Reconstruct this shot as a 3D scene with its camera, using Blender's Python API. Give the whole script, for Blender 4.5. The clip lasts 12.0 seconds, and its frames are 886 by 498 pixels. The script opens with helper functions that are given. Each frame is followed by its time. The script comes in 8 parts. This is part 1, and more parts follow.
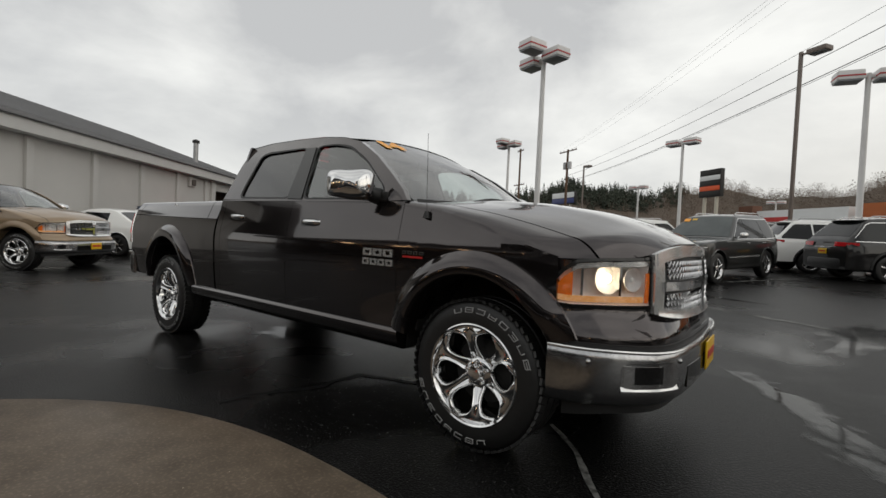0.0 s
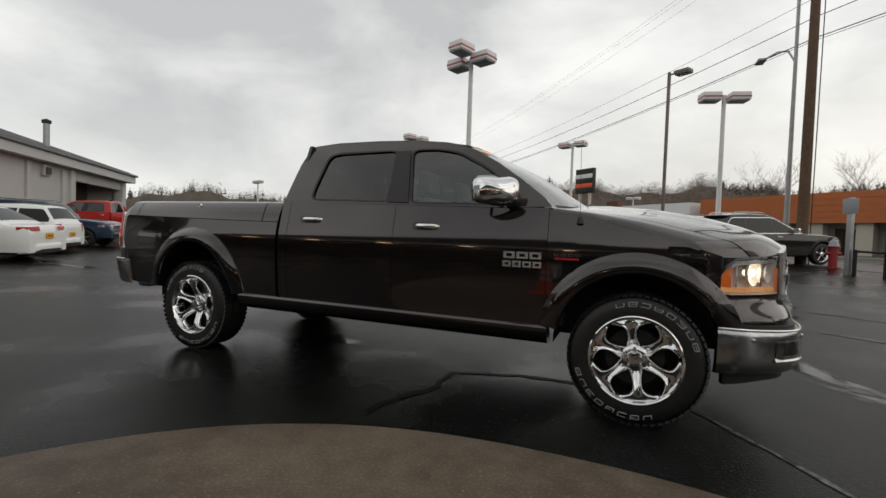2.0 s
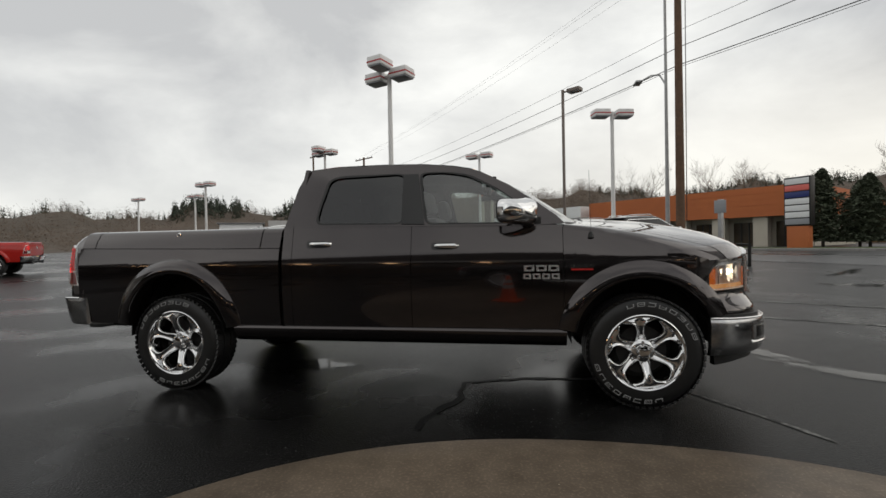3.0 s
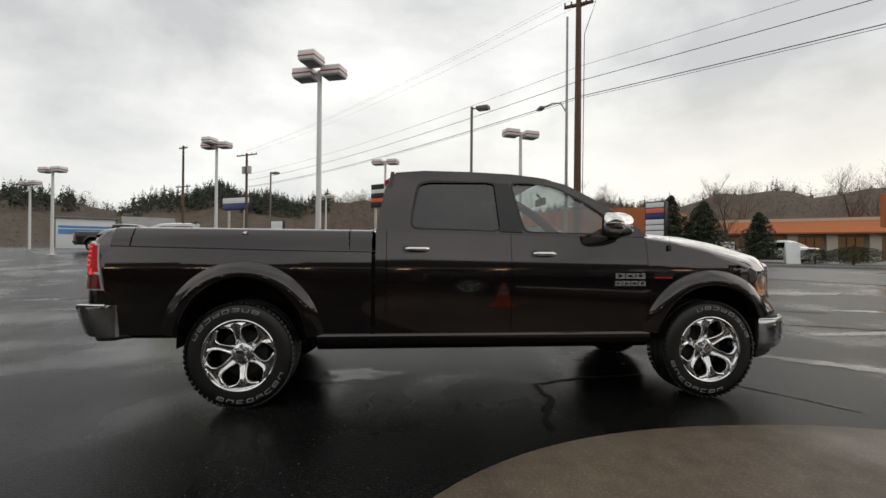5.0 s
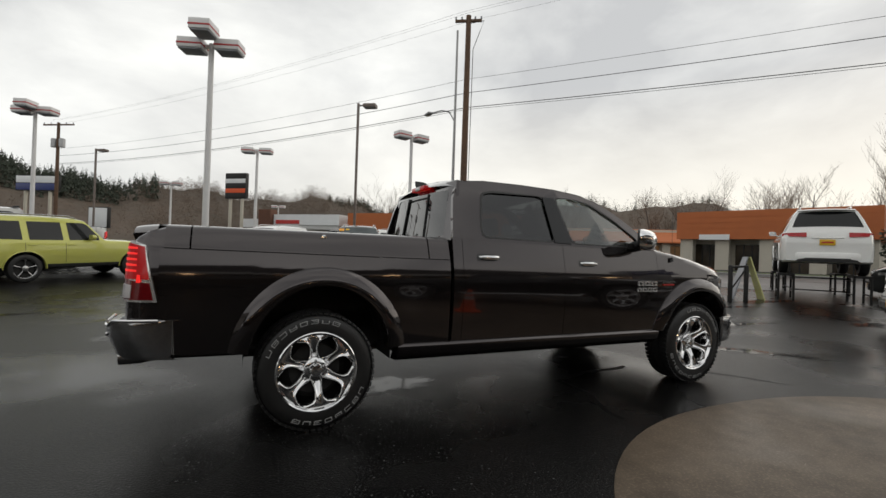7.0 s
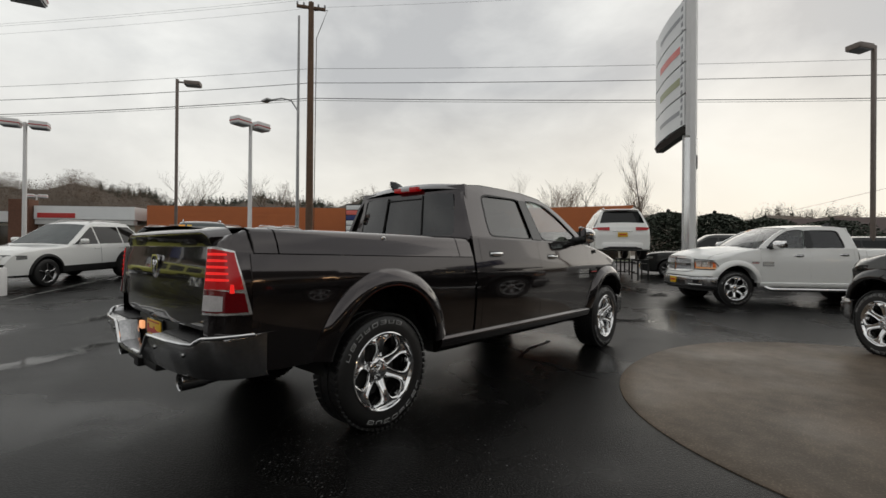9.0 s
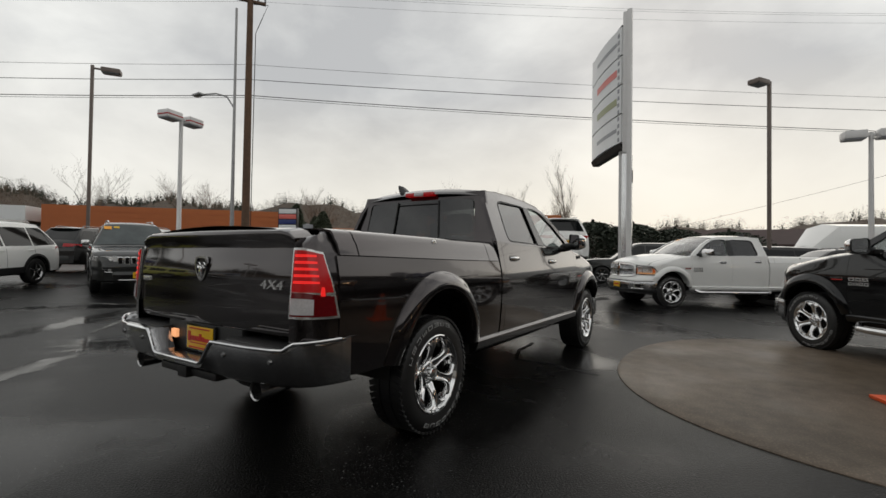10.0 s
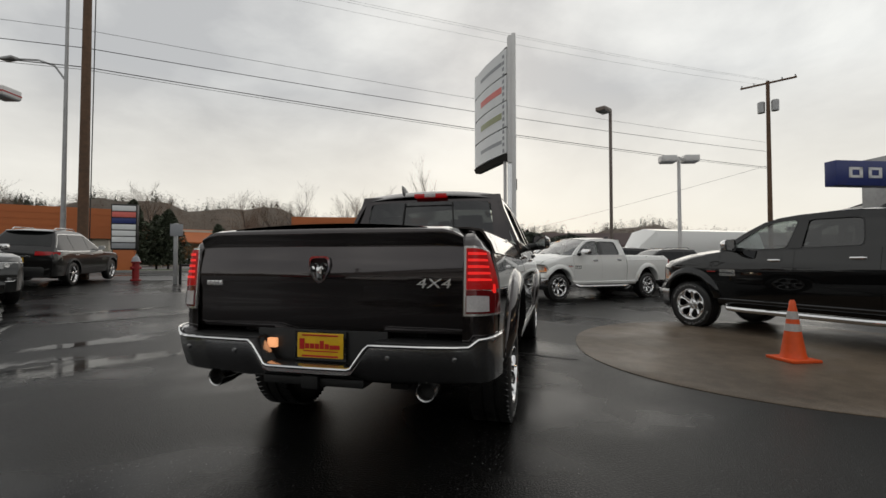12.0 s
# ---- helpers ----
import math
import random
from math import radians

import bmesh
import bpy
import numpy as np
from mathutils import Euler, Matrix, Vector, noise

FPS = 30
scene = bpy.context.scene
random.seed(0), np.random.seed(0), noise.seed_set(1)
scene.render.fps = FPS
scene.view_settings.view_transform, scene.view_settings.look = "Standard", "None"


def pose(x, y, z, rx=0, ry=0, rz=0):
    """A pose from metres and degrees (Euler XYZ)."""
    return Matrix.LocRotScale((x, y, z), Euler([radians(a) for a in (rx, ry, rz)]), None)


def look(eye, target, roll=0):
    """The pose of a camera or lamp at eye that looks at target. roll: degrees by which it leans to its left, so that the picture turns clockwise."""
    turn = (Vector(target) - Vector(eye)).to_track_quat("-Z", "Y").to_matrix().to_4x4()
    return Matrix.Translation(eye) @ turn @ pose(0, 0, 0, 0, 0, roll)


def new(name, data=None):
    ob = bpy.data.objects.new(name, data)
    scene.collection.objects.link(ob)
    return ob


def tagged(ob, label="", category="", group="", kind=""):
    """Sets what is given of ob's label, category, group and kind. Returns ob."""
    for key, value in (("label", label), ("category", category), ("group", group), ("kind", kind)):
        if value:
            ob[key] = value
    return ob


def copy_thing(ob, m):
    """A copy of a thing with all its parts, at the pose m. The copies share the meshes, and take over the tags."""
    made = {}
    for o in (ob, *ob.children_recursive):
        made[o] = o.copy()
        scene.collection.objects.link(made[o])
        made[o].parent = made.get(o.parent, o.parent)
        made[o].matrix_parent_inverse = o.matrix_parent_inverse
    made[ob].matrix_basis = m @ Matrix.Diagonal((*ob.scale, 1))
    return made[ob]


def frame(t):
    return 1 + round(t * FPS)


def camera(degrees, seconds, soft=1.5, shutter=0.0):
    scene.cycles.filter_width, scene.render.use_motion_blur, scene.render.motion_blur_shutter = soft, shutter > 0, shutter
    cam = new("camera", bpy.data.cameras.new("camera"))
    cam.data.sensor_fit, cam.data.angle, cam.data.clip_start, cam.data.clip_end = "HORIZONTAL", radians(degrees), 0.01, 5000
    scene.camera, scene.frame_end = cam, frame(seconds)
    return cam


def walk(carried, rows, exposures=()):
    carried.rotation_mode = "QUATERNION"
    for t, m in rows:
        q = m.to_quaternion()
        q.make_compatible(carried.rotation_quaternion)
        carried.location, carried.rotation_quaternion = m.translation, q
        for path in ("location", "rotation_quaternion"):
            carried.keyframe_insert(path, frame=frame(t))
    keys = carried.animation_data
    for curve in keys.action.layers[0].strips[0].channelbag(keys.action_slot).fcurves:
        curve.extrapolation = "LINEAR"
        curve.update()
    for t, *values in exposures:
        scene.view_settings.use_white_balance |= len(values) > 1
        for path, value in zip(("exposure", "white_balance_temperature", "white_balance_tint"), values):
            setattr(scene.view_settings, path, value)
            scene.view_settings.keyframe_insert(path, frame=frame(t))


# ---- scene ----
cam = camera(89.0, 12.0)
PATH = [
    (0, (5.091, -2.991, 1.137), (3.883, -1.399, 1.079), 2.6),
    (0.5, (4.78, -3.222, 1.132), (3.67, -1.56, 1.073), 2.7),
    (1, (4.412, -3.425, 1.156), (3.4, -1.7, 1.109), 3.1),
    (1.5, (4.072, -3.712, 1.162), (3.197, -1.915, 1.106), 1.3),
    (2, (3.733, -3.972, 1.141), (2.972, -2.123, 1.074), 1.9),
    (2.5, (3.331, -4.156, 1.172), (2.771, -2.236, 1.137), 1.2),
    (3, (2.95, -4.39, 1.206), (2.602, -2.42, 1.185), -1.1),
    (3.2, (2.799, -4.461, 1.218), (2.478, -2.487, 1.197), -0.3),
    (5, (1.194, -4.533, 1.215), (1.39, -2.542, 1.221), 0.5),
    (5.5, (0.759, -4.451, 1.238), (1.123, -2.484, 1.228), 2.1),
    (6, (0.317, -4.41, 1.261), (0.872, -2.489, 1.234), 0.8),
    (6.5, (-0.118, -4.291, 1.253), (0.566, -2.412, 1.246), 0.2),
    (7, (-0.517, -4.157, 1.257), (0.308, -2.335, 1.27), 1.9),
    (7.2, (-0.689, -4.088, 1.267), (0.252, -2.323, 1.263), 1.0),
    (8.8, (-1.929, -3.474, 1.258), (-0.48, -2.096, 1.273), -0.3),
    (9, (-2.064, -3.404, 1.254), (-0.584, -2.058, 1.259), 0.5),
    (9.5, (-2.356, -3.077, 1.231), (-0.782, -1.842, 1.261), 0.3),
    (10, (-2.654, -2.744, 1.222), (-0.975, -1.658, 1.26), 0.8),
    (10.5, (-2.921, -2.419, 1.204), (-1.172, -1.449, 1.222), 0.9),
    (11, (-3.093, -2.037, 1.2), (-1.273, -1.207, 1.204), 0.8),
    (11.5, (-3.289, -1.66, 1.193), (-1.392, -1.028, 1.237), -0.8),
    (12, (-3.425, -1.301, 1.183), (-1.486, -0.816, 1.236), -0.0),
]
walk(cam, [(t, look(eye, target, roll)) for t, eye, target, roll in PATH], ((0, 0.0), (2, 0.0), (3.2, 0.06), (5, 0.14), (7, 0.10), (9, -0.10), (12, -0.12)))

# ---- world and light ----
world = bpy.data.worlds.new("overcast")
scene.world = world
world.use_nodes = True
wt = world.node_tree
wt.nodes.clear()


def wnode(kind, **sets):
    n = wt.nodes.new(kind)
    for key, value in sets.items():
        n.inputs[key].default_value = value
    return n


SUN_EL, SUN_AZ = 24.0, 8.0  # degrees; azimuth from +x towards +y
w_out = wt.nodes.new("ShaderNodeOutputWorld")
w_bg = wnode("ShaderNodeBackground", Strength=1.0)
w_co = wt.nodes.new("ShaderNodeTexCoord")
w_map = wnode("ShaderNodeMapping", Scale=(1.0, 1.0, 1.9))
w_n1 = wnode("ShaderNodeTexNoise", Scale=2.3, Detail=8.0, Roughness=0.56, Distortion=0.25)
w_n2 = wnode("ShaderNodeTexNoise", Scale=1.1, Detail=3.0, Roughness=0.5)
w_mix = wt.nodes.new("ShaderNodeMath")
w_mix.operation = "MULTIPLY_ADD"
w_mix.inputs[1].default_value = 0.62
w_ramp = wt.nodes.new("ShaderNodeValToRGB")
w_ramp.color_ramp.elements[0].position, w_ramp.color_ramp.elements[0].color = 0.40, (0.585, 0.59, 0.59, 1)
w_ramp.color_ramp.elements[1].position, w_ramp.color_ramp.elements[1].color = 0.64, (1.02, 1.02, 0.98, 1)
w_m2 = wnode("ShaderNodeMath")
w_m2.operation = "MULTIPLY"
w_m2.inputs[1].default_value = 0.38
wt.links.new(w_co.outputs["Generated"], w_map.inputs["Vector"])
for n in (w_n1, w_n2):
    wt.links.new(w_map.outputs["Vector"], n.inputs["Vector"])
wt.links.new(w_n2.outputs["Fac"], w_m2.inputs[0])
wt.links.new(w_n1.outputs["Fac"], w_mix.inputs[0])
wt.links.new(w_m2.outputs[0], w_mix.inputs[2])
wt.links.new(w_mix.outputs[0], w_ramp.inputs["Fac"])
# the warm, brighter low sky towards the hidden sun
w_sep = wt.nodes.new("ShaderNodeSeparateXYZ")
wt.links.new(w_co.outputs["Generated"], w_sep.inputs["Vector"])
w_hz = wt.nodes.new("ShaderNodeMapRange")
w_hz.inputs["From Min"].default_value, w_hz.inputs["From Max"].default_value = 0.34, 0.0
wt.links.new(w_sep.outputs["Z"], w_hz.inputs["Value"])
w_dot = wt.nodes.new("ShaderNodeVectorMath")
w_dot.operation = "DOT_PRODUCT"
w_dot.inputs[1].default_value = (math.cos(radians(SUN_AZ)), math.sin(radians(SUN_AZ)), 0)
wt.links.new(w_co.outputs["Generated"], w_dot.inputs[0])
w_side = wt.nodes.new("ShaderNodeMapRange")
w_side.inputs["From Min"].default_value, w_side.inputs["From Max"].default_value = -0.1, 0.95
wt.links.new(w_dot.outputs["Value"], w_side.inputs["Value"])
w_mul = wt.nodes.new("ShaderNodeMath")
w_mul.operation = "MULTIPLY"
wt.links.new(w_hz.outputs[0], w_mul.inputs[0])
wt.links.new(w_side.outputs[0], w_mul.inputs[1])
w_warm = wt.nodes.new("ShaderNodeMix")
w_warm.data_type = "RGBA"
w_warm.inputs["B"].default_value = (1.02, 0.93, 0.77, 1)
wt.links.new(w_mul.outputs[0], w_warm.inputs["Factor"])
wt.links.new(w_ramp.outputs["Color"], w_warm.inputs["A"])
# a pale band just over the horizon all round
w_low = wt.nodes.new("ShaderNodeMapRange")
w_low.inputs["From Min"].default_value, w_low.inputs["From Max"].default_value = 0.26, 0.02
w_low.inputs["To Max"].default_value = 0.38
wt.links.new(w_sep.outputs["Z"], w_low.inputs["Value"])
w_pale = wt.nodes.new("ShaderNodeMix")
w_pale.data_type = "RGBA"
w_pale.inputs["B"].default_value = (0.98, 0.975, 0.93, 1)
wt.links.new(w_low.outputs[0], w_pale.inputs["Factor"])
wt.links.new(w_warm.outputs["Result"], w_pale.inputs["A"])
w_sky = wt.nodes.new("ShaderNodeTexSky")
w_sky.sky_type = "NISHITA"
w_sky.sun_disc = False
w_sky.sun_elevation, w_sky.sun_rotation = radians(SUN_EL), radians(90 - SUN_AZ)
w_sc = wt.nodes.new("ShaderNodeVectorMath")
w_sc.operation = "SCALE"
w_sc.inputs["Scale"].default_value = 0.10
wt.links.new(w_sky.outputs["Color"], w_sc.inputs[0])
w_fin = wt.nodes.new("ShaderNodeMix")
w_fin.data_type = "RGBA"
w_fin.inputs["Factor"].default_value = 0.94
wt.links.new(w_sc.outputs["Vector"], w_fin.inputs["A"])
wt.links.new(w_pale.outputs["Result"], w_fin.inputs["B"])
wt.links.new(w_fin.outputs["Result"], w_bg.inputs["Color"])
wt.links.new(w_bg.outputs[0], w_out.inputs["Surface"])

sun = new("sun", bpy.data.lights.new("sun", "SUN"))
sun.data.energy, sun.data.angle, sun.data.color = 0.5, radians(75), (1.0, 0.94, 0.85)
sa, se = radians(SUN_AZ), radians(SUN_EL)
sun.matrix_world = look((60 * math.cos(sa) * math.cos(se), 60 * math.sin(sa) * math.cos(se), 60 * math.sin(se)), (0, 0, 0))


# ---- materials ----
def mat(name, color, rough=0.5, metal=0.0, grain=0.0, scale=30.0, bump=0.0, bscale=80.0, coat=0.0, tint=None, vary=0.0, emit=0.0, emit_color=None, spec=0.5, rvar=0.0):
    """A principled surface. grain mixes towards tint by noise at two scales; vary changes brightness from object to object."""
    m = bpy.data.materials.new(name)
    m.use_nodes = True
    nt = m.node_tree
    b = nt.nodes["Principled BSDF"]
    b.inputs["Base Color"].default_value = (*color, 1)
    b.inputs["Roughness"].default_value, b.inputs["Metallic"].default_value = rough, metal
    b.inputs["Specular IOR Level"].default_value = spec
    b.inputs["Coat Weight"].default_value, b.inputs["Coat Roughness"].default_value = coat, 0.03
    if emit:
        b.inputs["Emission Color"].default_value = (*(emit_color or color), 1)
        b.inputs["Emission Strength"].default_value = emit
    co = nt.nodes.new("ShaderNodeTexCoord")
    last = None
    if grain:
        n1, n2 = nt.nodes.new("ShaderNodeTexNoise"), nt.nodes.new("ShaderNodeTexNoise")
        n1.inputs["Scale"].default_value, n2.inputs["Scale"].default_value = scale, scale * 0.11
        n1.inputs["Detail"].default_value = n2.inputs["Detail"].default_value = 5.0
        add = nt.nodes.new("ShaderNodeMath")
        add.operation = "ADD"
        mr = nt.nodes.new("ShaderNodeMapRange")
        mr.inputs["From Min"].default_value, mr.inputs["From Max"].default_value = 0.75, 1.3
        mr.inputs["To Max"].default_value = grain
        mx = nt.nodes.new("ShaderNodeMix")
        mx.data_type = "RGBA"
        mx.inputs["A"].default_value = (*color, 1)
        mx.inputs["B"].default_value = (*(tint or [c * 0.45 for c in color]), 1)
        for n in (n1, n2):
            nt.links.new(co.outputs["Object"], n.inputs["Vector"])
        nt.links.new(n1.outputs["Fac"], add.inputs[0])
        nt.links.new(n2.outputs["Fac"], add.inputs[1])
        nt.links.new(add.outputs[0], mr.inputs["Value"])
        nt.links.new(mr.outputs[0], mx.inputs["Factor"])
        last = mx.outputs["Result"]
        if rvar:
            rr = nt.nodes.new("ShaderNodeMapRange")
            rr.inputs["From Min"].default_value, rr.inputs["From Max"].default_value = 0.8, 1.2
            rr.inputs["To Min"].default_value, rr.inputs["To Max"].default_value = rough, rough + rvar
            nt.links.new(add.outputs[0], rr.inputs["Value"])
            nt.links.new(rr.outputs[0], b.inputs["Roughness"])
    if vary:
        oi, hs = nt.nodes.new("ShaderNodeObjectInfo"), nt.nodes.new("ShaderNodeHueSaturation")
        vr = nt.nodes.new("ShaderNodeMapRange")
        vr.inputs["To Min"].default_value, vr.inputs["To Max"].default_value = 1 - vary, 1 + vary
        nt.links.new(oi.outputs["Random"], vr.inputs["Value"])
        nt.links.new(vr.outputs[0], hs.inputs["Value"])
        hs.inputs["Color"].default_value = (*color, 1)
        if last:
            nt.links.new(last, hs.inputs["Color"])
        last = hs.outputs["Color"]
    if last:
        nt.links.new(last, b.inputs["Base Color"])
    if bump:
        nb, bp = nt.nodes.new("ShaderNodeTexNoise"), nt.nodes.new("ShaderNodeBump")
        nb.inputs["Scale"].default_value, nb.inputs["Detail"].default_value = bscale, 4.0
        bp.inputs["Strength"].default_value, bp.inputs["Distance"].default_value = bump, 0.02
        nt.links.new(co.outputs["Object"], nb.inputs["Vector"])
        nt.links.new(nb.outputs["Fac"], bp.inputs["Height"])
        nt.links.new(bp.outputs["Normal"], b.inputs["Normal"])
    return m


def glass(name, tint, see, rough=0.0, base=0.06):
    """A thin pane: see-through tint, with gloss by Fresnel."""
    m = bpy.data.materials.new(name)
    m.use_nodes = True
    nt = m.node_tree
    nt.nodes.clear()
    out, mixer = nt.nodes.new("ShaderNodeOutputMaterial"), nt.nodes.new("ShaderNodeMixShader")
    lw, pw, ml = nt.nodes.new("ShaderNodeLayerWeight"), nt.nodes.new("ShaderNodeMath"), nt.nodes.new("ShaderNodeMath")
    tr, gl = nt.nodes.new("ShaderNodeBsdfTransparent"), nt.nodes.new("ShaderNodeBsdfGlossy")
    lw.inputs["Blend"].default_value = 0.5
    pw.operation, ml.operation = "POWER", "MULTIPLY_ADD"
    pw.inputs[1].default_value = 3.6
    ml.inputs[1].default_value, ml.inputs[2].default_value = 0.92, base
    nt.links.new(lw.outputs["Facing"], pw.inputs[0])
    nt.links.new(pw.outputs[0], ml.inputs[0])
    tr.inputs["Color"].default_value = (*[c * see for c in tint], 1)
    gl.inputs["Roughness"].default_value = rough
    nt.links.new(ml.outputs[0], mixer.inputs[0])
    nt.links.new(tr.outputs[0], mixer.inputs[1])
    nt.links.new(gl.outputs[0], mixer.inputs[2])
    nt.links.new(mixer.outputs[0], out.inputs["Surface"])
    return m


def paint(name, color, metal=0.0, rough=0.35):
    m = mat(name, color, rough, metal, grain=0.35, scale=900, tint=[min(1, c * 1.7 + 0.002) for c in color], coat=1.0, spec=0.06)
    return m


PAINT_HERO = paint("granite_metallic_paint", (0.041, 0.0345, 0.0345), 0.85, 0.10)
PAINT_WHITE = paint("white_paint", (0.82, 0.82, 0.79))
PAINT_BLACK = paint("black_paint", (0.002, 0.002, 0.0022))
PAINT_TAN = paint("tan_metallic_paint", (0.27, 0.20, 0.13), 0.4)
PAINT_RED = paint("red_paint", (0.40, 0.02, 0.015))
PAINT_BLUE = paint("dark_blue_paint", (0.02, 0.035, 0.07), 0.3)
PAINT_GREEN = paint("lime_green_paint", (0.46, 0.46, 0.11), 0.2)
PAINT_GREY = paint("grey_metallic_paint", (0.030, 0.031, 0.030), 0.5)
PAINT_DARK = paint("dark_brown_paint", (0.012, 0.0115, 0.0115), 0.4)
PAINT_SILVER = paint("silver_paint", (0.42, 0.41, 0.39), 0.4)
CHROME = mat("chrome", (0.82, 0.82, 0.82), 0.04, 1.0, grain=0.25, scale=14, rvar=0.05)
SATIN = mat("satin_metal", (0.45, 0.45, 0.45), 0.22, 1.0, grain=0.2, scale=20)
CHROME_WORN = mat("wet_chrome", (0.50, 0.50, 0.505), 0.09, 1.0, grain=0.5, scale=60, bump=0.05, bscale=160, rvar=0.12)
RUBBER = mat("tyre_rubber", (0.012, 0.012, 0.012), 0.45, grain=0.6, scale=25, tint=(0.022, 0.021, 0.02), bump=0.1, bscale=200)
WHITE_RUBBER = mat("white_rubber", (0.36, 0.36, 0.355), 0.6, grain=0.4, scale=120)
PLASTIC = mat("black_plastic", (0.012, 0.012, 0.012), 0.5, grain=0.5, scale=60, bump=0.15, bscale=300)
PLASTIC_GLOSS = mat("gloss_black", (0.008, 0.008, 0.008), 0.1, grain=0.3, scale=40)
UNDER = mat("underbody", (0.010, 0.010, 0.010), 0.7, grain=0.5, scale=18, tint=(0.03, 0.026, 0.022))
GLASS_DARK = glass("tinted_glass", (0.62, 0.66, 0.66), 0.10, 0.0, 0.09)
GLASS_CLEAR = glass("side_glass", (0.88, 0.96, 0.93), 0.80, 0.0, 0.13)
BOWL = mat("silvered_bowl", (0.95, 0.94, 0.92), 0.36, 0.15, grain=0.5, scale=45, tint=(0.66, 0.65, 0.63), bump=0.25, bscale=22)
GLASS_WIND = glass("windscreen_glass", (0.88, 0.97, 0.96), 0.78, 0.0, 0.20)
GLASS_CAR = mat("car_window", (0.005, 0.006, 0.0062), 0.04, grain=0.4, scale=3, tint=(0.014, 0.016, 0.016), spec=0.38)
GLASS_CARW = mat("car_windscreen", (0.035, 0.045, 0.046), 0.05, grain=0.5, scale=2.5, tint=(0.10, 0.12, 0.12))
GLASS_LAMP = mat("headlamp_glass", (0.34, 0.34, 0.33), 0.08, 0.3, grain=0.8, scale=14, tint=(0.08, 0.08, 0.08), coat=1.0)
RED_CAR = mat("red_car_lens", (0.50, 0.012, 0.016), 0.12, grain=0.5, scale=20, coat=0.1)
SHOP_GLASS = mat("shop_window", (0.02, 0.018, 0.015), 0.08, grain=0.8, scale=0.8, tint=(0.10, 0.07, 0.04))
LENS_CLEAR = glass("lamp_lens", (0.97, 0.97, 0.97), 0.92)
RED_LENS = mat("red_lens", (0.16, 0.004, 0.007), 0.12, grain=0.4, scale=80, coat=1.0)
RED_LIT = mat("red_lit_diode", (0.5, 0.01, 0.012), 0.3, emit=0.70, emit_color=(1.0, 0.022, 0.018))
RED_GLOW = mat("red_lit_lens", (0.16, 0.002, 0.004), 0.2, grain=0.3, scale=60, emit=0.15, emit_color=(1.0, 0.006, 0.008), coat=0.15)
BRIGHT_TRIM = mat("polished_trim", (0.84, 0.84, 0.83), 0.22, 0.75, grain=0.25, scale=30)
WHITE_LENS = mat("white_lens", (0.60, 0.57, 0.57), 0.15, grain=0.5, scale=120, bump=0.3, bscale=200, coat=1.0)
AMBER = mat("amber_lens", (0.70, 0.12, 0.01), 0.2, grain=0.8, scale=45, emit=0.16, emit_color=(1.0, 0.24, 0.02), coat=1.0)
AMBER_LIT = mat("amber_lit", (0.80, 0.36, 0.11), 0.2, grain=0.6, scale=70, tint=(0.95, 0.85, 0.7), emit=0.22, emit_color=(1.0, 0.42, 0.10))
LAMP_LIT = mat("lit_bulb", (1.0, 0.9, 0.75), 0.2, emit=11.0, emit_color=(1.0, 0.80, 0.54))
PLATE_Y = mat("yellow_plate", (0.78, 0.47, 0.015), 0.35, grain=0.3, scale=30)
PLATE_RED = mat("red_print", (0.50, 0.02, 0.015), 0.4, grain=0.2, scale=40)
PLATE_LIGHT = mat("plate_lamp", (0.9, 0.35, 0.15), 0.3, emit=0.8, emit_color=(1.0, 0.45, 0.2))
CLOTH = mat("seat_cloth", (0.10, 0.098, 0.094), 0.8, grain=0.5, scale=50, bump=0.2)
ORANGE_PRINT = mat("orange_digits", (0.92, 0.36, 0.02), 0.4, grain=0.3, scale=60, tint=(0.95, 0.62, 0.10))


import functools

# ---- mesh helpers ----
def part(name, bm, material, parent=None, label="", smooth=True, angle=38):
    me = bpy.data.meshes.new(name)
    bm.normal_update()
    if smooth:
        for f in bm.faces:
            f.smooth = True
        lim = radians(angle)
        for e in bm.edges:
            if len(e.link_faces) == 2:
                e.smooth = e.calc_face_angle(0) < lim
    bm.to_mesh(me)
    bm.free()
    for m in (material if isinstance(material, (list, tuple)) else (material,)):
        me.materials.append(m)
    ob = new(name, me)
    if parent:
        ob.parent = parent
    if label:
        tagged(ob, label)
    return ob


def root(name, label, category, group="", m=None):
    ob = tagged(new(name), label, category, group)
    if m is not None:
        ob.matrix_basis = m
    return ob


def B():
    return bmesh.new()


def box(bm, x0, x1, y0, y1, z0, z1, bev=0.0, m=None, taper=0.0):
    g = bmesh.ops.create_cube(bm, size=1.0)
    vs = g["verts"]
    for v in vs:
        k = 1 - taper if v.co.z > 0 else 1
        v.co = Vector(((x0 + x1) / 2 + v.co.x * (x1 - x0) * k, (y0 + y1) / 2 + v.co.y * (y1 - y0) * k, (z0 + z1) / 2 + v.co.z * (z1 - z0)))
    if bev:
        es = {e for v in vs for e in v.link_edges}
        r = bmesh.ops.bevel(bm, geom=list(es), offset=bev, segments=2, affect="EDGES", profile=0.6)
        vs = {v for f in r["faces"] for v in f.verts} | {v for v in vs if v.is_valid}
    if m is not None:
        for v in vs:
            v.co = m @ v.co
    return bm


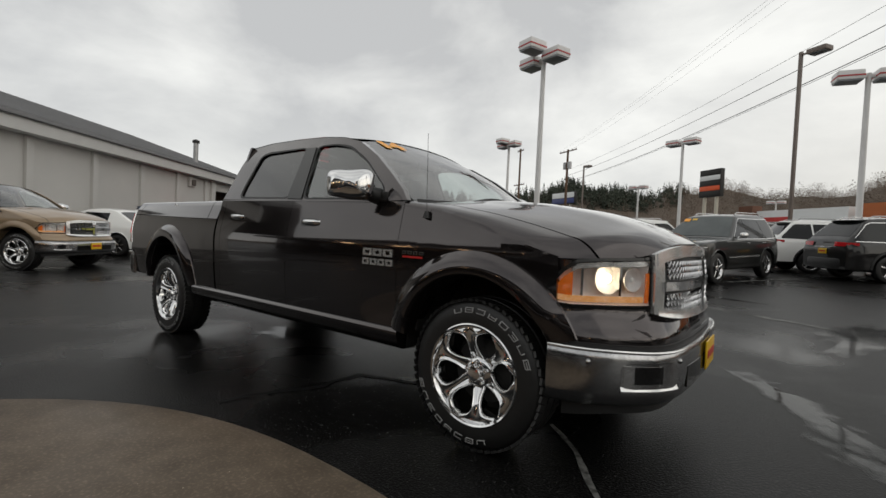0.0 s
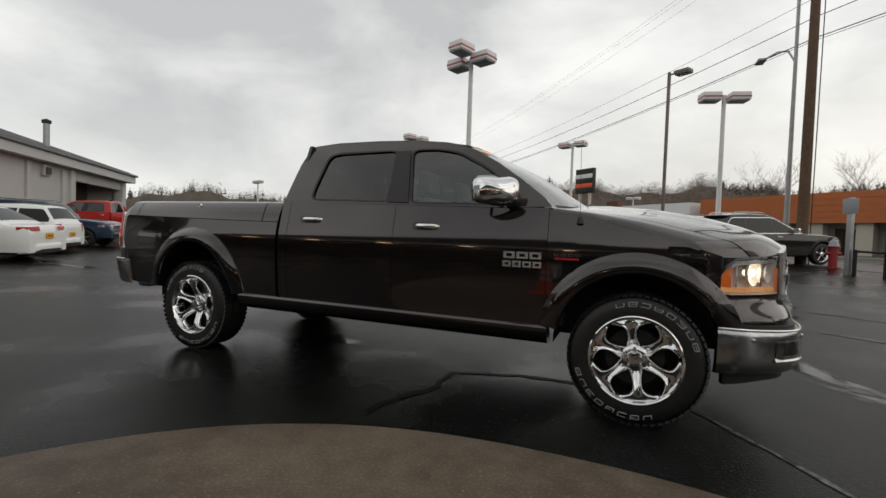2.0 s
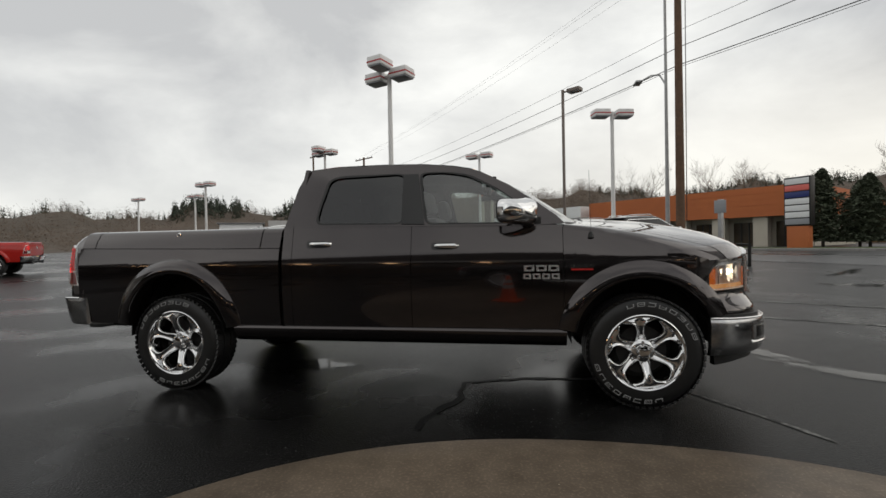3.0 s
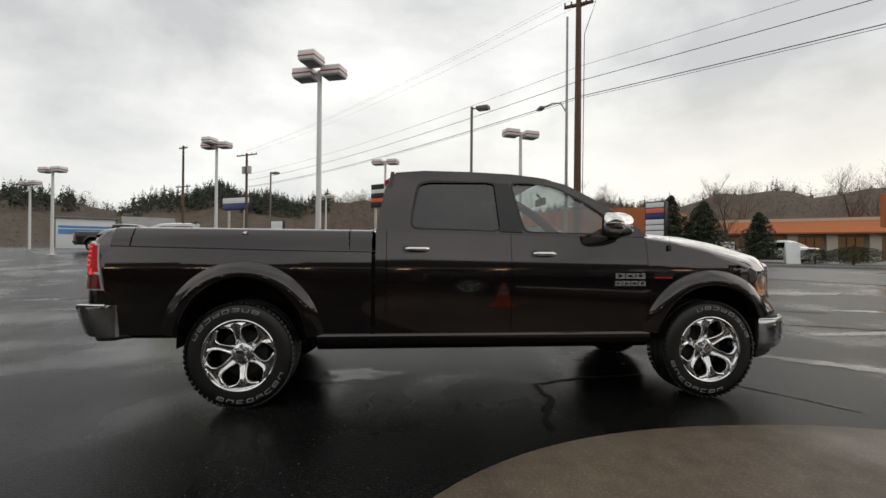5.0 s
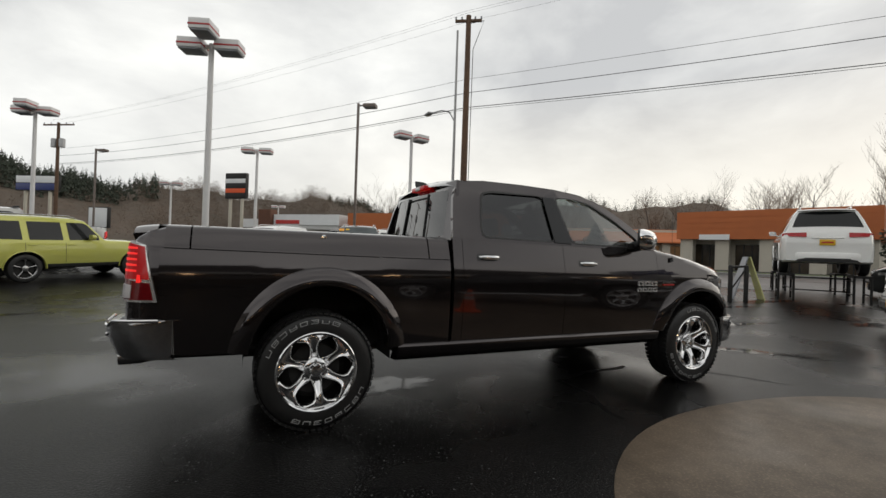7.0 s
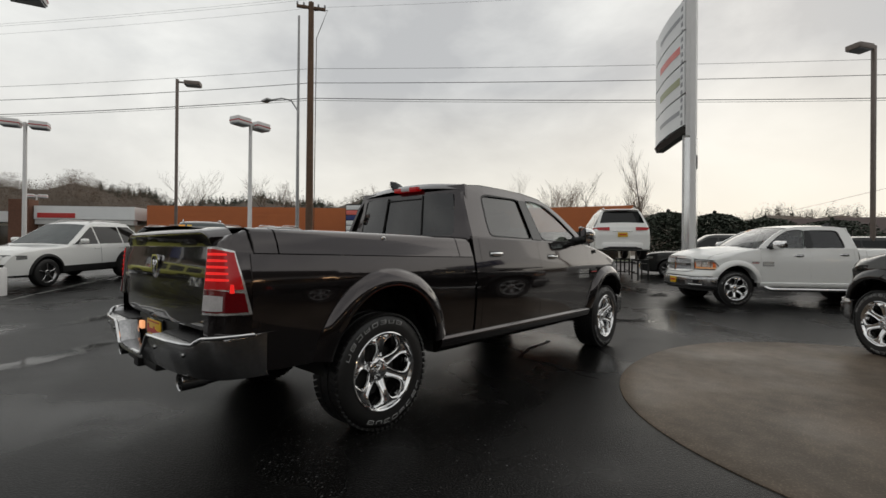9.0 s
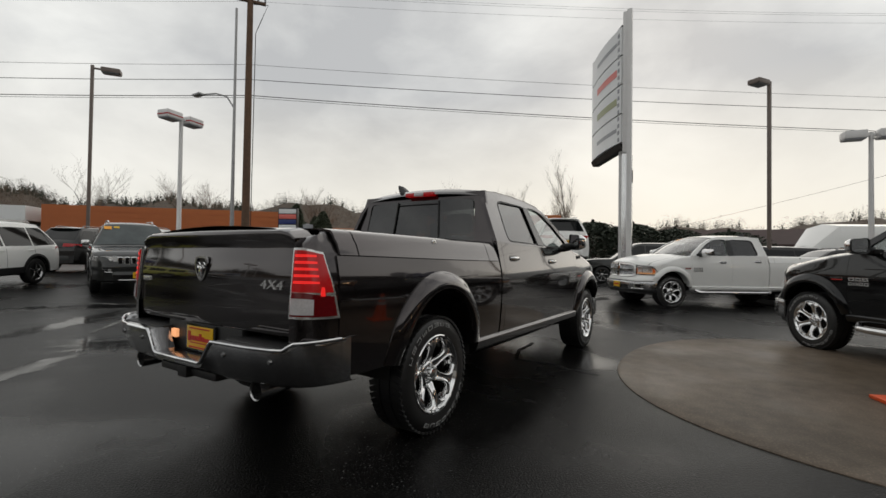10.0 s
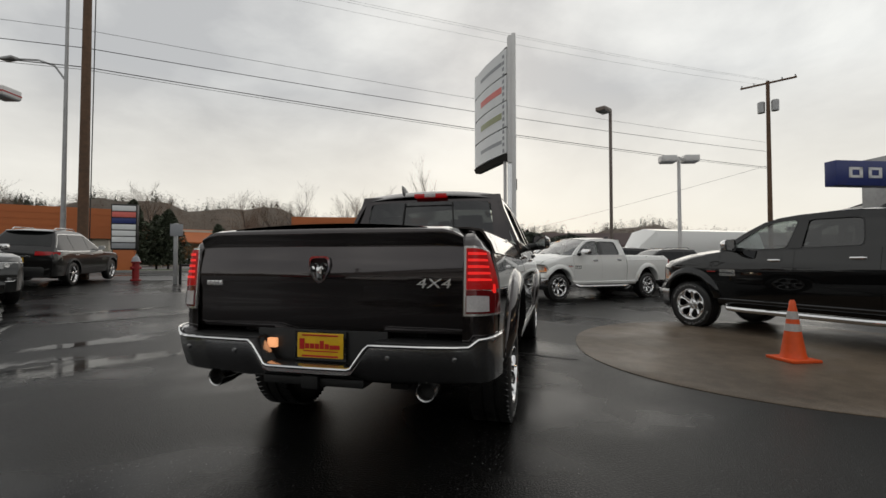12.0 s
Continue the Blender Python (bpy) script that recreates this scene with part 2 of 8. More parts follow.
def grid(bm, rows, close=False, mats=None):
    """Quads over rows of points; every row has the same count."""
    vs = [[bm.verts.new(p) for p in r] for r in rows]
    n = len(rows[0])
    for i in range(len(rows) - 1):
        for j in range(n if close else n - 1):
            q = (vs[i][j], vs[i + 1][j], vs[i + 1][(j + 1) % n], vs[i][(j + 1) % n])
            try:
                bm.faces.new(q)
            except ValueError:
                pass
    return vs


def lathe(bm, prof, seg=48, axis="y", at=(0, 0, 0), cap=False):
    """prof: (radius, height) pairs turned round the axis through at."""
    rows = []
    for r, h in prof:
        row = []
        for k in range(seg):
            a = 2 * math.pi * k / seg
            c, s = r * math.cos(a), r * math.sin(a)
            p = {"y": (c, h, s), "z": (c, s, h), "x": (h, c, s)}[axis]
            row.append((p[0] + at[0], p[1] + at[1], p[2] + at[2]))
        rows.append(row)
    vs = grid(bm, rows, close=True)
    if cap:
        for r in (vs[0], vs[-1]):
            try:
                bm.faces.new(r)
            except ValueError:
                pass
    return vs


def tube(bm, pts, rad, seg=10, cap=True):
    pts = [Vector(p) for p in pts]
    rads = rad if isinstance(rad, (list, tuple)) else [rad] * len(pts)
    rows = []
    ref = Vector((0.123, 0.31, 0.94))
    for i, p in enumerate(pts):
        d = (pts[min(i + 1, len(pts) - 1)] - pts[max(i - 1, 0)]).normalized()
        u = d.cross(ref)
        if u.length < 0.05:
            u = d.cross(Vector((1, 0, 0)))
        u.normalize()
        w = d.cross(u)
        rows.append([p + rads[i] * (math.cos(2 * math.pi * k / seg) * u + math.sin(2 * math.pi * k / seg) * w) for k in range(seg)])
    vs = grid(bm, rows, close=True)
    if cap:
        for r in (vs[0], vs[-1]):
            bm.faces.new(r)
    return bm


def plate(bm, outline, holes=(), place=None, thick=0.0):
    """A flat outline with holes, laid out by place((a, b)) -> 3D; thick: extruded along the place's normal by place((a, b), d)."""
    loops = []
    for ring in (outline, *holes):
        vs = [bm.verts.new(place(p)) for p in ring]
        loops += [bm.edges.new((vs[i], vs[(i + 1) % len(vs)])) for i in range(len(vs))]
    r = bmesh.ops.triangle_fill(bm, use_beauty=True, use_dissolve=False, edges=loops)
    faces = [f for f in r["geom"] if isinstance(f, bmesh.types.BMFace)]
    if thick:
        ex = bmesh.ops.extrude_face_region(bm, geom=faces)
        d = Vector(place((0, 0), thick)) - Vector(place((0, 0)))
        for v in ex["geom"]:
            if isinstance(v, bmesh.types.BMVert):
                v.co += d
    bmesh.ops.recalc_face_normals(bm, faces=bm.faces[:])
    return bm


def soften(pts, n=3, r=0.25):
    """Rounds a closed outline's corners."""
    out = []
    k = len(pts)
    for i in range(k):
        a, b, c = Vector(pts[i - 1]), Vector(pts[i]), Vector(pts[(i + 1) % k])
        la, lc = (a - b).length, (c - b).length
        cut = min(r, 0.45 * la, 0.45 * lc)
        p, q = b + (a - b) * cut / la, b + (c - b) * cut / lc
        for j in range(n + 1):
            t = j / n
            out.append(tuple((1 - t) ** 2 * p + 2 * t * (1 - t) * b + t * t * q))
    return out


def lerp(table, x):
    xs, ys = zip(*table)
    return float(np.interp(x, xs, ys))


def text_bm(body, size, place, depth=0.004, bold=0.0):
    """Letters of the built-in font as a mesh, laid out by place((a, b))."""
    cu = bpy.data.curves.new("letters", "FONT")
    cu.body, cu.size, cu.align_x, cu.align_y = body, size, "CENTER", "CENTER"
    cu.extrude, cu.offset = depth, bold
    ob = bpy.data.objects.new("letters", cu)
    scene.collection.objects.link(ob)
    me = bpy.data.meshes.new_from_object(ob.evaluated_get(bpy.context.evaluated_depsgraph_get()))
    bpy.data.objects.remove(ob)
    bm = B()
    bm.from_mesh(me)
    for v in bm.verts:
        v.co = place(v.co)
    return bm



def lot_z(x, y):
    """The lot rises gently towards the workshop and towards the road."""
    return 0.022 * min(26.0, max(0.0, -0.85 * x + 0.5 * y - 9.0)) + 0.04 * min(12.4, max(0.0, 0.5 * x + 0.86 * y - 4.0))


# ---- pickup truck ----
WB = 3.797
RAD = 0.405
SIDE = [(0.40, 0.900), (0.50, 0.940), (0.58, 0.968), (0.80, 0.986), (0.98, 0.991), (1.05, 0.991), (1.09, 0.987), (1.13, 0.979), (1.22, 0.959), (1.30, 0.942), (1.38, 0.926)]
ARCH = {"rear": (0.03, 0.535, 0.578, 0.48), "front": (3.79, 0.53, 0.525, 0.475)}
NOSE = [(0.0, 4.69), (0.25, 4.68), (0.42, 4.66), (0.56, 4.622), (0.66, 4.572), (0.75, 4.49), (0.83, 4.395), (0.89, 4.31), (0.935, 4.235), (0.962, 4.15), (0.978, 4.06), (0.988, 3.95)]
BUMP = [(0.0, 4.765), (0.30, 4.757), (0.52, 4.738), (0.65, 4.71), (0.74, 4.66), (0.82, 4.585), (0.885, 4.50), (0.94, 4.41), (0.972, 4.32), (0.988, 4.22), (0.990, 4.10), (0.988, 3.95)]


def side_y(x, z):
    y = lerp(SIDE, z)
    return y - 0.02 * max(0.0, (-0.5 - x)) ** 1.5


def low_z(x, base=0.565, grow=-0.06):
    z = base
    for c, a, b, cz in ARCH.values():
        a2, b2 = a + grow, b + grow
        if abs(x - c) < a2:
            z = max(z, cz + b2 * math.sqrt(1 - ((x - c) / a2) ** 2))
    return z


def plan_at(table, s):
    """Point of a plan curve; s 0 at the middle, 1 at the wheel arch. Returns |y|, x and the outward normal."""
    p = [Vector(q) for q in table]
    ln = [0]
    for i in range(1, len(p)):
        ln.append(ln[-1] + (p[i] - p[i - 1]).length)
    d = s * ln[-1]
    f = lambda e: Vector((np.interp(e, ln, [q[0] for q in p]), np.interp(e, ln, [q[1] for q in p])))
    c = (f(d - 0.04) + f(d) * 2 + f(d + 0.04)) / 4 if 0.04 < d < ln[-1] - 0.04 else f(d)
    t = (f(min(d + 0.06, ln[-1])) - f(max(d - 0.06, -0.0))).normalized()
    return c.x, c.y, Vector((-t.y, t.x))


@functools.lru_cache(maxsize=None)
def nose_at(s):
    return plan_at(NOSE, s)


@functools.lru_cache(maxsize=None)
def bump_at(s):
    return plan_at(BUMP, s)


@functools.lru_cache(maxsize=None)
def nose_s(y, table=0):
    lo, hi = 0.0, 1.0
    for _ in range(24):
        mid = (lo + hi) / 2
        lo, hi = (mid, hi) if (bump_at if table else nose_at)(mid)[0] < y else (lo, mid)
    return lo


def nose_p(s, z, off=0.0, sgn=-1):
    """A point of the nose; below the lamps it swells out towards the bumper."""
    y, x, n = nose_at(abs(s))
    w = min(1, max(0, (0.825 - z) / 0.14))
    w = w * w * (3 - 2 * w) * 0.8
    if w:
        y2, x2, n2 = bump_at(abs(s))
        y, x = y + (y2 - 0.012 - y) * w, x + (x2 - 0.03 - x) * w
    k = -0.12 * max(0.0, z - 0.98) * max(0.0, 1 - (abs(s) / 0.6) ** 4)
    return (x + k + off * n.y, (y + off * n.x) * sgn, z)


def bump_p(s, z, off=0.0, sgn=-1):
    y, x, n = bump_at(abs(s))
    return (x + off * n.y, (y + off * n.x) * sgn, z)


def fender_y(x, z):
    y = side_y(x, z)
    if x > 3.95:
        w = min(1, max(0, (0.825 - z) / 0.14))
        a = lerp([(q[1], q[0]) for q in NOSE[::-1]], x)
        b = lerp([(q[1], q[0]) for q in BUMP[::-1]], x) - 0.012
        y -= max(0.0, 0.988 - (a + (b - a) * w * 0.8)) * min(1.0, (x - 3.95) / 0.08)
    return y


def front_z(y):
    """Height of the bonnet's front edge."""
    return lerp([(0, 1.158), (0.40, 1.148), (0.52, 1.128), (0.62, 1.095), (0.70, 1.075), (0.81, 1.066), (0.89, 1.058), (0.935, 1.058), (0.962, 1.083), (0.978, 1.118)], abs(y))


def nose_patch(bm, s0, s1, z0, z1, off, sgn, ns=14, nz=5, thick=0.02, pf=nose_p):
    """A shell on the nose between two plan places and two heights (numbers or functions of s)."""
    f0, f1 = (q if callable(q) else (lambda s, q=q: q) for q in (z0, z1))
    ring = []
    for i in range(ns + 1):
        s = s0 + (s1 - s0) * i / ns
        a, b = f0(s), f1(s)
        outer = [pf(s, a + (b - a) * j / nz, off, sgn) for j in range(nz + 1)]
        inner = [pf(s, a + (b - a) * j / nz, off - thick, sgn) for j in (nz, 0)]
        ring.append(outer + inner)
    vs = grid(bm, ring, close=True)
    for r in (vs[0], vs[-1]):
        bm.faces.new(r)
    bmesh.ops.recalc_face_normals(bm, faces=bm.faces[:])
    return bm


def panel(bm, x0, x1, lo, hi, sgn, n=None, nz=9, lip=0.03, yf=side_y):
    """A body side panel: columns from lo(x) to hi(x), with turned-in edges."""
    n = n or max(4, int((x1 - x0) / 0.03))
    rows = []
    for i in range(-1, n + 2):
        x = x0 + (x1 - x0) * min(max(i, 0), n) / n
        a, b = lo(x), hi(x)
        ins = lip if i in (-1, n + 1) else 0
        row = [(x, sgn * (yf(x, a) - lip), a)]
        row += [(x, sgn * (yf(x, a + (b - a) * j / nz) - ins), a + (b - a) * j / nz) for j in range(nz + 1)]
        row += [(x, sgn * (yf(x, b) - lip), b)]
        rows.append(row)
    grid(bm, rows)
    return bm


def centre_z(x):
    return lerp([(3.25, 1.375), (3.6, 1.378), (3.9, 1.358), (4.2, 1.312), (4.45, 1.252), (4.58, 1.205), (4.65, 1.172), (4.72, 1.13)], x)


def edge_z(x):
    return lerp([(3.2, 1.345), (3.5, 1.305), (3.8, 1.245), (4.05, 1.178), (4.25, 1.115), (4.45, 1.082), (4.6, 1.07)], x)


def top_z(x, y):
    y = abs(y)
    z = centre_z(x) + (edge_z(x) - centre_z(x)) * min(1, y / 0.93) ** 2.6
    if y > 0.9:
        z -= 0.05 * ((y - 0.9) / 0.075) ** 2
    z += 0.018 * (1 / (1 + math.exp((y - 0.48) * 26))) * min(1, max(0, (4.62 - x) / 0.3))
    return z


def skin_z(x, y):
    """Bonnet and fender top, rolled over at the front edge."""
    y = abs(y)
    xn = nose_p(nose_s(min(y, 0.98)), front_z(y))[0]
    d = max(0.0, 1 - max(0.0, xn - x) / 0.13)
    return top_z(x, y) - (top_z(xn, y) - front_z(y)) * d * d


REAR_PLAN_Y = [(-0.1, 0.798), (0, 0.815), (0.2, 0.858), (0.40, 0.898), (0.6, 0.938), (0.75, 0.962), (1.0, 0.978), (1.1, 0.982)]
REAR_PLAN_X = [(-0.1, -1.139), (0, -1.138), (0.2, -1.131), (0.40, -1.113), (0.6, -1.078), (0.75, -1.03), (1.0, -0.93), (1.1, -0.90)]


def rear_y(x):
    return lerp([(-1.14, 0.80), (-1.125, 0.88), (-1.09, 0.935), (-1.03, 0.965), (-0.945, 0.975), (-0.5, 1.0)], x)


def wheel(parent, x, y, sgn, turned=0.0):
    """Six-spoke chrome wheel with a raised-letter tyre; the face looks along sgn * y."""
    w = new("wheel")
    w.parent = parent
    w.matrix_basis = Matrix.Translation((x, y, RAD))
    bm = B()
    hw = 0.135
    prof = [(0.250, -hw + 0.02), (0.268, -hw), (0.32, -hw - 0.008), (0.375, -hw + 0.006), (0.394, -hw + 0.03)]
    tread = [(0.404, -hw + 0.05), (0.405, -0.05), (0.395, -0.047), (0.395, -0.037), (0.405, -0.034), (0.405, 0.034), (0.395, 0.037), (0.395, 0.047), (0.405, 0.05), (0.404, hw - 0.05)]
    prof += tread + [(r, -h) for r, h in prof[::-1]]
    lathe(bm, [(r, h * sgn) for r, h in prof], 64)
    bmesh.ops.recalc_face_normals(bm, faces=bm.faces[:])
    part("tyre", bm, RUBBER, w)
    bm = B()
    for k in range(58):
        a = 2 * math.pi * k / 58
        for row, off in ((-0.097, 0.0), (0.0, 0.5), (0.097, 0.0)):
            m = Matrix.Rotation(-(a + off * 2 * math.pi / 58), 4, "Y") @ Matrix.Translation((0.3985, row, 0)) @ Matrix.Rotation(0.35 * (1 if row > 0 else -1), 4, "X")
            box(bm, -0.007, 0.007, -0.033, 0.033, -0.0165, 0.0165, 0, m)
    part("tread", bm, RUBBER, w, smooth=False)
    face = sgn * (hw + 0.009)
    for start, count, step in ((70 + turned, 8, 12.2), (248 + turned, 8, 12.2)):
        bm = B()
        for k in range(count):
            a = radians(start + k * step)
            for (r0, r1, t0, t1) in ((0.357, 0.362, -4.6, 3.6), (0.333, 0.338, -3.6, 4.6), (0.338, 0.357, -4.3, -3.2), (0.338, 0.357, 3.1, 4.2), (0.3455, 0.3495, -3.2, 2.0)):
                if k % 3 == 1 and r0 > 0.35 or (k % 3 == 2 and t0 == 3.1) or (k % 2 and r1 < 0.35 and r0 > 0.34):
                    continue
                pts = [(r0, t0), (r1, t0), (r1, t1), (r0, t1)]
                vs = [bm.verts.new((r * math.cos(a + radians(t)) , face - sgn * 0.003 * abs(r - 0.34) / 0.02, r * math.sin(a + radians(t)))) for r, t in pts]
                bm.faces.new(vs)
        ex = bmesh.ops.extrude_face_region(bm, geom=bm.faces[:])
        for v in ex["geom"]:
            if isinstance(v, bmesh.types.BMVert):
                v.co.y += sgn * 0.002
        bmesh.ops.recalc_face_normals(bm, faces=bm.faces[:])
        part("raised_lettering", bm, WHITE_RUBBER, w, "white raised blocks on the sidewall", smooth=False)
    f = hw + 0.004
    rim = new("rim")
    rim.parent = w
    rim.matrix_basis = Matrix.Diagonal((0.925, 1.0, 0.925, 1))
    bm = B()
    lathe(bm, [(r, h * sgn) for r, h in [(0.298, f - 0.012), (0.297, f), (0.290, f + 0.004), (0.281, f), (0.274, f - 0.014), (0.262, f - 0.03), (0.252, -0.02), (0.245, -0.1)]], 72)
    bmesh.ops.recalc_face_normals(bm, faces=bm.faces[:])
    part("rim_lip", bm, CHROME, rim)
    bm = B()
    for k in range(6):
        a0 = radians(30 + 60 * k + 8)
        rows = []
        for r in (0.055, 0.075, 0.10, 0.13, 0.16, 0.19, 0.215, 0.235, 0.252, 0.268, 0.278):
            half = lerp([(0.055, 0.034), (0.085, 0.047), (0.10, 0.046), (0.13, 0.035), (0.17, 0.031), (0.20, 0.035), (0.22, 0.046), (0.238, 0.070), (0.254, 0.104), (0.268, 0.137), (0.28, 0.143)], r)
            face = f - lerp([(0.055, 0.088), (0.085, 0.074), (0.11, 0.058), (0.15, 0.038), (0.2, 0.020), (0.25, 0.007), (0.28, 0.012)], r)
            row = []
            for q, drop in ((-1.04, 0.075), (-1, 0.022), (-0.86, 0.004), (-0.72, 0.0), (-0.5, 0.010), (0.0, 0.013), (0.5, 0.010), (0.72, 0.0), (0.86, 0.004), (1, 0.022), (1.04, 0.075)):
                da = q * half / r
                row.append((r * math.cos(a0 + da), sgn * (face - drop), r * math.sin(a0 + da)))
            rows.append(row)
        grid(bm, rows)
    bmesh.ops.recalc_face_normals(bm, faces=bm.faces[:])
    part("spokes", bm, CHROME, rim, angle=55)
    bm = B()
    lathe(bm, [(r, h * sgn) for r, h in [(0.092, f - 0.11), (0.088, f - 0.078), (0.078, f - 0.070), (0.052, f - 0.066), (0.047, f - 0.036), (0.040, f - 0.027), (0.024, f - 0.024), (0.0005, f - 0.023)]], 36)
    for k in range(5):
        a = radians(72 * k + 20)
        lathe(bm, [(0.012, sgn * (f - 0.072)), (0.012, sgn * (f - 0.05)), (0.008, sgn * (f - 0.045)), (0.0005, sgn * (f - 0.045))], 8, "y", (0.066 * math.cos(a), 0, 0.066 * math.sin(a)))
    bmesh.ops.recalc_face_normals(bm, faces=bm.faces[:])
    part("hub_cap", bm, CHROME, rim)
    bm = B()
    lathe(bm, [(0.02, sgn * (f - 0.125)), (0.19, sgn * (f - 0.125)), (0.19, sgn * (f - 0.145)), (0.25, sgn * (f - 0.22))], 40)
    part("brake_disc", bm, UNDER, rim)
    return w


def flare(parent, which, sgn, body):
    c, a, b, cz = ARCH[which]
    bm = B()
    rows = []
    for k in range(49):
        t0, t1 = (21, 171) if which == "front" else (7, 172)
        t = radians(t0 + (t1 - t0) * k / 48)
        co, si = math.cos(t), math.sin(t)
        fade = min(1, min(k, 48 - k) / 5)
        row = []
        for g, out in ((0.070, -0.012), (0.066, 0.008), (0.040, 0.028), (0.008, 0.045), (-0.03, 0.054), (-0.052, 0.052), (-0.06, 0.042), (-0.064, -0.03), (-0.064, -0.16)):
            x, z = c + (a + g) * co, cz + (b + g) * si
            row.append((x, sgn * (side_y(min(x, 4.0), max(z, 0.58)) + out * (0.45 + 0.55 * fade) - (0.028 * max(0, x - 4.1) / 0.2)), z))
        rows.append(row)
    grid(bm, rows)
    part("fender_flare", bm, body, parent)
    bm = B()
    rows = []
    for k in range(33):
        t = radians(-3 + 186 * k / 32)
        rows.append([(c + (a - 0.035) * math.cos(t), sgn * y, cz + (b - 0.035) * math.sin(t)) for y in (0.93, 0.8, 0.58)])
    vs = grid(bm, rows)
    bm.faces.new([r[2] for r in vs])
    part("wheel_liner", bm, UNDER, parent)


def door_mirror(T, sgn, fold):
    """A chrome-capped mirror; fold: degrees by which its head is swung back."""
    bm = B()
    tube(bm, [(2.99, sgn * 0.88, 1.365), (2.99, sgn * 0.96, 1.378), (2.985, sgn * 1.03, 1.395), (2.975, sgn * 1.07, 1.42)], [0.055, 0.05, 0.045, 0.035], 12)
    box(bm, 2.86, 3.09, sgn * 0.92 - 0.02, sgn * 0.92 + 0.02, 1.335, 1.40, 0.012)
    mir = part("mirror_arm", bm, PLASTIC, T)
    fold_m = Matrix.Translation((2.93 + 0.04 * (fold < 30), sgn * (1.112 + 0.05 * (fold < 30)), 1.437)) @ Matrix.Rotation(radians(fold * sgn), 4, "Z")
    rows = []
    for i in range(13):
        t = i / 12
        k = max(0.03, (1 - t ** 2.4)) ** 0.40
        rows.append([fold_m @ Vector((-0.055 + 0.135 * t, sgn * 0.150 * k * math.copysign(abs(math.cos(q)) ** 0.42, math.cos(q)) - sgn * 0.02 * t, (0.100 - 0.012 * (math.cos(q) > 0)) * k * math.copysign(abs(math.sin(q)) ** 0.45, math.sin(q)) - 0.012 * t)) for q in [2 * math.pi * j / 28 for j in range(28)]])
    bm = B()
    vs = grid(bm, rows, close=True)
    bm.faces.new(vs[-1])
    bmesh.ops.recalc_face_normals(bm, faces=bm.faces[:])
    part("mirror_cap", bm, CHROME, mir, "chrome mirror cap")
    ring = [fold_m.inverted() @ p for p in rows[0]]
    bm = B()
    vs = grid(bm, [[fold_m @ Vector((p.x - 0.02 * (k != 1.0) * (k > 0.9), p.y * k, p.z * k)) for p in ring] for k in (1.0, 0.99, 0.95, 0.9)], close=True)
    part("mirror_rim", bm, PLASTIC, mir, "black plastic mirror rim")
    bm = B()
    vs = grid(bm, [[fold_m @ Vector((p.x - 0.008, p.y * k, p.z * k)) for p in ring] for k in (0.93, 0.5)], close=True)
    bm.faces.new(vs[-1])
    bmesh.ops.recalc_face_normals(bm, faces=bm.faces[:])
    part("mirror_glass", bm, CHROME, mir, "mirror glass")
    return mir


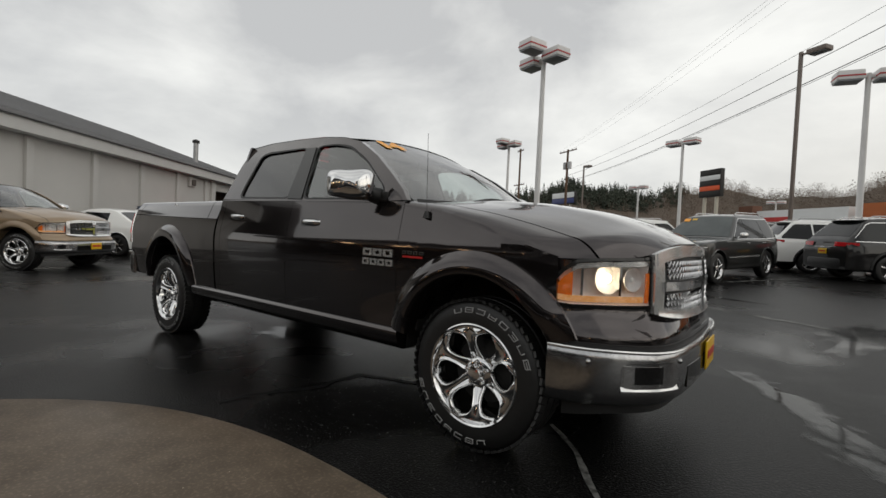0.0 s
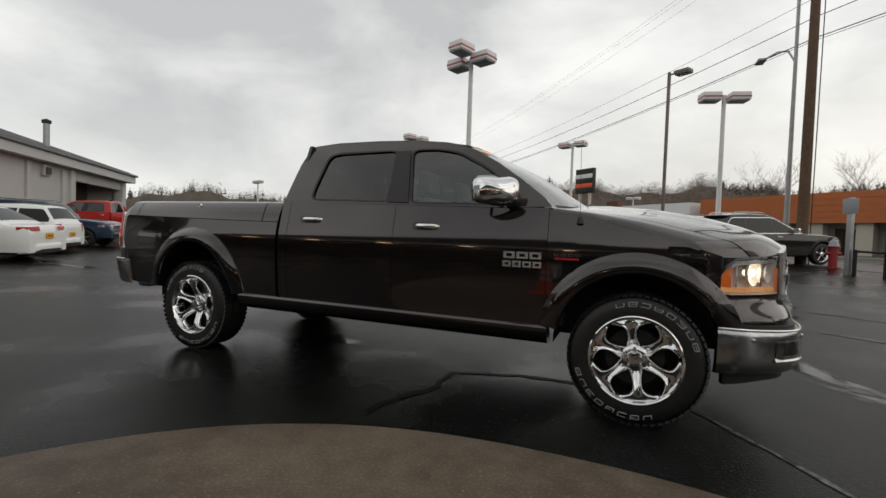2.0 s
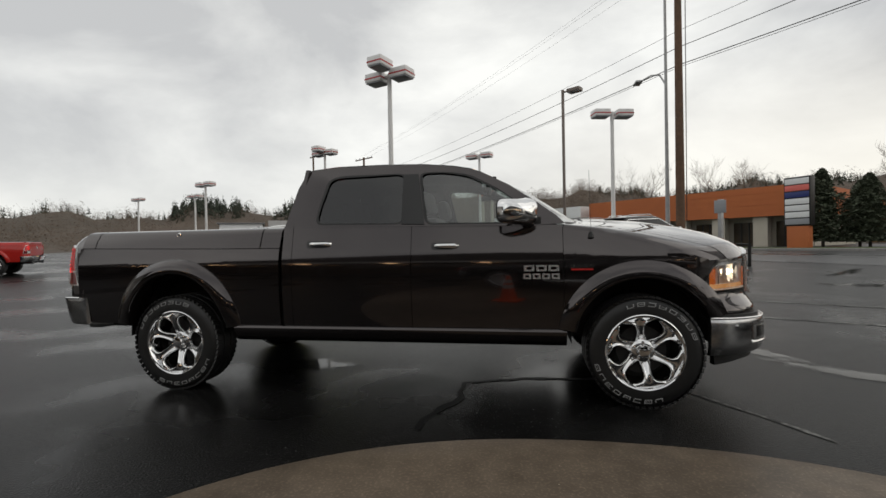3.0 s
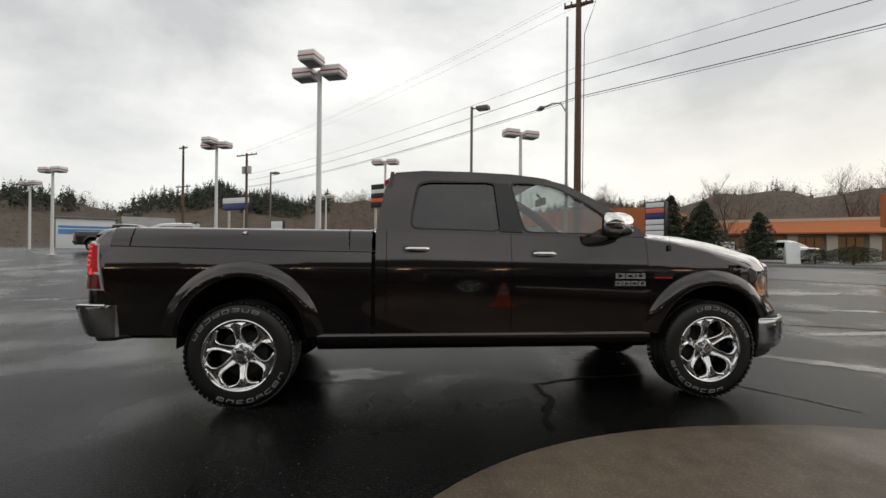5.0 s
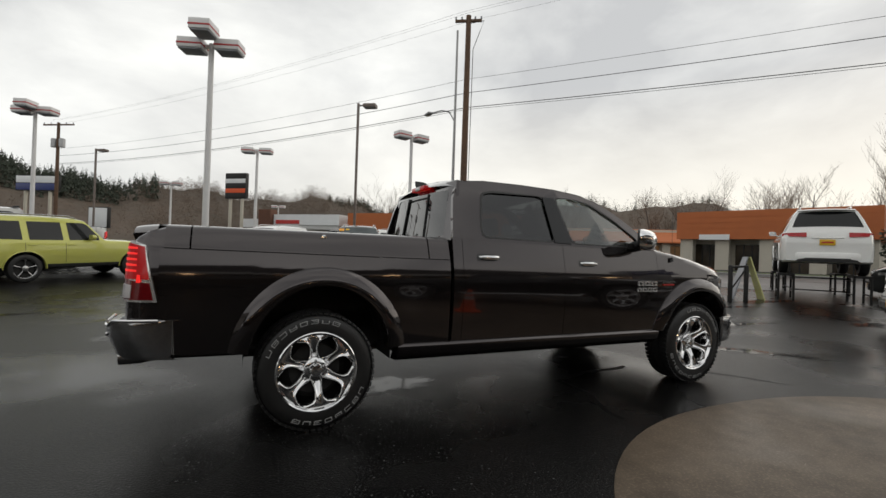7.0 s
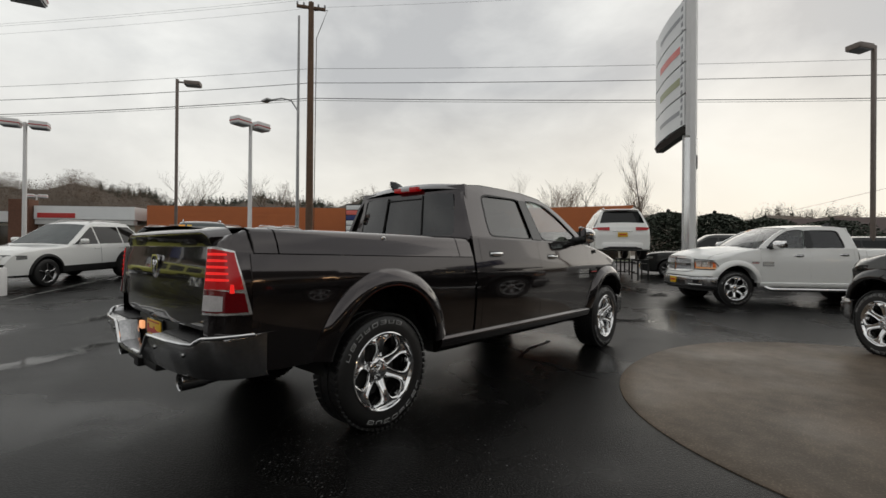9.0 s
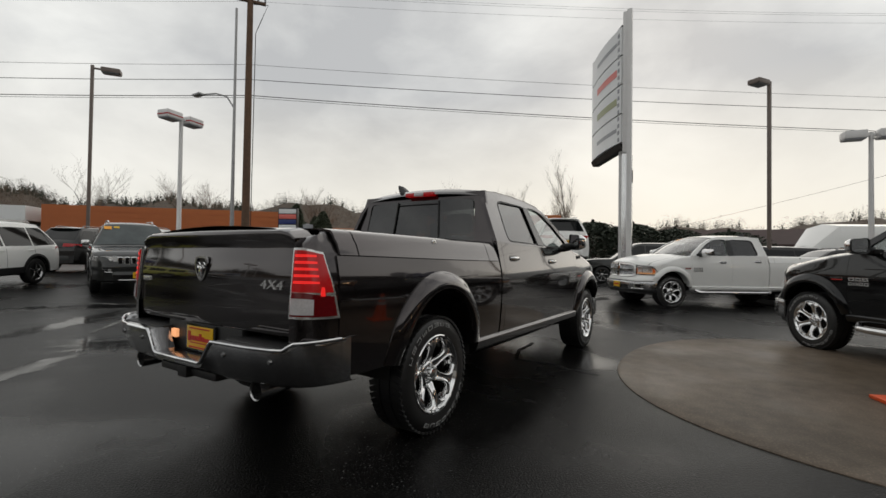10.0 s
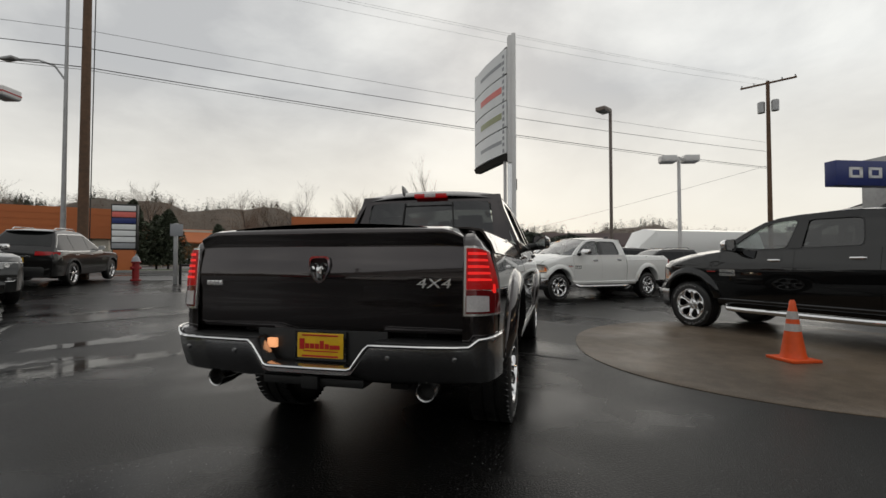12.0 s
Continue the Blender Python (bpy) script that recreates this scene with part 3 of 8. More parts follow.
def pickup(name, label, group="parked pickups", hero=True):
    T = root(name, label, "pickup truck", group)
    P = PAINT_HERO
    for sgn in (-1, 1):
        # front fender, doors, cab corner, bed side
        bm = B()
        panel(bm, 3.2445, 4.235, low_z, lambda x: edge_z(x) - 0.055, sgn, n=60, yf=fender_y)
        rings = []
        for k in range(8):
            y = (0.835, 0.86, 0.885, 0.91, 0.93, 0.95, 0.962, 0.974)[k]
            xf = nose_p(nose_s(y), front_z(y))[0]
            ring = []
            for i in range(41):
                x = 3.245 + (xf - 3.245) * (1 - (1 - i / 40) ** 1.5)
                z = skin_z(x, y) if k < 7 else edge_z(x) - 0.055
                ring.append((x, sgn * min(y, fender_y(x, z)), z))
            rings.append(ring)
        grid(bm, rings)
        part("front_fender", bm, P, T)
        bm = B()
        panel(bm, 2.0985, 3.2405, lambda x: max(0.568, low_z(x)), lambda x: lerp([(2.1, 1.362), (3.237, 1.335)], x), sgn)
        fd = part("front_door", bm, P, T)
        bm = B()
        panel(bm, 1.1015, 2.0945, lambda x: 0.568, lambda x: lerp([(1.1, 1.375), (2.1, 1.362)], x), sgn)
        rd = part("rear_door", bm, P, T)
        bm = B()
        panel(bm, 1.015, 1.0975, lambda x: 0.568, lambda x: 1.378, sgn)
        part("cab_corner", bm, P, T)
        bm = B()
        panel(bm, -0.95, 0.985, lambda x: max(low_z(x), lerp([(-1.06, 0.60), (-0.55, 0.535), (0.5, 0.565)], x)), lambda x: lerp([(-1.06, 1.226), (0.4, 1.200), (0.985, 1.194)], x), sgn, n=90)
        part("bed_side", bm, P, T)
        # rail caps and the storage lid along the bed
        for nm, x0, x1 in (("rail_end_cap", -0.93, -0.795), ("storage_lid", -0.785, 0.805), ("rail_end_cap", 0.815, 0.985)):
            bm = B()
            rows = []
            n = 26
            for i in range(-1, n + 2):
                x = x0 + (x1 - x0) * min(max(i, 0), n) / n
                seam = lerp([(-1.06, 1.232), (0.4, 1.206), (0.985, 1.20)], x)
                ins = 0.02 if i in (-1, n + 1) else 0
                row = [(x, sgn * (min(side_y(x, 1.2), rear_y(x)) - 0.05), seam - 0.004)]
                for y, z in ((0.0, seam), (-0.006, seam + 0.012), (-0.024, seam + 0.06), (-0.046, 1.318), (-0.060, 1.345), (-0.080, 1.363), (-0.14, 1.374), (-0.30, 1.378), (-0.36, 1.372), (-0.37, 1.33)):
                    yy = min(side_y(x, min(seam, 1.2)), rear_y(x)) + y - ins * 0.5
                    row.append((x, sgn * yy, z - ins * 0.5 - (0.03 * max(0, -0.95 - x) / 0.15 if z > 1.3 else 0)))
                rows.append(row)
            vs = grid(bm, rows)
            lid = part(nm, bm, P, T)
            if nm == "storage_lid":
                bm = B()
                yl = sgn * (side_y(0.0, 1.2) - 0.052)
                lathe(bm, [(0.022, yl), (0.022, yl + sgn * 0.006), (0.016, yl + sgn * 0.007), (0.015, yl + sgn * 0.003), (0.0005, yl + sgn * 0.004)], 20, "y", (0.022, 0, 1.326))
                part("lid_lock", bm, CHROME, lid, "round chrome lock")
        # sill with its bright ledge
        bm = B()
        rows = []
        for i in range(41):
            x = 0.575 + (3.26 - 0.575) * i / 40
            rows.append([(x, sgn * y, z) for y, z in ((0.90, 0.572), (0.968, 0.566), (0.980, 0.558), (0.988, 0.546), (0.986, 0.52), (0.965, 0.475), (0.92, 0.435), (0.80, 0.425))])
        vs = grid(bm, rows)
        for r in (vs[0], vs[-1]):
            bm.faces.new(r)
        part("sill", bm, P, T)
        flare(T, "rear", sgn, P)
        flare(T, "front", sgn, P)
        # greenhouse side: frame with two windows
        yz = lambda z: 0.932 - (z - 1.36) * 0.43 - max(0, z - 1.78) ** 2 * 1.0
        outer = [(1.02, 1.365), (1.04, 1.50), (1.075, 1.70), (1.12, 1.815), (1.17, 1.865), (1.40, 1.885), (1.80, 1.885), (2.15, 1.872), (2.42, 1.842), (2.62, 1.79), (2.85, 1.665), (3.05, 1.525), (3.20, 1.41), (3.26, 1.345), (2.95, 1.335), (2.1, 1.35)]
        wr = soften([(1.285, 1.385), (1.295, 1.52), (1.345, 1.77), (1.45, 1.797), (2.022, 1.797), (2.045, 1.372)], 3, 0.08)
        wf = soften([(2.205, 1.365), (2.125, 1.795), (2.33, 1.797), (2.53, 1.765), (2.77, 1.635), (3.03, 1.435), (3.06, 1.355)], 3, 0.06)
        pl = lambda off: (lambda p, d=0: (p[0], sgn * (yz(p[1]) + off + d), p[1]))
        bm = B()
        plate(bm, outer, (wr, wf), pl(0.0), -0.04)
        part("cab_side_frame", bm, P, T, angle=30)
        for nm, ring, g, own in (("rear_window", wr, GLASS_DARK, rd), ("front_window", wf, GLASS_CLEAR, fd)):
            bm = B()
            plate(bm, ring, (), pl(-0.014))
            part(nm, bm, g, own, "dark tinted side glass" if own is rd else "clear side glass")
            bm = B()
            cen = Vector((sum(p[0] for p in ring) / len(ring), sum(p[1] for p in ring) / len(ring)))
            inner = [tuple(Vector(p) + (cen - Vector(p)).normalized() * 0.016) for p in ring]
            plate(bm, [tuple(Vector(p) - (cen - Vector(p)).normalized() * 0.004) for p in ring], (inner,), pl(-0.004), 0.006)
            part("window_seal", bm, PLASTIC, own)
        bm = B()
        plate(bm, [(2.012, 1.372), (1.992, 1.787), (2.118, 1.787), (2.198, 1.366)], (), pl(0.002), 0.006)
        part("pillar_cover", bm, PLASTIC_GLOSS, T)
        # handles
        for x, z, own in ((1.34, 1.222, rd), (2.373, 1.192, fd)):
            y = side_y(x, z)
            bm = B()
            rows = []
            for i in range(13):
                t = i / 12
                xx = x - 0.10 + 0.20 * t
                out = 0.038 * math.sin(math.pi * min(1, max(0, t))) ** 0.35
                hh = 0.018 if 0.1 < t < 0.9 else 0.013
                rows.append([(xx, sgn * (y + out * k - 0.004), z + q * hh) for k, q in ((0.3, -1), (0.8, -0.9), (1, -0.3), (1, 0.4), (0.8, 0.95), (0.3, 1))])
            vs = grid(bm, rows, close=True)
            bmesh.ops.recalc_face_normals(bm, faces=bm.faces[:])
            part("door_handle", bm, CHROME, own, "chrome pull handle")
            bm = B()
            plate(bm, soften([(x - 0.115, z - 0.028), (x + 0.06, z - 0.028), (x + 0.06, z + 0.028), (x - 0.115, z + 0.028)], 3, 0.03), (), lambda p, d=0: (p[0], sgn * (side_y(p[0], p[1]) + 0.001 + d), p[1]), 0.002)
            part("handle_cup", bm, PLASTIC_GLOSS, own)
        door_mirror(T, sgn, 52)
        # headlamp
        hl = new("headlamp")
        hl.parent = T
        sy = nose_s
        sa, sb = sy(0.640), sy(0.951)
        h0 = lambda s: lerp([(sa, 0.846), (sy(0.90), 0.842), (sy(0.94), 0.852), (sb, 0.874)], s)
        h1 = lambda s: lerp([(sa, 1.062), (sy(0.70), 1.056), (sy(0.81), 1.050), (sy(0.885), 1.038), (sy(0.92), 0.992), (sb, 0.884)], s)
        bm = B()
        cols = []
        for i in range(25):
            s = sa + (sb - sa) * i / 24
            a, b_ = h0(s), h1(s)
            m_ = min(0.02, (b_ - a) * 0.3)
            dp = -0.045 * min(1, i / 2, (24 - i) / 2) - 0.002
            cols.append([nose_p(s, z, o, sgn) for z, o in ((a, 0.001), (a + m_ * 0.6, dp), (a + (b_ - a) * 0.35, dp - 0.012), (a + (b_ - a) * 0.65, dp - 0.012), (b_ - m_ * 0.6, dp), (b_, 0.001))])
        grid(bm, cols)
        part("reflector_bowl", bm, BOWL, hl, "bright silvered bowl")
        bm = B()
        rows = []
        ring = [(sa + (sb - sa) * i / 24, 0) for i in range(25)] + [(sa + (sb - sa) * i / 24, 1) for i in range(24, -1, -1)]
        for s, hi in ring:
            z = h1(s) if hi else h0(s)
            g = 0.018 if hi else -0.018
            e = 0.006 * (s - (sa + sb) / 2) / (sb - sa) * 2
            rows.append([nose_p(s + e * 1.6, z + g, -0.012, sgn), nose_p(s + e * 1.5, z + g, 0.004, sgn), nose_p(s, z + g * 0.25, 0.006, sgn), nose_p(s, z - g * 0.1, -0.02, sgn)])
        grid(bm, rows + rows[:1])
        part("headlamp_bezel", bm, PLASTIC_GLOSS, hl)
        bm = B()
        nose_patch(bm, sa, sy(0.90), lambda s: h1(s) - 0.026, lambda s: h1(s) - 0.002, -0.004, sgn, 18, 1, 0.012)
        part("upper_trim", bm, BRIGHT_TRIM, hl, "bright upper edge")
        bm = B()
        nose_patch(bm, sy(0.665), sy(0.93), lambda s: h0(s) + 0.012, lambda s: h0(s) + 0.040, -0.008, sgn, 18, 2, 0.01)
        part("amber_strip", bm, AMBER_LIT, hl, "lit amber strip")
        bm = B()
        nose_patch(bm, sy(0.644), sy(0.656), lambda s: h0(s) + 0.012, lambda s: h1(s) - 0.06, 0.0, sgn, 3, 3, 0.012)
        part("side_marker", bm, AMBER, hl, "amber lens")
        bm = B()
        nose_patch(bm, sy(0.896), sy(0.947), lambda s: max(h0(s) + 0.006, 0.884), lambda s: max(h1(s) - 0.024, 0.888), -0.010, sgn, 8, 3, 0.01)
        part("turn_signal", bm, AMBER, hl, "amber lens")
        for yy, z, r, lit in ((0.795, 0.968, 0.074, True), (0.705, 0.966, 0.056, False)):
            s = sy(yy)
            p, n = Vector(nose_p(s, z, -0.030, sgn)), nose_at(s)[2]
            d = Vector((n.y + 0.5, n.x * sgn, 0)).normalized()
            m = Matrix.Translation(p) @ d.to_track_quat("Z", "Y").to_matrix().to_4x4()
            bm = B()
            g = bmesh.ops.create_uvsphere(bm, u_segments=20, v_segments=10, radius=r * (0.30 if lit else 0.22))
            for v in g["verts"]:
                v.co.z *= 0.7
                v.co = m @ v.co
            part("lamp_bulb", bm, LAMP_LIT if lit else BOWL, hl, "lit lamp" if lit else "clear bulb cap")
            bm = B()
            lathe(bm, [(r * 0.30, -0.030), (r * 0.60, -0.022), (r * 0.85, -0.008), (r * 0.97, 0.006), (r * 1.02, 0.010), (r * 1.04, 0.002)], 28, "z")
            bmesh.ops.transform(bm, matrix=m, verts=bm.verts[:])
            part("reflector_ring", bm, BOWL, hl, "silvered round reflector")
        for q in (0.752, 0.87):
            bm = B()
            s = sy(q)
            nose_patch(bm, s - 0.004, s + 0.004, lambda s: h0(s) + 0.04, lambda s: h1(s) - 0.02, -0.022, sgn, 2, 3, 0.02)
            part("bowl_rib", bm, CHROME, hl, "chrome rib between the bowls")
        bm = B()
        grid(bm, [[nose_p(sa + (sb - sa) * i / 24, h0(sa + (sb - sa) * i / 24) + (h1(sa + (sb - sa) * i / 24) - h0(sa + (sb - sa) * i / 24)) * j / 4, 0.004, sgn) for j in range(5)] for i in range(25)])
        part("headlamp_lens", bm, LENS_CLEAR, hl, "clear lens")
        # tail lamp wrapping the rear corner
        tl = new("tail_lamp")
        tl.parent = T

        def rear_p(t, z, off=0.0):
            y, x = lerp(REAR_PLAN_Y, t), lerp(REAR_PLAN_X, t)
            nx, ny = lerp([(0, -1), (0.45, -0.9), (0.75, -0.5), (1, 0)], t), lerp([(0, 0), (0.45, 0.4), (0.75, 0.85), (1, 1)], t)
            y -= (0.990 - lerp(SIDE, max(0.98, z))) * min(1, max(0, (t - 0.25) / 0.5))
            return (x + nx * off + 0.075 * max(0, z - 0.92), sgn * (y + ny * off), z)

        def rear_patch(t0, t1, z0, z1, off, thick=0.015, ns=10, nz=6, skew=0.05):
            """A shell on the corner; its front edge slants back towards the top."""
            bm = B()
            cut = lambda z: 1 - 0.30 * max(0, (z - 0.90) / 0.36) * max(0, t1 - 0.45) / 0.55
            rows = []
            for i in range(ns + 1):
                f = i / ns
                top = z1 - skew * max(0, t0 + (t1 - t0) * f - 0.35) ** 1.6
                zs = [z0 + (top - z0) * j / nz for j in range(nz + 1)]
                tt = lambda z: t0 + (t1 * cut(z) - t0) * f
                rows.append([rear_p(tt(z), z, off) for z in zs] + [rear_p(tt(z), z, off - thick) for z in (top, z0)])
            vs = grid(bm, rows, close=True)
            for r in (vs[0], vs[-1]):
                bm.faces.new(r)
            bmesh.ops.recalc_face_normals(bm, faces=bm.faces[:])
            return bm
        bm = B()
        rows = []
        for i in range(25):
            t = -0.02 + 1.12 * i / 24
            dr = 0.03 * max(0, -0.95 - rear_p(t, 0)[0]) / 0.15
            rows.append([rear_p(t, z, o) for z, o in ((0.60, -0.03), (0.60, 0.0), (0.75, 0.0), (0.9, 0.0), (1.05, 0.0), (1.15, 0.0), (1.232, 0.0), (1.244, -0.006), (1.285, -0.024), (1.318 - dr * 0.5, -0.044), (1.345 - dr, -0.058), (1.363 - dr, -0.078), (1.374 - dr, -0.13), (1.33, -0.14))])
        grid(bm, rows)
        part("rear_corner", bm, P, T)
        part("lamp_frame", rear_patch(0.02, 0.95, 0.899, 1.262, 0.012, 0.02), BRIGHT_TRIM, tl, "bright surround")
        part("red_lens", rear_patch(0.075, 0.91, 1.035, 1.250, 0.018), RED_GLOW, tl, "lit red lens")
        part("red_lens", rear_patch(0.075, 0.91, 0.912, 1.033, 0.017), RED_LENS, tl)
        part("reversing_lens", rear_patch(0.09, 0.58, 0.922, 1.004, 0.021), WHITE_LENS, tl, "clear reversing lens")
        for k in range(5):
            for j in range(2):
                t, z = 0.11 + j * 0.29, 1.222 - k * 0.034
                part("light_bar", rear_patch(t, t + 0.28, z - 0.007, z + 0.007, 0.020, 0.004, 4, 1, 0.02), RED_LIT, tl, "lit red light bar" if (k, j) == (0, 0) else "")
        part("diode_cluster", rear_patch(0.66, 0.76, 1.015, 1.065, 0.021, 0.004, 3, 3, 0.02), RED_LIT, tl, "lit red diodes")
        # badges: plain chrome blocks where the lettering stands
        for nm, x0, z0, cols, rows_, w, h, mt in (("door_badge", 2.957, 0.995, 3, 1, 0.076, 0.045, BRIGHT_TRIM), ("door_badge", 2.952, 0.938, 4, 1, 0.056, 0.040, BRIGHT_TRIM), ("fender_badge", 3.29, 1.020, 4, 1, 0.032, 0.020, SATIN), ("fender_badge", 3.295, 1.000, 1, 1, 0.15, 0.012, PLATE_RED)):
            for c in range(cols):
                bm = B()
                xa = x0 + c * (w + 0.012)
                ring = [(xa, z0), (xa + w, z0), (xa + w, z0 + h), (xa, z0 + h)]
                hole = [(xa + w * 0.24, z0 + h * 0.27), (xa + w * 0.76, z0 + h * 0.27), (xa + w * 0.76, z0 + h * 0.73), (xa + w * 0.24, z0 + h * 0.73)]
                plate(bm, ring, (hole,) if cols > 1 else (), lambda p, d=0: (p[0], sgn * (side_y(p[0], p[1]) + d), p[1]), 0.007)
                part(nm, bm, mt, T, "plain raised badge block" if c == 0 else "", smooth=False)
        wheel(T, 0.0, sgn * 0.835, sgn)
        wheel(T, WB, sgn * 0.835, sgn, -49.0)
    # bonnet
    bm = B()
    ys = [-0.827 + 1.654 * j / 44 for j in range(45)]
    rows = []
    for i in range(31):
        row = []
        for y in ys:
            x0 = 3.44 - 0.16 * (abs(y) / 0.83) ** 2.2
            x1 = nose_p(nose_s(abs(y)), front_z(y))[0]
            x = x0 + (x1 - x0) * (1 - (1 - i / 30) ** 1.5)
            row.append((x, y, skin_z(x, y)))
        rows.append(row)
    rows.append([(p[0] - 0.03, p[1], p[2] - 0.03) for p in rows[30]])
    grid(bm, rows)
    part("bonnet", bm, P, T)
    bm = B()
    rows = []
    sy = nose_s
    for s in [-1 + 2 * i / 180 for i in range(181)]:
        y = nose_at(abs(s))[0]
        zt = front_z(y) - 0.006
        zl = max(0.665, min(zt - 0.05, low_z(nose_p(s, 0.75)[0])))
        rows.append([nose_p(s, zl + (zt - zl) * j / 30, 0.0, 1 if s > 0 else -1) for j in range(31)])
    grid(bm, rows)
    gone = []
    for f in bm.faces:
        c = f.calc_center_median()
        y = abs(c.y)
        if 0.638 < y < 0.955 and lerp([(0.636, 0.842), (0.90, 0.838), (0.94, 0.848), (0.957, 0.868)], y) < c.z < lerp([(0.636, 1.066), (0.70, 1.060), (0.81, 1.054), (0.888, 1.041), (0.926, 0.992), (0.957, 0.888)], y):
            gone.append(f)
    bmesh.ops.delete(bm, geom=gone, context="FACES")
    part("front_fascia", bm, P, T)
    # grille: frame, crossbars, wavy bars
    gr = new("grille")
    gr.parent = T
    gw = nose_s(0.615)
    gz0 = lambda s: 0.785 + 0.03 * (abs(s) / gw) ** 4
    gz1 = lambda s: 1.122 - 0.045 * (abs(s) / gw) ** 5
    bm = B()
    for sg in (-1, 1):
        nose_patch(bm, 0, gw, gz0, gz1, 0.012, sg, 12, 4, 0.02)
    part("grille_backing", bm, PLASTIC, gr)
    bm = B()
    for sg in (-1, 1):
        nose_patch(bm, 0, gw, lambda s: gz1(s) - 0.036, lambda s: gz1(s) + 0.022, 0.026, sg, 12, 3, 0.035)
        nose_patch(bm, 0, gw, lambda s: gz0(s) - 0.012, lambda s: gz0(s) + 0.026, 0.035, sg, 12, 3, 0.045)
        nose_patch(bm, gw - 0.036, gw + 0.012, lambda s: gz0(s) - 0.01, lambda s: gz1(s) + 0.022, 0.022, sg, 3, 6, 0.03)
    part("grille_surround", bm, BRIGHT_TRIM, gr, "chrome surround")
    bm = B()
    for sg in (-1, 1):
        nose_patch(bm, 0, gw - 0.03, 0.918, 0.962, 0.036, sg, 10, 3, 0.04)
        nose_patch(bm, 0, 0.035, lambda s: gz0(s), lambda s: gz1(s), 0.038, sg, 2, 5, 0.04)
    part("grille_crossbar", bm, CHROME, gr, "chrome crossbar")
    bm = B()
    for sg in (-1, 1):
        for z in (0.828, 0.858, 0.888, 0.988, 1.018, 1.048):
            pts = []
            for k in range(30):
                s = 0.04 + (gw - 0.085) * k / 29
                pts.append(nose_p(s, z + (0.011 if k % 2 else -0.011), 0.022, sg))
            tube(bm, pts, 0.0068, 5, False)
    part("grille_mesh", bm, CHROME, gr, "wavy chrome bars")
    # front bumper
    fb = new("front_bumper")
    fb.parent = T
    top = lambda s: lerp([(0, 0.652), (0.5, 0.646), (1, 0.664)], s)
    bot = lambda s: lerp([(0, 0.415), (0.3, 0.405), (0.6, 0.395), (0.85, 0.39), (1, 0.40)], s)
    send = nose_s(0.986, 1)
    fa, fb_ = nose_s(0.62, 1), nose_s(0.862, 1)
    for sg in (-1, 1):
        bm = B()
        rows = []
        for i in range(41):
            s = send * i / 40
            z0, z1 = bot(s), top(s)
            row = [bump_p(s, z0 + (z1 - z0) * q, off, sg) for q, off in ((0, -0.045), (0.0, -0.028), (0.08, -0.010), (0.25, 0.0), (0.55, 0.004), (0.85, 0.002), (0.95, -0.003), (1.0, -0.014), (1.0, -0.06))]
            rows.append(row)
        rows.append([(p[0] - 0.01, p[1] - sg * 0.03, p[2]) for p in rows[-1]])
        grid(bm, rows)
        bmesh.ops.recalc_face_normals(bm, faces=bm.faces[:])
        part("bumper_face", bm, CHROME_WORN, fb, "wet chrome bumper face")
        bm = B()
        tube(bm, [bump_p(send * (0.12 + 0.88 * i / 30), top(send * (0.12 + 0.88 * i / 30)) - 0.002, -0.004, sg) for i in range(31)], 0.007, 6)
        part("bumper_trim", bm, BRIGHT_TRIM, fb, "polished upper edge")
        bm = B()
        rows = []
        for i in range(13):
            s = fa + (fb_ - fa) * i / 12
            e = 0.012 * math.sin(math.pi * i / 12) ** 0.3
            rows.append([bump_p(s, z, o, sg) for z, o in ((0.462, 0.004), (0.474, 0.012), (0.486, 0.004), (0.50, -0.002))])
        grid(bm, rows)
        part("fog_lamp_lip", bm, BRIGHT_TRIM, fb, "polished lower lip")
        bm = B()
        ring = []
        for s, z in soften([(fa, 0.478), (fb_, 0.478), (fb_ + 0.004, 0.598), (fa, 0.598)], 3, 0.03):
            ring.append(bm.verts.new(bump_p(s, z, 0.0055, sg)))
        n2 = 14
        cols = []
        for i in range(n2 + 1):
            s = fa + (fb_ - fa) * i / n2
            e = 0.02 * (2 * i / n2 - 1) ** 8
            cols.append([bump_p(s, 0.482 + e + (0.116 - 2 * e) * j / 3, 0.0062, sg) for j in range(4)])
        for v in ring:
            bm.verts.remove(v)
        grid(bm, cols)
        part("fog_lamp_recess", bm, CHROME_WORN, fb)
        bm = B()
        nose_patch(bm, fb_ - 0.028, fb_ - 0.006, 0.495, 0.588, 0.009, sg, 3, 3, 0.01, bump_p)
        part("fog_lamp_bezel", bm, CHROME_WORN, fb)
        bm = B()
        nose_patch(bm, fa + 0.07, fb_ - 0.04, 0.505, 0.585, 0.0085, sg, 6, 3, 0.01, bump_p)
        part("fog_lamp", bm, PLASTIC_GLOSS, fb)
        bm = B()
        nose_patch(bm, 0.03, nose_s(0.5, 1), 0.455, 0.56, 0.006, sg, 6, 3, 0.02, bump_p)
        part("tow_hook_opening", bm, PLASTIC_GLOSS, fb)
        for yy in (0.94, 0.60):
            bm = B()
            p = Vector(bump_p(nose_s(yy, 1), 0.598, 0.002, sg))
            g = bmesh.ops.create_uvsphere(bm, u_segments=12, v_segments=8, radius=0.014)
            for v in g["verts"]:
                v.co = v.co * 0.9 + p
            part("parking_sensor", bm, SATIN, fb)
        bm = B()
        nose_patch(bm, 0, 0.78, lambda s: lerp([(0, 0.35), (0.6, 0.34), (0.93, 0.29)], s), lambda s: bot(s) + 0.02, -0.08, sg, 14, 3, 0.05, bump_p)
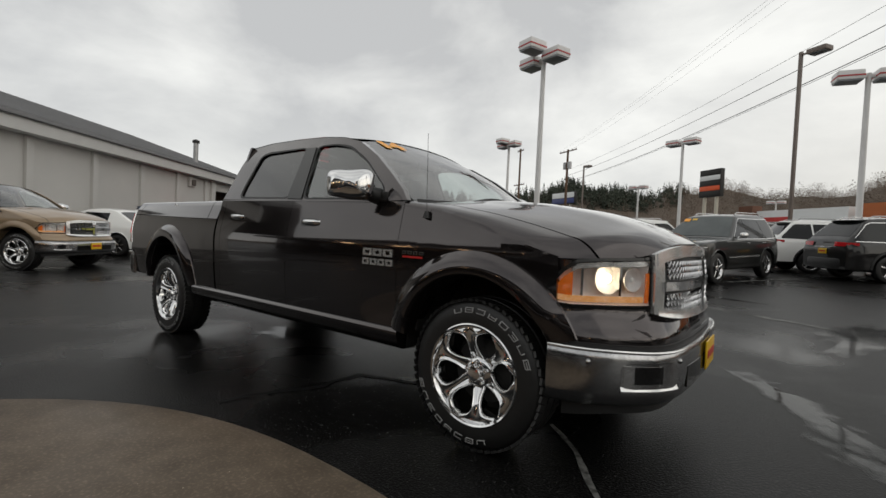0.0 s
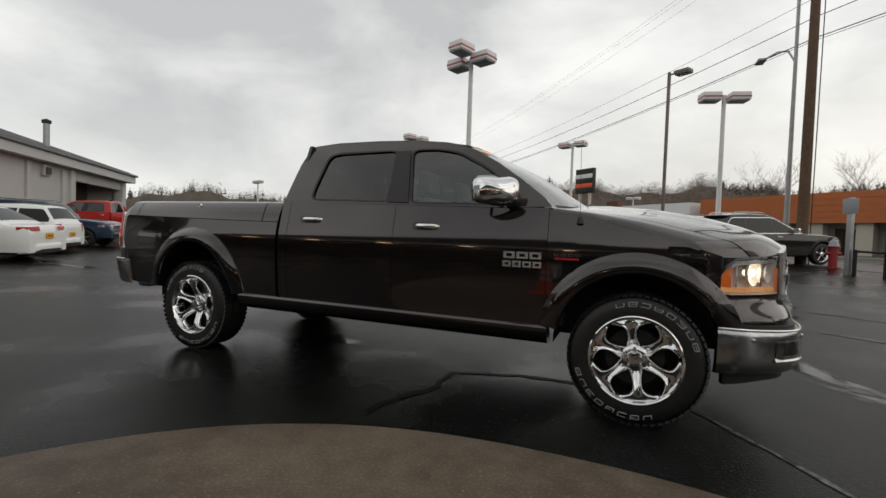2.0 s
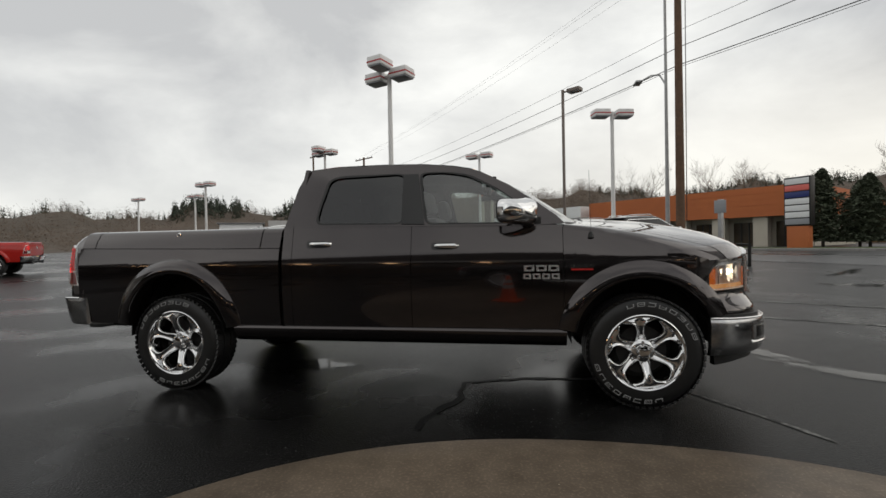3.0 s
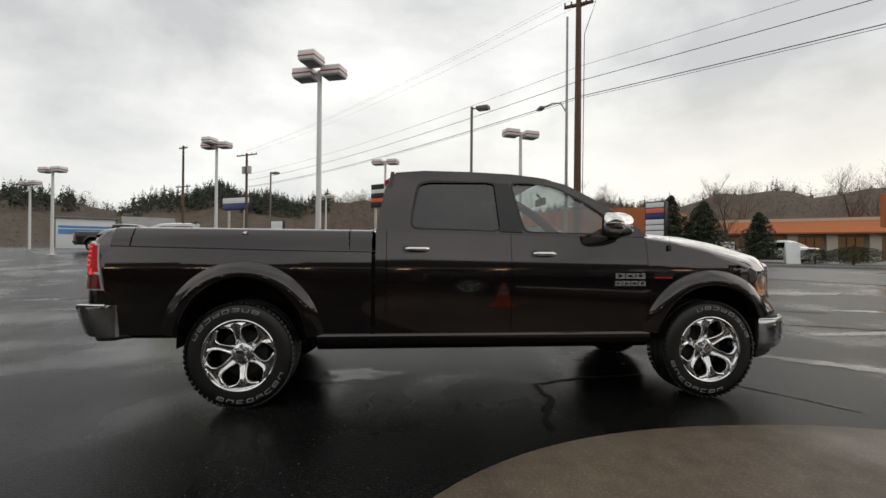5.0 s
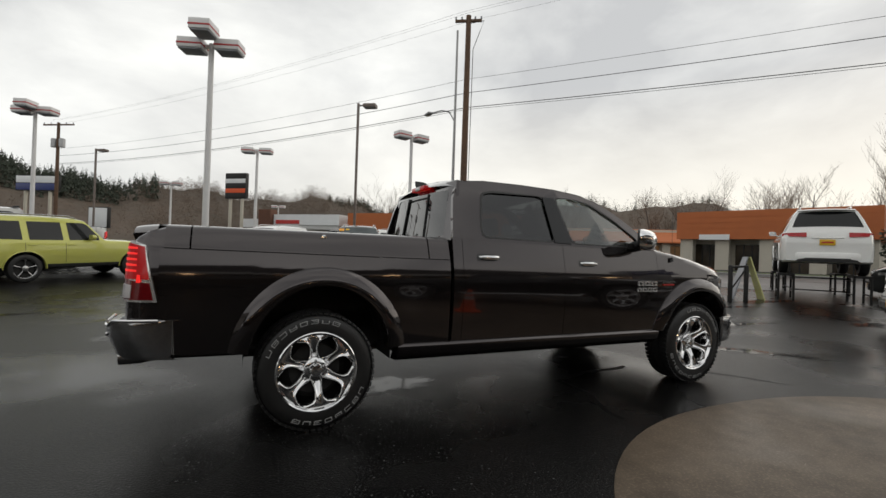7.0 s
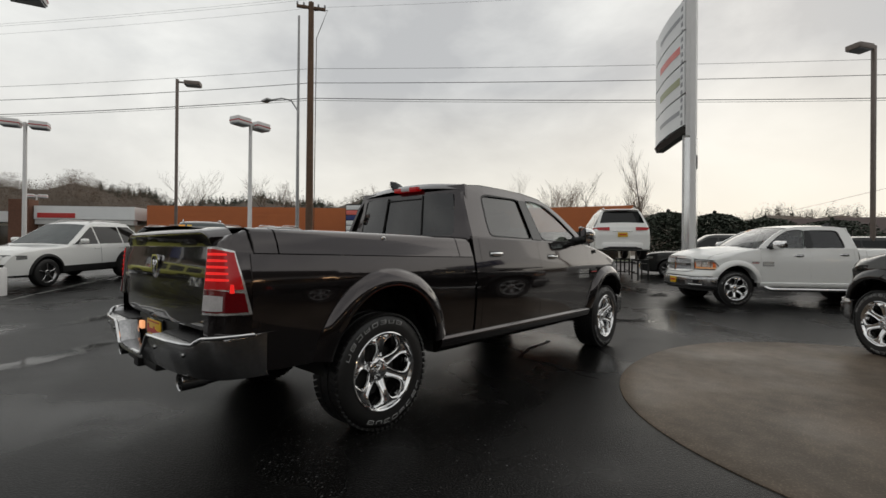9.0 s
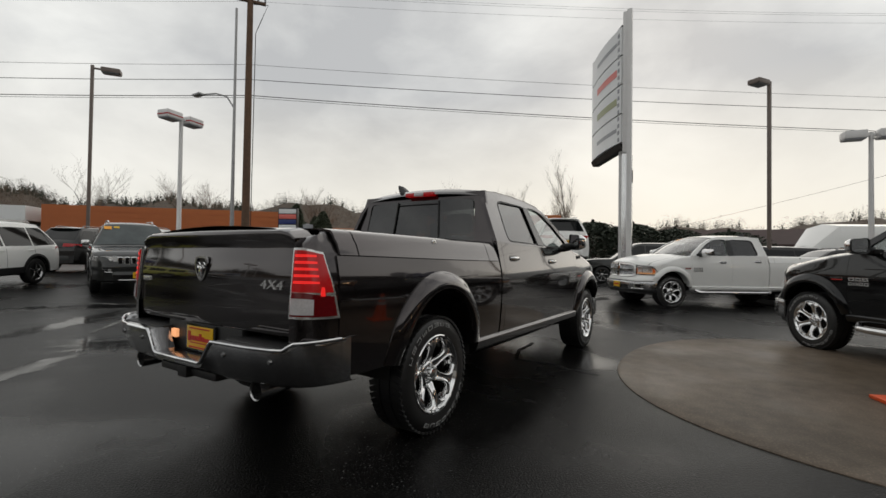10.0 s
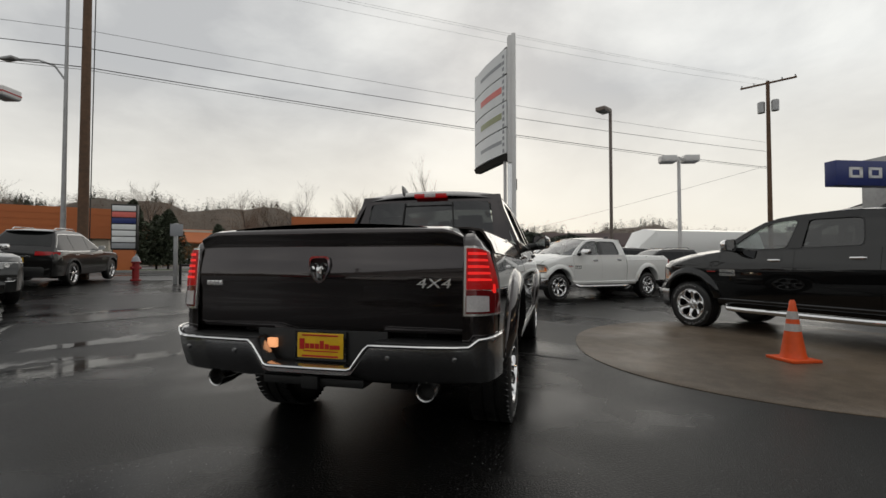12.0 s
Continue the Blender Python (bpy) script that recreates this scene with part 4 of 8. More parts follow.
        part("air_dam", bm, PLASTIC, fb, "black lower air dam")
        bm = B()
        nose_patch(bm, 0, send, lambda s: top(s) - 0.02, lambda s: top(s) + 0.022, -0.03, sg, 20, 1, 0.12, bump_p)
        part("bumper_step_pad", bm, PLASTIC, fb, "black textured step pad")
    bm = B()
    box(bm, 4.772, 4.782, -0.15, 0.15, 0.475, 0.625, 0.004)
    fp = part("dealer_plate", bm, PLATE_Y, fb, "yellow dealer plate with a plain red band")
    bm = B()
    box(bm, 4.781, 4.785, -0.12, 0.12, 0.53, 0.57)
    part("print_band", bm, PLATE_RED, fb)
    # roof and rear wall of the cab
    bm = B()
    rows = []
    for i in range(25):
        x = 1.115 + (2.50 - 1.115) * i / 24
        ez = lerp([(1.115, 1.81), (1.17, 1.865), (1.40, 1.888), (1.80, 1.888), (2.15, 1.875), (2.42, 1.845), (2.50, 1.826)], x)
        row = []
        for j in range(23):
            q = -1 + 2 * j / 22
            y = q * (0.932 - (ez - 1.36) * 0.43 - max(0, ez - 1.78) ** 2 * 1.0 + 0.004)
            row.append((x + 0.06 * (1 - q * q) * max(0, (x - 2.0) / 0.5) - 0.05 * (1 - q * q) * max(0, 1.4 - x) / 0.3, y, ez + 0.048 * (1 - abs(q) ** 2.2)))
        rows.append(row)
    grid(bm, rows)
    part("roof", bm, P, T)
    bm = B()
    wind = lambda q, t: (lerp([(0, 3.50), (1, 2.56)], t) - 0.24 * (1 - 0.55 * t) * q * q, q * lerp([(0, 0.86), (1, 0.725)], t), lerp([(0, 1.335), (0.5, 1.625), (1, 1.868)], t) - 0.035 * t * abs(q) ** 3 + 0.02 * math.sin(math.pi * t))
    grid(bm, [[wind(-1 + 2 * j / 24, i / 12) for j in range(25)] for i in range(13)])
    part("windscreen", bm, GLASS_WIND, T, "clear windscreen")
    bm = B()
    grid(bm, [[(Vector(wind(-1 + 2 * j / 24, t)) + Vector((0.03, 0, d))) for j in range(25)] for t, d in ((-0.06, -0.03), (-0.03, -0.005), (0.03, 0.006))])
    part("cowl", bm, PLASTIC, T, "black cowl")
    bm = B()
    for y0, y1 in ((-0.55, 0.12), (0.1, 0.66)):
        pts = [Vector(wind(y0 + (y1 - y0) * k / 8, 0.02 + 0.10 * math.sin(math.pi * k / 8) * 0.6)) + Vector((0.03, 0, 0.022)) for k in range(9)]
        tube(bm, pts, 0.009, 6)
    part("wiper", bm, PLASTIC, T)
    bm = text_bm("14", 0.21, lambda c: tuple(Vector(wind(-0.62 + c.x / 0.75, 0.87 + c.y / 1.02)) + Vector((0.003, 0, 0.006))), 0.0, 0.016)
    part("year_digits", bm, ORANGE_PRINT, T, "orange window digits")
    rear = lambda q, t: (lerp([(0, 1.02), (1, 1.125)], t) - 0.045 * (1 - q * q), q * lerp([(0, 0.93), (1, 0.74)], t), lerp([(0, 1.10), (1, 1.865)], t))
    bm = B()
    holes = [(-0.80, 0.38), (0.80, 0.38), (0.85, 0.90), (-0.85, 0.90)]
    plate(bm, [(-1, 0), (1, 0), (1, 1), (-1, 1)], (soften(holes, 3, 0.06),), lambda p, d=0: tuple(Vector(rear(*p)) + Vector((d, 0, 0))), 0.03)
    part("cab_rear_wall", bm, P, T)
    for nm, a, b_ in (("rear_window", -0.82, -0.34), ("sliding_window", -0.33, 0.33), ("rear_window", 0.34, 0.82)):
        bm = B()
        off = 0.012 if nm == "sliding_window" else 0.006
        grid(bm, [[Vector(rear(a + (b_ - a) * j / 6, 0.37 + 0.54 * i / 6)) + Vector((off, 0, 0)) for j in range(7)] for i in range(7)])
        part(nm, bm, GLASS_DARK, T, "dark rear glass")
    bm = B()
    for q in (-0.335, 0.335):
        tube(bm, [Vector(rear(q, 0.38)), Vector(rear(q, 0.9))], 0.008, 6)
    tube(bm, [Vector(rear(-0.335, 0.86)), Vector(rear(0.335, 0.86))], 0.006, 6)
    part("slider_frame", bm, PLASTIC, T)
    for y0, y1, mt, nm in ((-0.17, 0.17, RED_GLOW, "brake_light"), (-0.06, 0.06, WHITE_LENS, "cargo_light")):
        bm = B()
        k = 0.004 if nm == "cargo_light" else 0
        box(bm, 1.055 - k, 1.13, y0 - 0.02, y1 - 0.02, 1.842, 1.882, 0.008)
        part(nm, bm, mt, T, "high red brake light" if nm == "brake_light" else "clear cargo light")
    bm = B()
    rows = [[(1.30 + u * 0.13 - 0.05 * t, 0.32 + v * 0.03 * (1 - t), 1.918 + 0.075 * t) for u, v in ((-1, 0), (-0.3, 1), (0.8, 0.6), (1, 0), (0.8, -0.6), (-0.3, -1))] for t in (0, 0.4, 0.8, 0.98)]
    rows = [[(1.30 + (p[0] - 1.30) * (1 - 0.7 * i / 3) - 0.03 * i, p[1], p[2]) for p in r] for i, r in enumerate(rows)]
    vs = grid(bm, rows, close=True)
    bm.faces.new(vs[-1])
    part("roof_antenna", bm, PLASTIC_GLOSS, T)
    bm = B()
    tube(bm, [(3.44, -0.965, 1.235), (3.44, -0.965, 1.275)], [0.022, 0.012], 10)
    tube(bm, [(3.44, -0.965, 1.27), (3.43, -0.97, 1.72)], 0.0014, 5)
    part("mast_antenna", bm, PLASTIC, T)
    # bed cover, tailgate
    bm = B()
    rows = []
    for i in range(13):
        x = -1.09 + 2.04 * i / 12
        rows.append([(x, -0.605 + 1.21 * j / 14, 1.368 + 0.028 * (1 - (-1 + 2 * j / 14) ** 2) + (0.004 if i % 4 else 0)) for j in range(15)])
    grid(bm, rows)
    part("bed_cover", bm, PLASTIC, T, "black soft bed cover")
    bm = B()
    rows = []
    for j in range(31):
        q = -1 + 2 * j / 30
        y = q * 0.811
        bow = 0.018 * (1 - q * q)
        fall = 0.4 * max(0.0, (abs(q) - 0.86) / 0.14) ** 2
        rows.append([(x - bow + 0.075 * max(0, z - 0.92), y, z - fall * max(0.0, z - 1.25)) for x, z in ((-1.05, 0.80), (-1.112, 0.80), (-1.122, 0.83), (-1.124, 0.95), (-1.128, 1.03), (-1.136, 1.055), (-1.138, 1.12), (-1.132, 1.20), (-1.124, 1.258), (-1.124, 1.268), (-1.142, 1.328), (-1.146, 1.342), (-1.142, 1.354), (-1.132, 1.364 - 0.008 * q * q), (-1.10, 1.375 - 0.014 * q * q), (-1.02, 1.386 - 0.014 * q * q))])
    vs = grid(bm, rows)
    for r in (vs[0], vs[-1]):
        bm.faces.new(r)
    tg = part("tailgate", bm, P, T)
    bm = B()
    shield = soften([(-0.062, 0.075), (0.062, 0.075), (0.066, 0.0), (0.03, -0.062), (0, -0.08), (-0.03, -0.062), (-0.066, 0.0)], 3, 0.03)
    inner = [(p[0] * 0.84, p[1] * 0.86) for p in shield]
    place = lambda p, d=0: (-1.139 - d, p[0], 1.135 + p[1])
    plate(bm, shield, (inner,), place, 0.012)
    em = part("emblem", bm, CHROME, tg, "chrome shield emblem")
    bm = B()
    plate(bm, inner, (), lambda p, d=0: (-1.137 - d, p[0], 1.135 + p[1]), 0.004)
    part("emblem_field", bm, PLASTIC_GLOSS, tg)
    bm = B()
    for sg in (-1, 1):
        lathe(bm, [(0.018, -1.154), (0.021, -1.148), (0.012, -1.140)], 14, "x", (0, sg * 0.026, 1.155))
    box(bm, -1.156, -1.139, -0.016, 0.016, 1.085, 1.15, 0.006)
    part("emblem_relief", bm, CHROME, tg)
    bm = text_bm("4X4", 0.072, lambda c: (-1.131 - c.z, -c.x * 1.55 - 0.66 - 0.25 * c.y, 1.062 + c.y), 0.006)
    part("drive_badge", bm, BRIGHT_TRIM, tg, "chrome 4X4 badge")
    bm = B()
    for k in range(4):
        box(bm, -1.138, -1.122, 0.645 + k * 0.028, 0.668 + k * 0.028, 1.04, 1.068, 0.002)
    part("trim_badge", bm, BRIGHT_TRIM, tg, "plain chrome badge")
    # rear bumper with dropped middle
    rb = new("rear_bumper")
    rb.parent = T

    def rbx(y):
        return lerp([(0, -1.285), (0.4, -1.278), (0.65, -1.262), (0.80, -1.235), (0.88, -1.20), (0.935, -1.145), (0.965, -1.08), (0.98, -1.0), (0.988, -0.93)], abs(y))
    rtop = lambda y: lerp([(0, 0.622), (0.25, 0.622), (0.345, 0.752), (0.86, 0.752), (0.90, 0.785), (1.0, 0.79)], abs(y))
    bm = B()
    rows = []
    for j in range(97):
        y = 0.988 * math.sin(math.pi * (j / 96 - 0.5))
        zt, zb = rtop(y), lerp([(0, 0.555), (0.4, 0.545), (0.985, 0.555)], abs(y))
        rows.append([(rbx(y) + dx, y, z) for dx, z in ((0.13, zb - 0.005), (0.075, zb), (0.052, zb + 0.018), (0.014, zb + (zt - zb) * 0.55), (0.0, zt - 0.03), (0.002, zt - 0.012), (0.03, zt), (0.12, zt))])
    for sgn in (-1, 1):
        end = rows[0] if sgn < 0 else rows[-1]
        seq = [end, [(-0.87, sgn * (0.988 - 0.012 * (q in (0, 7))), p[2]) for q, p in enumerate(end)], [(-0.855, sgn * 0.965, p[2]) for p in end]]
        grid(bm, seq)
    grid(bm, rows)
    bmesh.ops.remove_doubles(bm, verts=bm.verts[:], dist=0.0005)
    bmesh.ops.recalc_face_normals(bm, faces=bm.faces[:])
    part("bumper_face", bm, CHROME_WORN, rb, "wet chrome bumper face")
    bm = B()
    pts = [(rbx(y) - 0.002, y, rtop(y) - 0.002) for y in [0.987 * math.sin(math.pi * (j / 120 - 0.5)) for j in range(121)]]
    tube(bm, pts, 0.010, 8)
    part("bumper_trim", bm, CHROME, rb, "polished upper edge")
    bm = B()
    for y0, y1 in ((-0.86, -0.345), (0.345, 0.86)):
        box(bm, -1.20, -1.0, y0, y1, 0.70, 0.762, 0.015)
    box(bm, -1.13, -1.05, -0.40, 0.40, 0.56, 0.80, 0.01)
    box(bm, -1.20, -1.10, -0.34, 0.34, 0.565, 0.61, 0.01)
    part("bumper_step_pad", bm, PLASTIC, rb, "black step pad")
    bm = B()
    box(bm, -1.150, -1.138, -0.168, 0.148, 0.628, 0.795, 0.003)
    part("plate_frame", bm, PLASTIC_GLOSS, rb)
    bm = B()
    box(bm, -1.155, -1.147, -0.150, 0.130, 0.645, 0.782, 0.003)
    part("dealer_plate", bm, PLATE_Y, rb, "yellow dealer plate with red print")
    bm = B()
    for k, (a, b_, z0, z1) in enumerate(((0.075, 0.045, 0.695, 0.755), (0.04, 0.015, 0.70, 0.728), (0.01, -0.015, 0.70, 0.728), (-0.02, -0.045, 0.70, 0.728), (-0.05, -0.075, 0.70, 0.745), (-0.08, -0.105, 0.70, 0.728), (-0.11, -0.17, 0.70, 0.722), (0.05, -0.16, 0.684, 0.690), (0.06, -0.16, 0.77, 0.778), (0.06, -0.16, 0.655, 0.664))):
        box(bm, -1.1575, -1.153, b_ + 0.04, a + 0.04, z0 - 0.004, z1 - 0.004)
    part("plate_print", bm, PLATE_RED, rb, "plain red print bars", smooth=False)
    bm = B()
    box(bm, -1.155, -1.13, 0.265, 0.325, 0.69, 0.745, 0.008)
    part("plate_lamp", bm, PLATE_LIGHT, rb, "lit orange plate lamp")
    for y in (-0.79, -0.45, 0.45, 0.79):
        bm = B()
        lathe(bm, [(0.014, rbx(y) + 0.008), (0.011, rbx(y) - 0.002), (0.0005, rbx(y) - 0.003)], 14, "x", (0, y, 0.69))
        part("parking_sensor", bm, SATIN, rb)
    for sgn in (-1, 1):
        bm = B()
        m = Matrix.Translation((0, sgn * 0.62, 0)) @ Matrix.Rotation(radians(-6), 4, "Y")
        lathe(bm, [(0.03, -0.94), (0.042, -1.04), (0.050, -1.08), (0.053, -1.188), (0.051, -1.196), (0.045, -1.19), (0.042, -1.09), (0.02, -1.06)], 28, "x", (0, 0, 0))
        bmesh.ops.transform(bm, matrix=Matrix.Translation((0, sgn * 0.63, 0.512)) , verts=bm.verts[:])
        bmesh.ops.recalc_face_normals(bm, faces=bm.faces[:])
        ex = part("exhaust_tip", bm, SATIN, T, "chrome exhaust tip")
        bm = B()
        lathe(bm, [(0.0448, -1.182), (0.043, -1.13), (0.0005, -1.12)], 24, "x", (0, sgn * 0.63, 0.512))
        part("exhaust_bore", bm, UNDER, ex, "dark bore")
    bm = B()
    box(bm, -1.25, -0.95, -0.05, 0.05, 0.50, 0.57, 0.01)
    box(bm, -1.22, -0.98, -0.30, 0.30, 0.51, 0.555, 0.01)
    part("tow_hitch", bm, PLASTIC, T, "black tow hitch")
    # frame, axles, cabin floor
    floors = [("bed_front_wall", (0.96, 1.03, -0.90, 0.90, 0.60, 1.17)), ("cab_floor", (1.05, 3.35, -0.9, 0.9, 0.56, 0.72)), ("bed_floor", (-1.0, 0.95, -0.58, 0.58, 0.62, 0.78)), ("engine_block", (3.25, 4.4, -0.55, 0.55, 0.45, 1.0))]
    for sgn in (-1, 1):
        floors.append(("frame_rail", (-1.0, 4.45, sgn * 0.42 - 0.05, sgn * 0.42 + 0.05, 0.46, 0.60)))
        floors.append(("rocker_box", (0.62, 3.2, sgn * 0.78 - 0.14, sgn * 0.78 + 0.14, 0.455, 0.60)))
    for nm, q in floors:
        bm = B()
        box(bm, *q)
        part(nm, bm, UNDER, T, smooth=False)
    for x in (0.0, WB):
        bm = B()
        tube(bm, [(x, -0.75, RAD), (x, 0.75, RAD)], 0.055, 10)
        part("axle", bm, UNDER, T)
    bm = B()
    lathe(bm, [(0.02, -0.14), (0.15, -0.09), (0.17, 0.0), (0.15, 0.09), (0.02, 0.14)], 16, "y", (0, 0, RAD))
    part("differential", bm, UNDER, T)
    bm = B()
    tube(bm, [(3.0, -0.45, 0.48), (1.0, -0.5, 0.48), (-0.4, -0.62, 0.52), (-1.0, -0.62, 0.525)], 0.045, 10)
    part("exhaust_pipe", bm, UNDER, T)
    # cabin: dash, seats, wheel
    bm = B()
    box(bm, 2.98, 3.35, -0.82, 0.82, 0.95, 1.33, 0.05)
    box(bm, 1.06, 1.10, -0.88, 0.88, 0.7, 1.36, 0.01)
    for sgn in (-1, 1):
        box(bm, 1.08, 3.2, sgn * 0.885 - 0.03, sgn * 0.885 + 0.03, 0.70, 1.345, 0.01)
    part("dashboard", bm, PLASTIC, T)
    for x, y, w in ((2.30, -0.42, 0.26), (2.30, 0.42, 0.26), (1.38, -0.42, 0.30), (1.38, 0.42, 0.30)):
        bm = B()
        m = Matrix.Translation((x, y, 0.78)) @ Matrix.Rotation(radians(-12), 4, "Y")
        box(bm, -0.09, 0.09, -w, w, 0.0, 0.66, 0.06, m)
        box(bm, -0.06, 0.05, -0.13, 0.13, 0.70, 0.90, 0.045, m)
        box(bm, 0.0, 0.52, -w, w, -0.02, 0.12, 0.05, m)
        part("seat", bm, CLOTH, T, "dark cloth seat")
    bm = B()
    m = Matrix.Translation((2.86, 0.42, 1.22)) @ Matrix.Rotation(radians(65), 4, "Y")
    ring = [m @ Vector((0.19 * math.cos(a), 0.19 * math.sin(a), 0)) for a in [2 * math.pi * k / 28 for k in range(29)]]
    tube(bm, ring, 0.016, 8, False)
    tube(bm, [m @ Vector((0, -0.18, 0)), m @ Vector((0, 0.18, 0))], 0.02, 6)
    tube(bm, [m @ Vector((0, 0, 0)), (3.1, 0.42, 1.12)], 0.03, 8)
    part("steering_wheel", bm, PLASTIC, T)
    bm = B()
    tube(bm, [(2.60, 0.0, 1.80), (2.66, 0.0, 1.74)], 0.012, 6)
    box(bm, 2.62, 2.66, -0.13, 0.13, 1.68, 1.755, 0.015)
    part("rear_view_mirror", bm, PLASTIC, T)
    return T


hero = pickup("pickup_truck", "dark granite metallic crew-cab pickup, wet, lamps lit, parked on asphalt")
hero.matrix_basis = pose(0, -0.02, 0)


def recolour(ob, body):
    """Gives a copied truck its own paint, on the objects and not on the shared meshes."""
    for o in ob.children_recursive:
        if o.type == "MESH" and o.material_slots and o.material_slots[0].material == PAINT_HERO:
            o.material_slots[0].link = "OBJECT"
            o.material_slots[0].material = body
        if o.type == "MESH" and o.material_slots and o.material_slots[0].material == LAMP_LIT:
            o.material_slots[0].link = "OBJECT"
            o.material_slots[0].material = BOWL
            tagged(o, "unlit lamp")


# ---- other vehicles ----
def plain_wheel(parent, x, y, sgn, r, rim_mat, spokes=5):
    w = new("wheel")
    w.parent = parent
    w.matrix_basis = Matrix.Translation((x, y, r))
    hw = 0.11
    bm = B()
    lathe(bm, [(q * r, h * sgn) for q, h in [(0.66, -hw), (0.8, -hw - 0.006), (0.95, -hw + 0.012), (1.0, -hw + 0.04), (1.0, hw - 0.04), (0.95, hw - 0.012), (0.8, hw + 0.006), (0.66, hw - 0.004)]], 40)
    bmesh.ops.recalc_face_normals(bm, faces=bm.faces[:])
    part("tyre", bm, RUBBER, w)
    bm = B()
    lathe(bm, [(q * r, h * sgn) for q, h in [(0.70, hw - 0.01), (0.69, hw), (0.64, hw - 0.012), (0.60, hw - 0.05)]], 40)
    for k in range(spokes):
        a0 = 2 * math.pi * k / spokes + 0.3
        rows = []
        for q, half, d in ((0.08, 0.05, 0.02), (0.25, 0.05, 0.016), (0.45, 0.042, 0.010), (0.58, 0.055, 0.008), (0.65, 0.08, 0.008)):
            rows.append([(q * r * math.cos(a0 + e * half / (q + 0.12)), sgn * (hw - d - dd), q * r * math.sin(a0 + e * half / (q + 0.12))) for e, dd in ((-1, 0.04), (-1, 0.006), (-0.4, 0), (0.4, 0), (1, 0.006), (1, 0.04))])
        grid(bm, rows)
    lathe(bm, [(q * r, h * sgn) for q, h in [(0.2, hw - 0.05), (0.2, hw - 0.016), (0.12, hw - 0.006), (0.001, hw - 0.004)]], 20)
    bmesh.ops.recalc_face_normals(bm, faces=bm.faces[:])
    part("rim", bm, rim_mat, w)
    bm = B()
    lathe(bm, [(0.02, sgn * 0.03), (0.62 * r, sgn * 0.03), (0.66 * r, -sgn * 0.05)], 24)
    part("brake_disc", bm, UNDER, w)


def car(name, label, category, body, m, L=4.8, W=1.92, H=1.72, wb=2.9, fo=0.9, hood=1.08, belt=1.10, r=0.37, base=0.34,
        cab=(-0.85, 1.9, -0.55, 1.25), rear_z=None, cladding=False, rim=None, plate=True, rails=False, slots=7, group="parked cars",
        rear_lamp="wide", dark_grille=False, pillars=(0.34, 0.66), quarter=True, digits=False, post=0.025):
    """A parked car: x forward from the rear axle. cab: rear and front of the cabin at the belt, then at the roof."""
    T = root(name, label, category, group, m)
    x0, x1 = -(L - wb - fo), wb + fo
    hwid = W / 2
    rear_z = rear_z or belt
    ra = r + 0.07
    cx0, cx1, rx0, rx1 = cab

    def arch(x):
        z = base
        for c in (0, wb):
            if abs(x - c) < ra:
                z = max(z, r + math.sqrt(ra * ra - (x - c) ** 2))
        return z

    prof = [(x0, rear_z - 0.30), (x0 + 0.015, rear_z - 0.12), (x0 + 0.05, rear_z - 0.02)]
    if cx0 > x0 + 0.3:
        prof += [(x0 + 0.14, rear_z + 0.015), (cx0 - 0.05, belt + 0.02)]
    else:
        prof += [(max(cx0, x0 + 0.08), rear_z + 0.03)]
    prof += [(rx0, H - 0.065), (rx0 + 0.10, H - 0.035), (rx0 + 0.35, H - 0.008), ((rx0 + rx1) / 2, H), (rx1 - 0.3, H - 0.02), (rx1 - 0.1, H - 0.05), (rx1, H - 0.08), (cx1, hood + 0.06), (cx1 + 0.10, hood + 0.035), ((cx1 + x1) / 2, hood + 0.005), (x1 - 0.32, hood - 0.055), (x1 - 0.14, hood - 0.13), (x1 - 0.04, hood - 0.24), (x1, hood - 0.40)]

    def top(x):
        return (lerp(prof, x - 0.03) + 2 * lerp(prof, x) + lerp(prof, x + 0.03)) / 4

    def wid(x):
        return hwid * (1 - 0.24 * max(0, (x - (x1 - 0.8)) / 0.8) ** 2.6 - 0.12 * max(0, ((x0 + 0.5) - x) / 0.5) ** 2.4)

    def side(x, z):
        """Half-width of the shell."""
        h = min(1, max(0, (z - base) / (belt - base)))
        y = wid(x) * (0.945 + 0.055 * math.sin(math.pi * min(1, 0.18 + 0.72 * h)) - 0.012 * h)
        if z > belt - 0.06:
            q = z - belt + 0.06
            y -= 0.40 * q - 0.10 * math.exp(-q * 12) * q + 0.10 * q * q
        return y

    xs = sorted({x0 + (x1 - x0) * i / 96 for i in range(97)} | {c + e * ra * q for c in (0, wb) for e in (-1, 1) for q in (1.0, 0.985, 0.94, 0.86)} | {q[0] for q in prof})
    rows = []
    for x in xs:
        a, b = arch(x), top(x)
        e = b - 0.045
        zs = [a + (min(e, belt - 0.06) - a) * k / 7 for k in range(8)]
        zs += [zs[-1] + (e - zs[-1]) * k / 5 for k in range(1, 6)]
        half = [(side(x, z), z) for z in zs]
        yl = half[-1][0]
        half += [(yl - 0.022, b - 0.018), (yl - 0.075, b - 0.002)]
        half += [((yl - 0.075) * k, b + 0.022 * (1 - k * k)) for k in (0.75, 0.4, 0.0)]
        rows.append([(x, -y, z) for y, z in half] + [(x, y, z) for y, z in half[-2::-1]])
    bm = B()
    vs = grid(bm, rows)
    for r_ in (vs[0], vs[-1]):
        bm.faces.new(r_)
    bmesh.ops.recalc_face_normals(bm, faces=bm.faces[:])
    part("body", bm, body, T, angle=32)

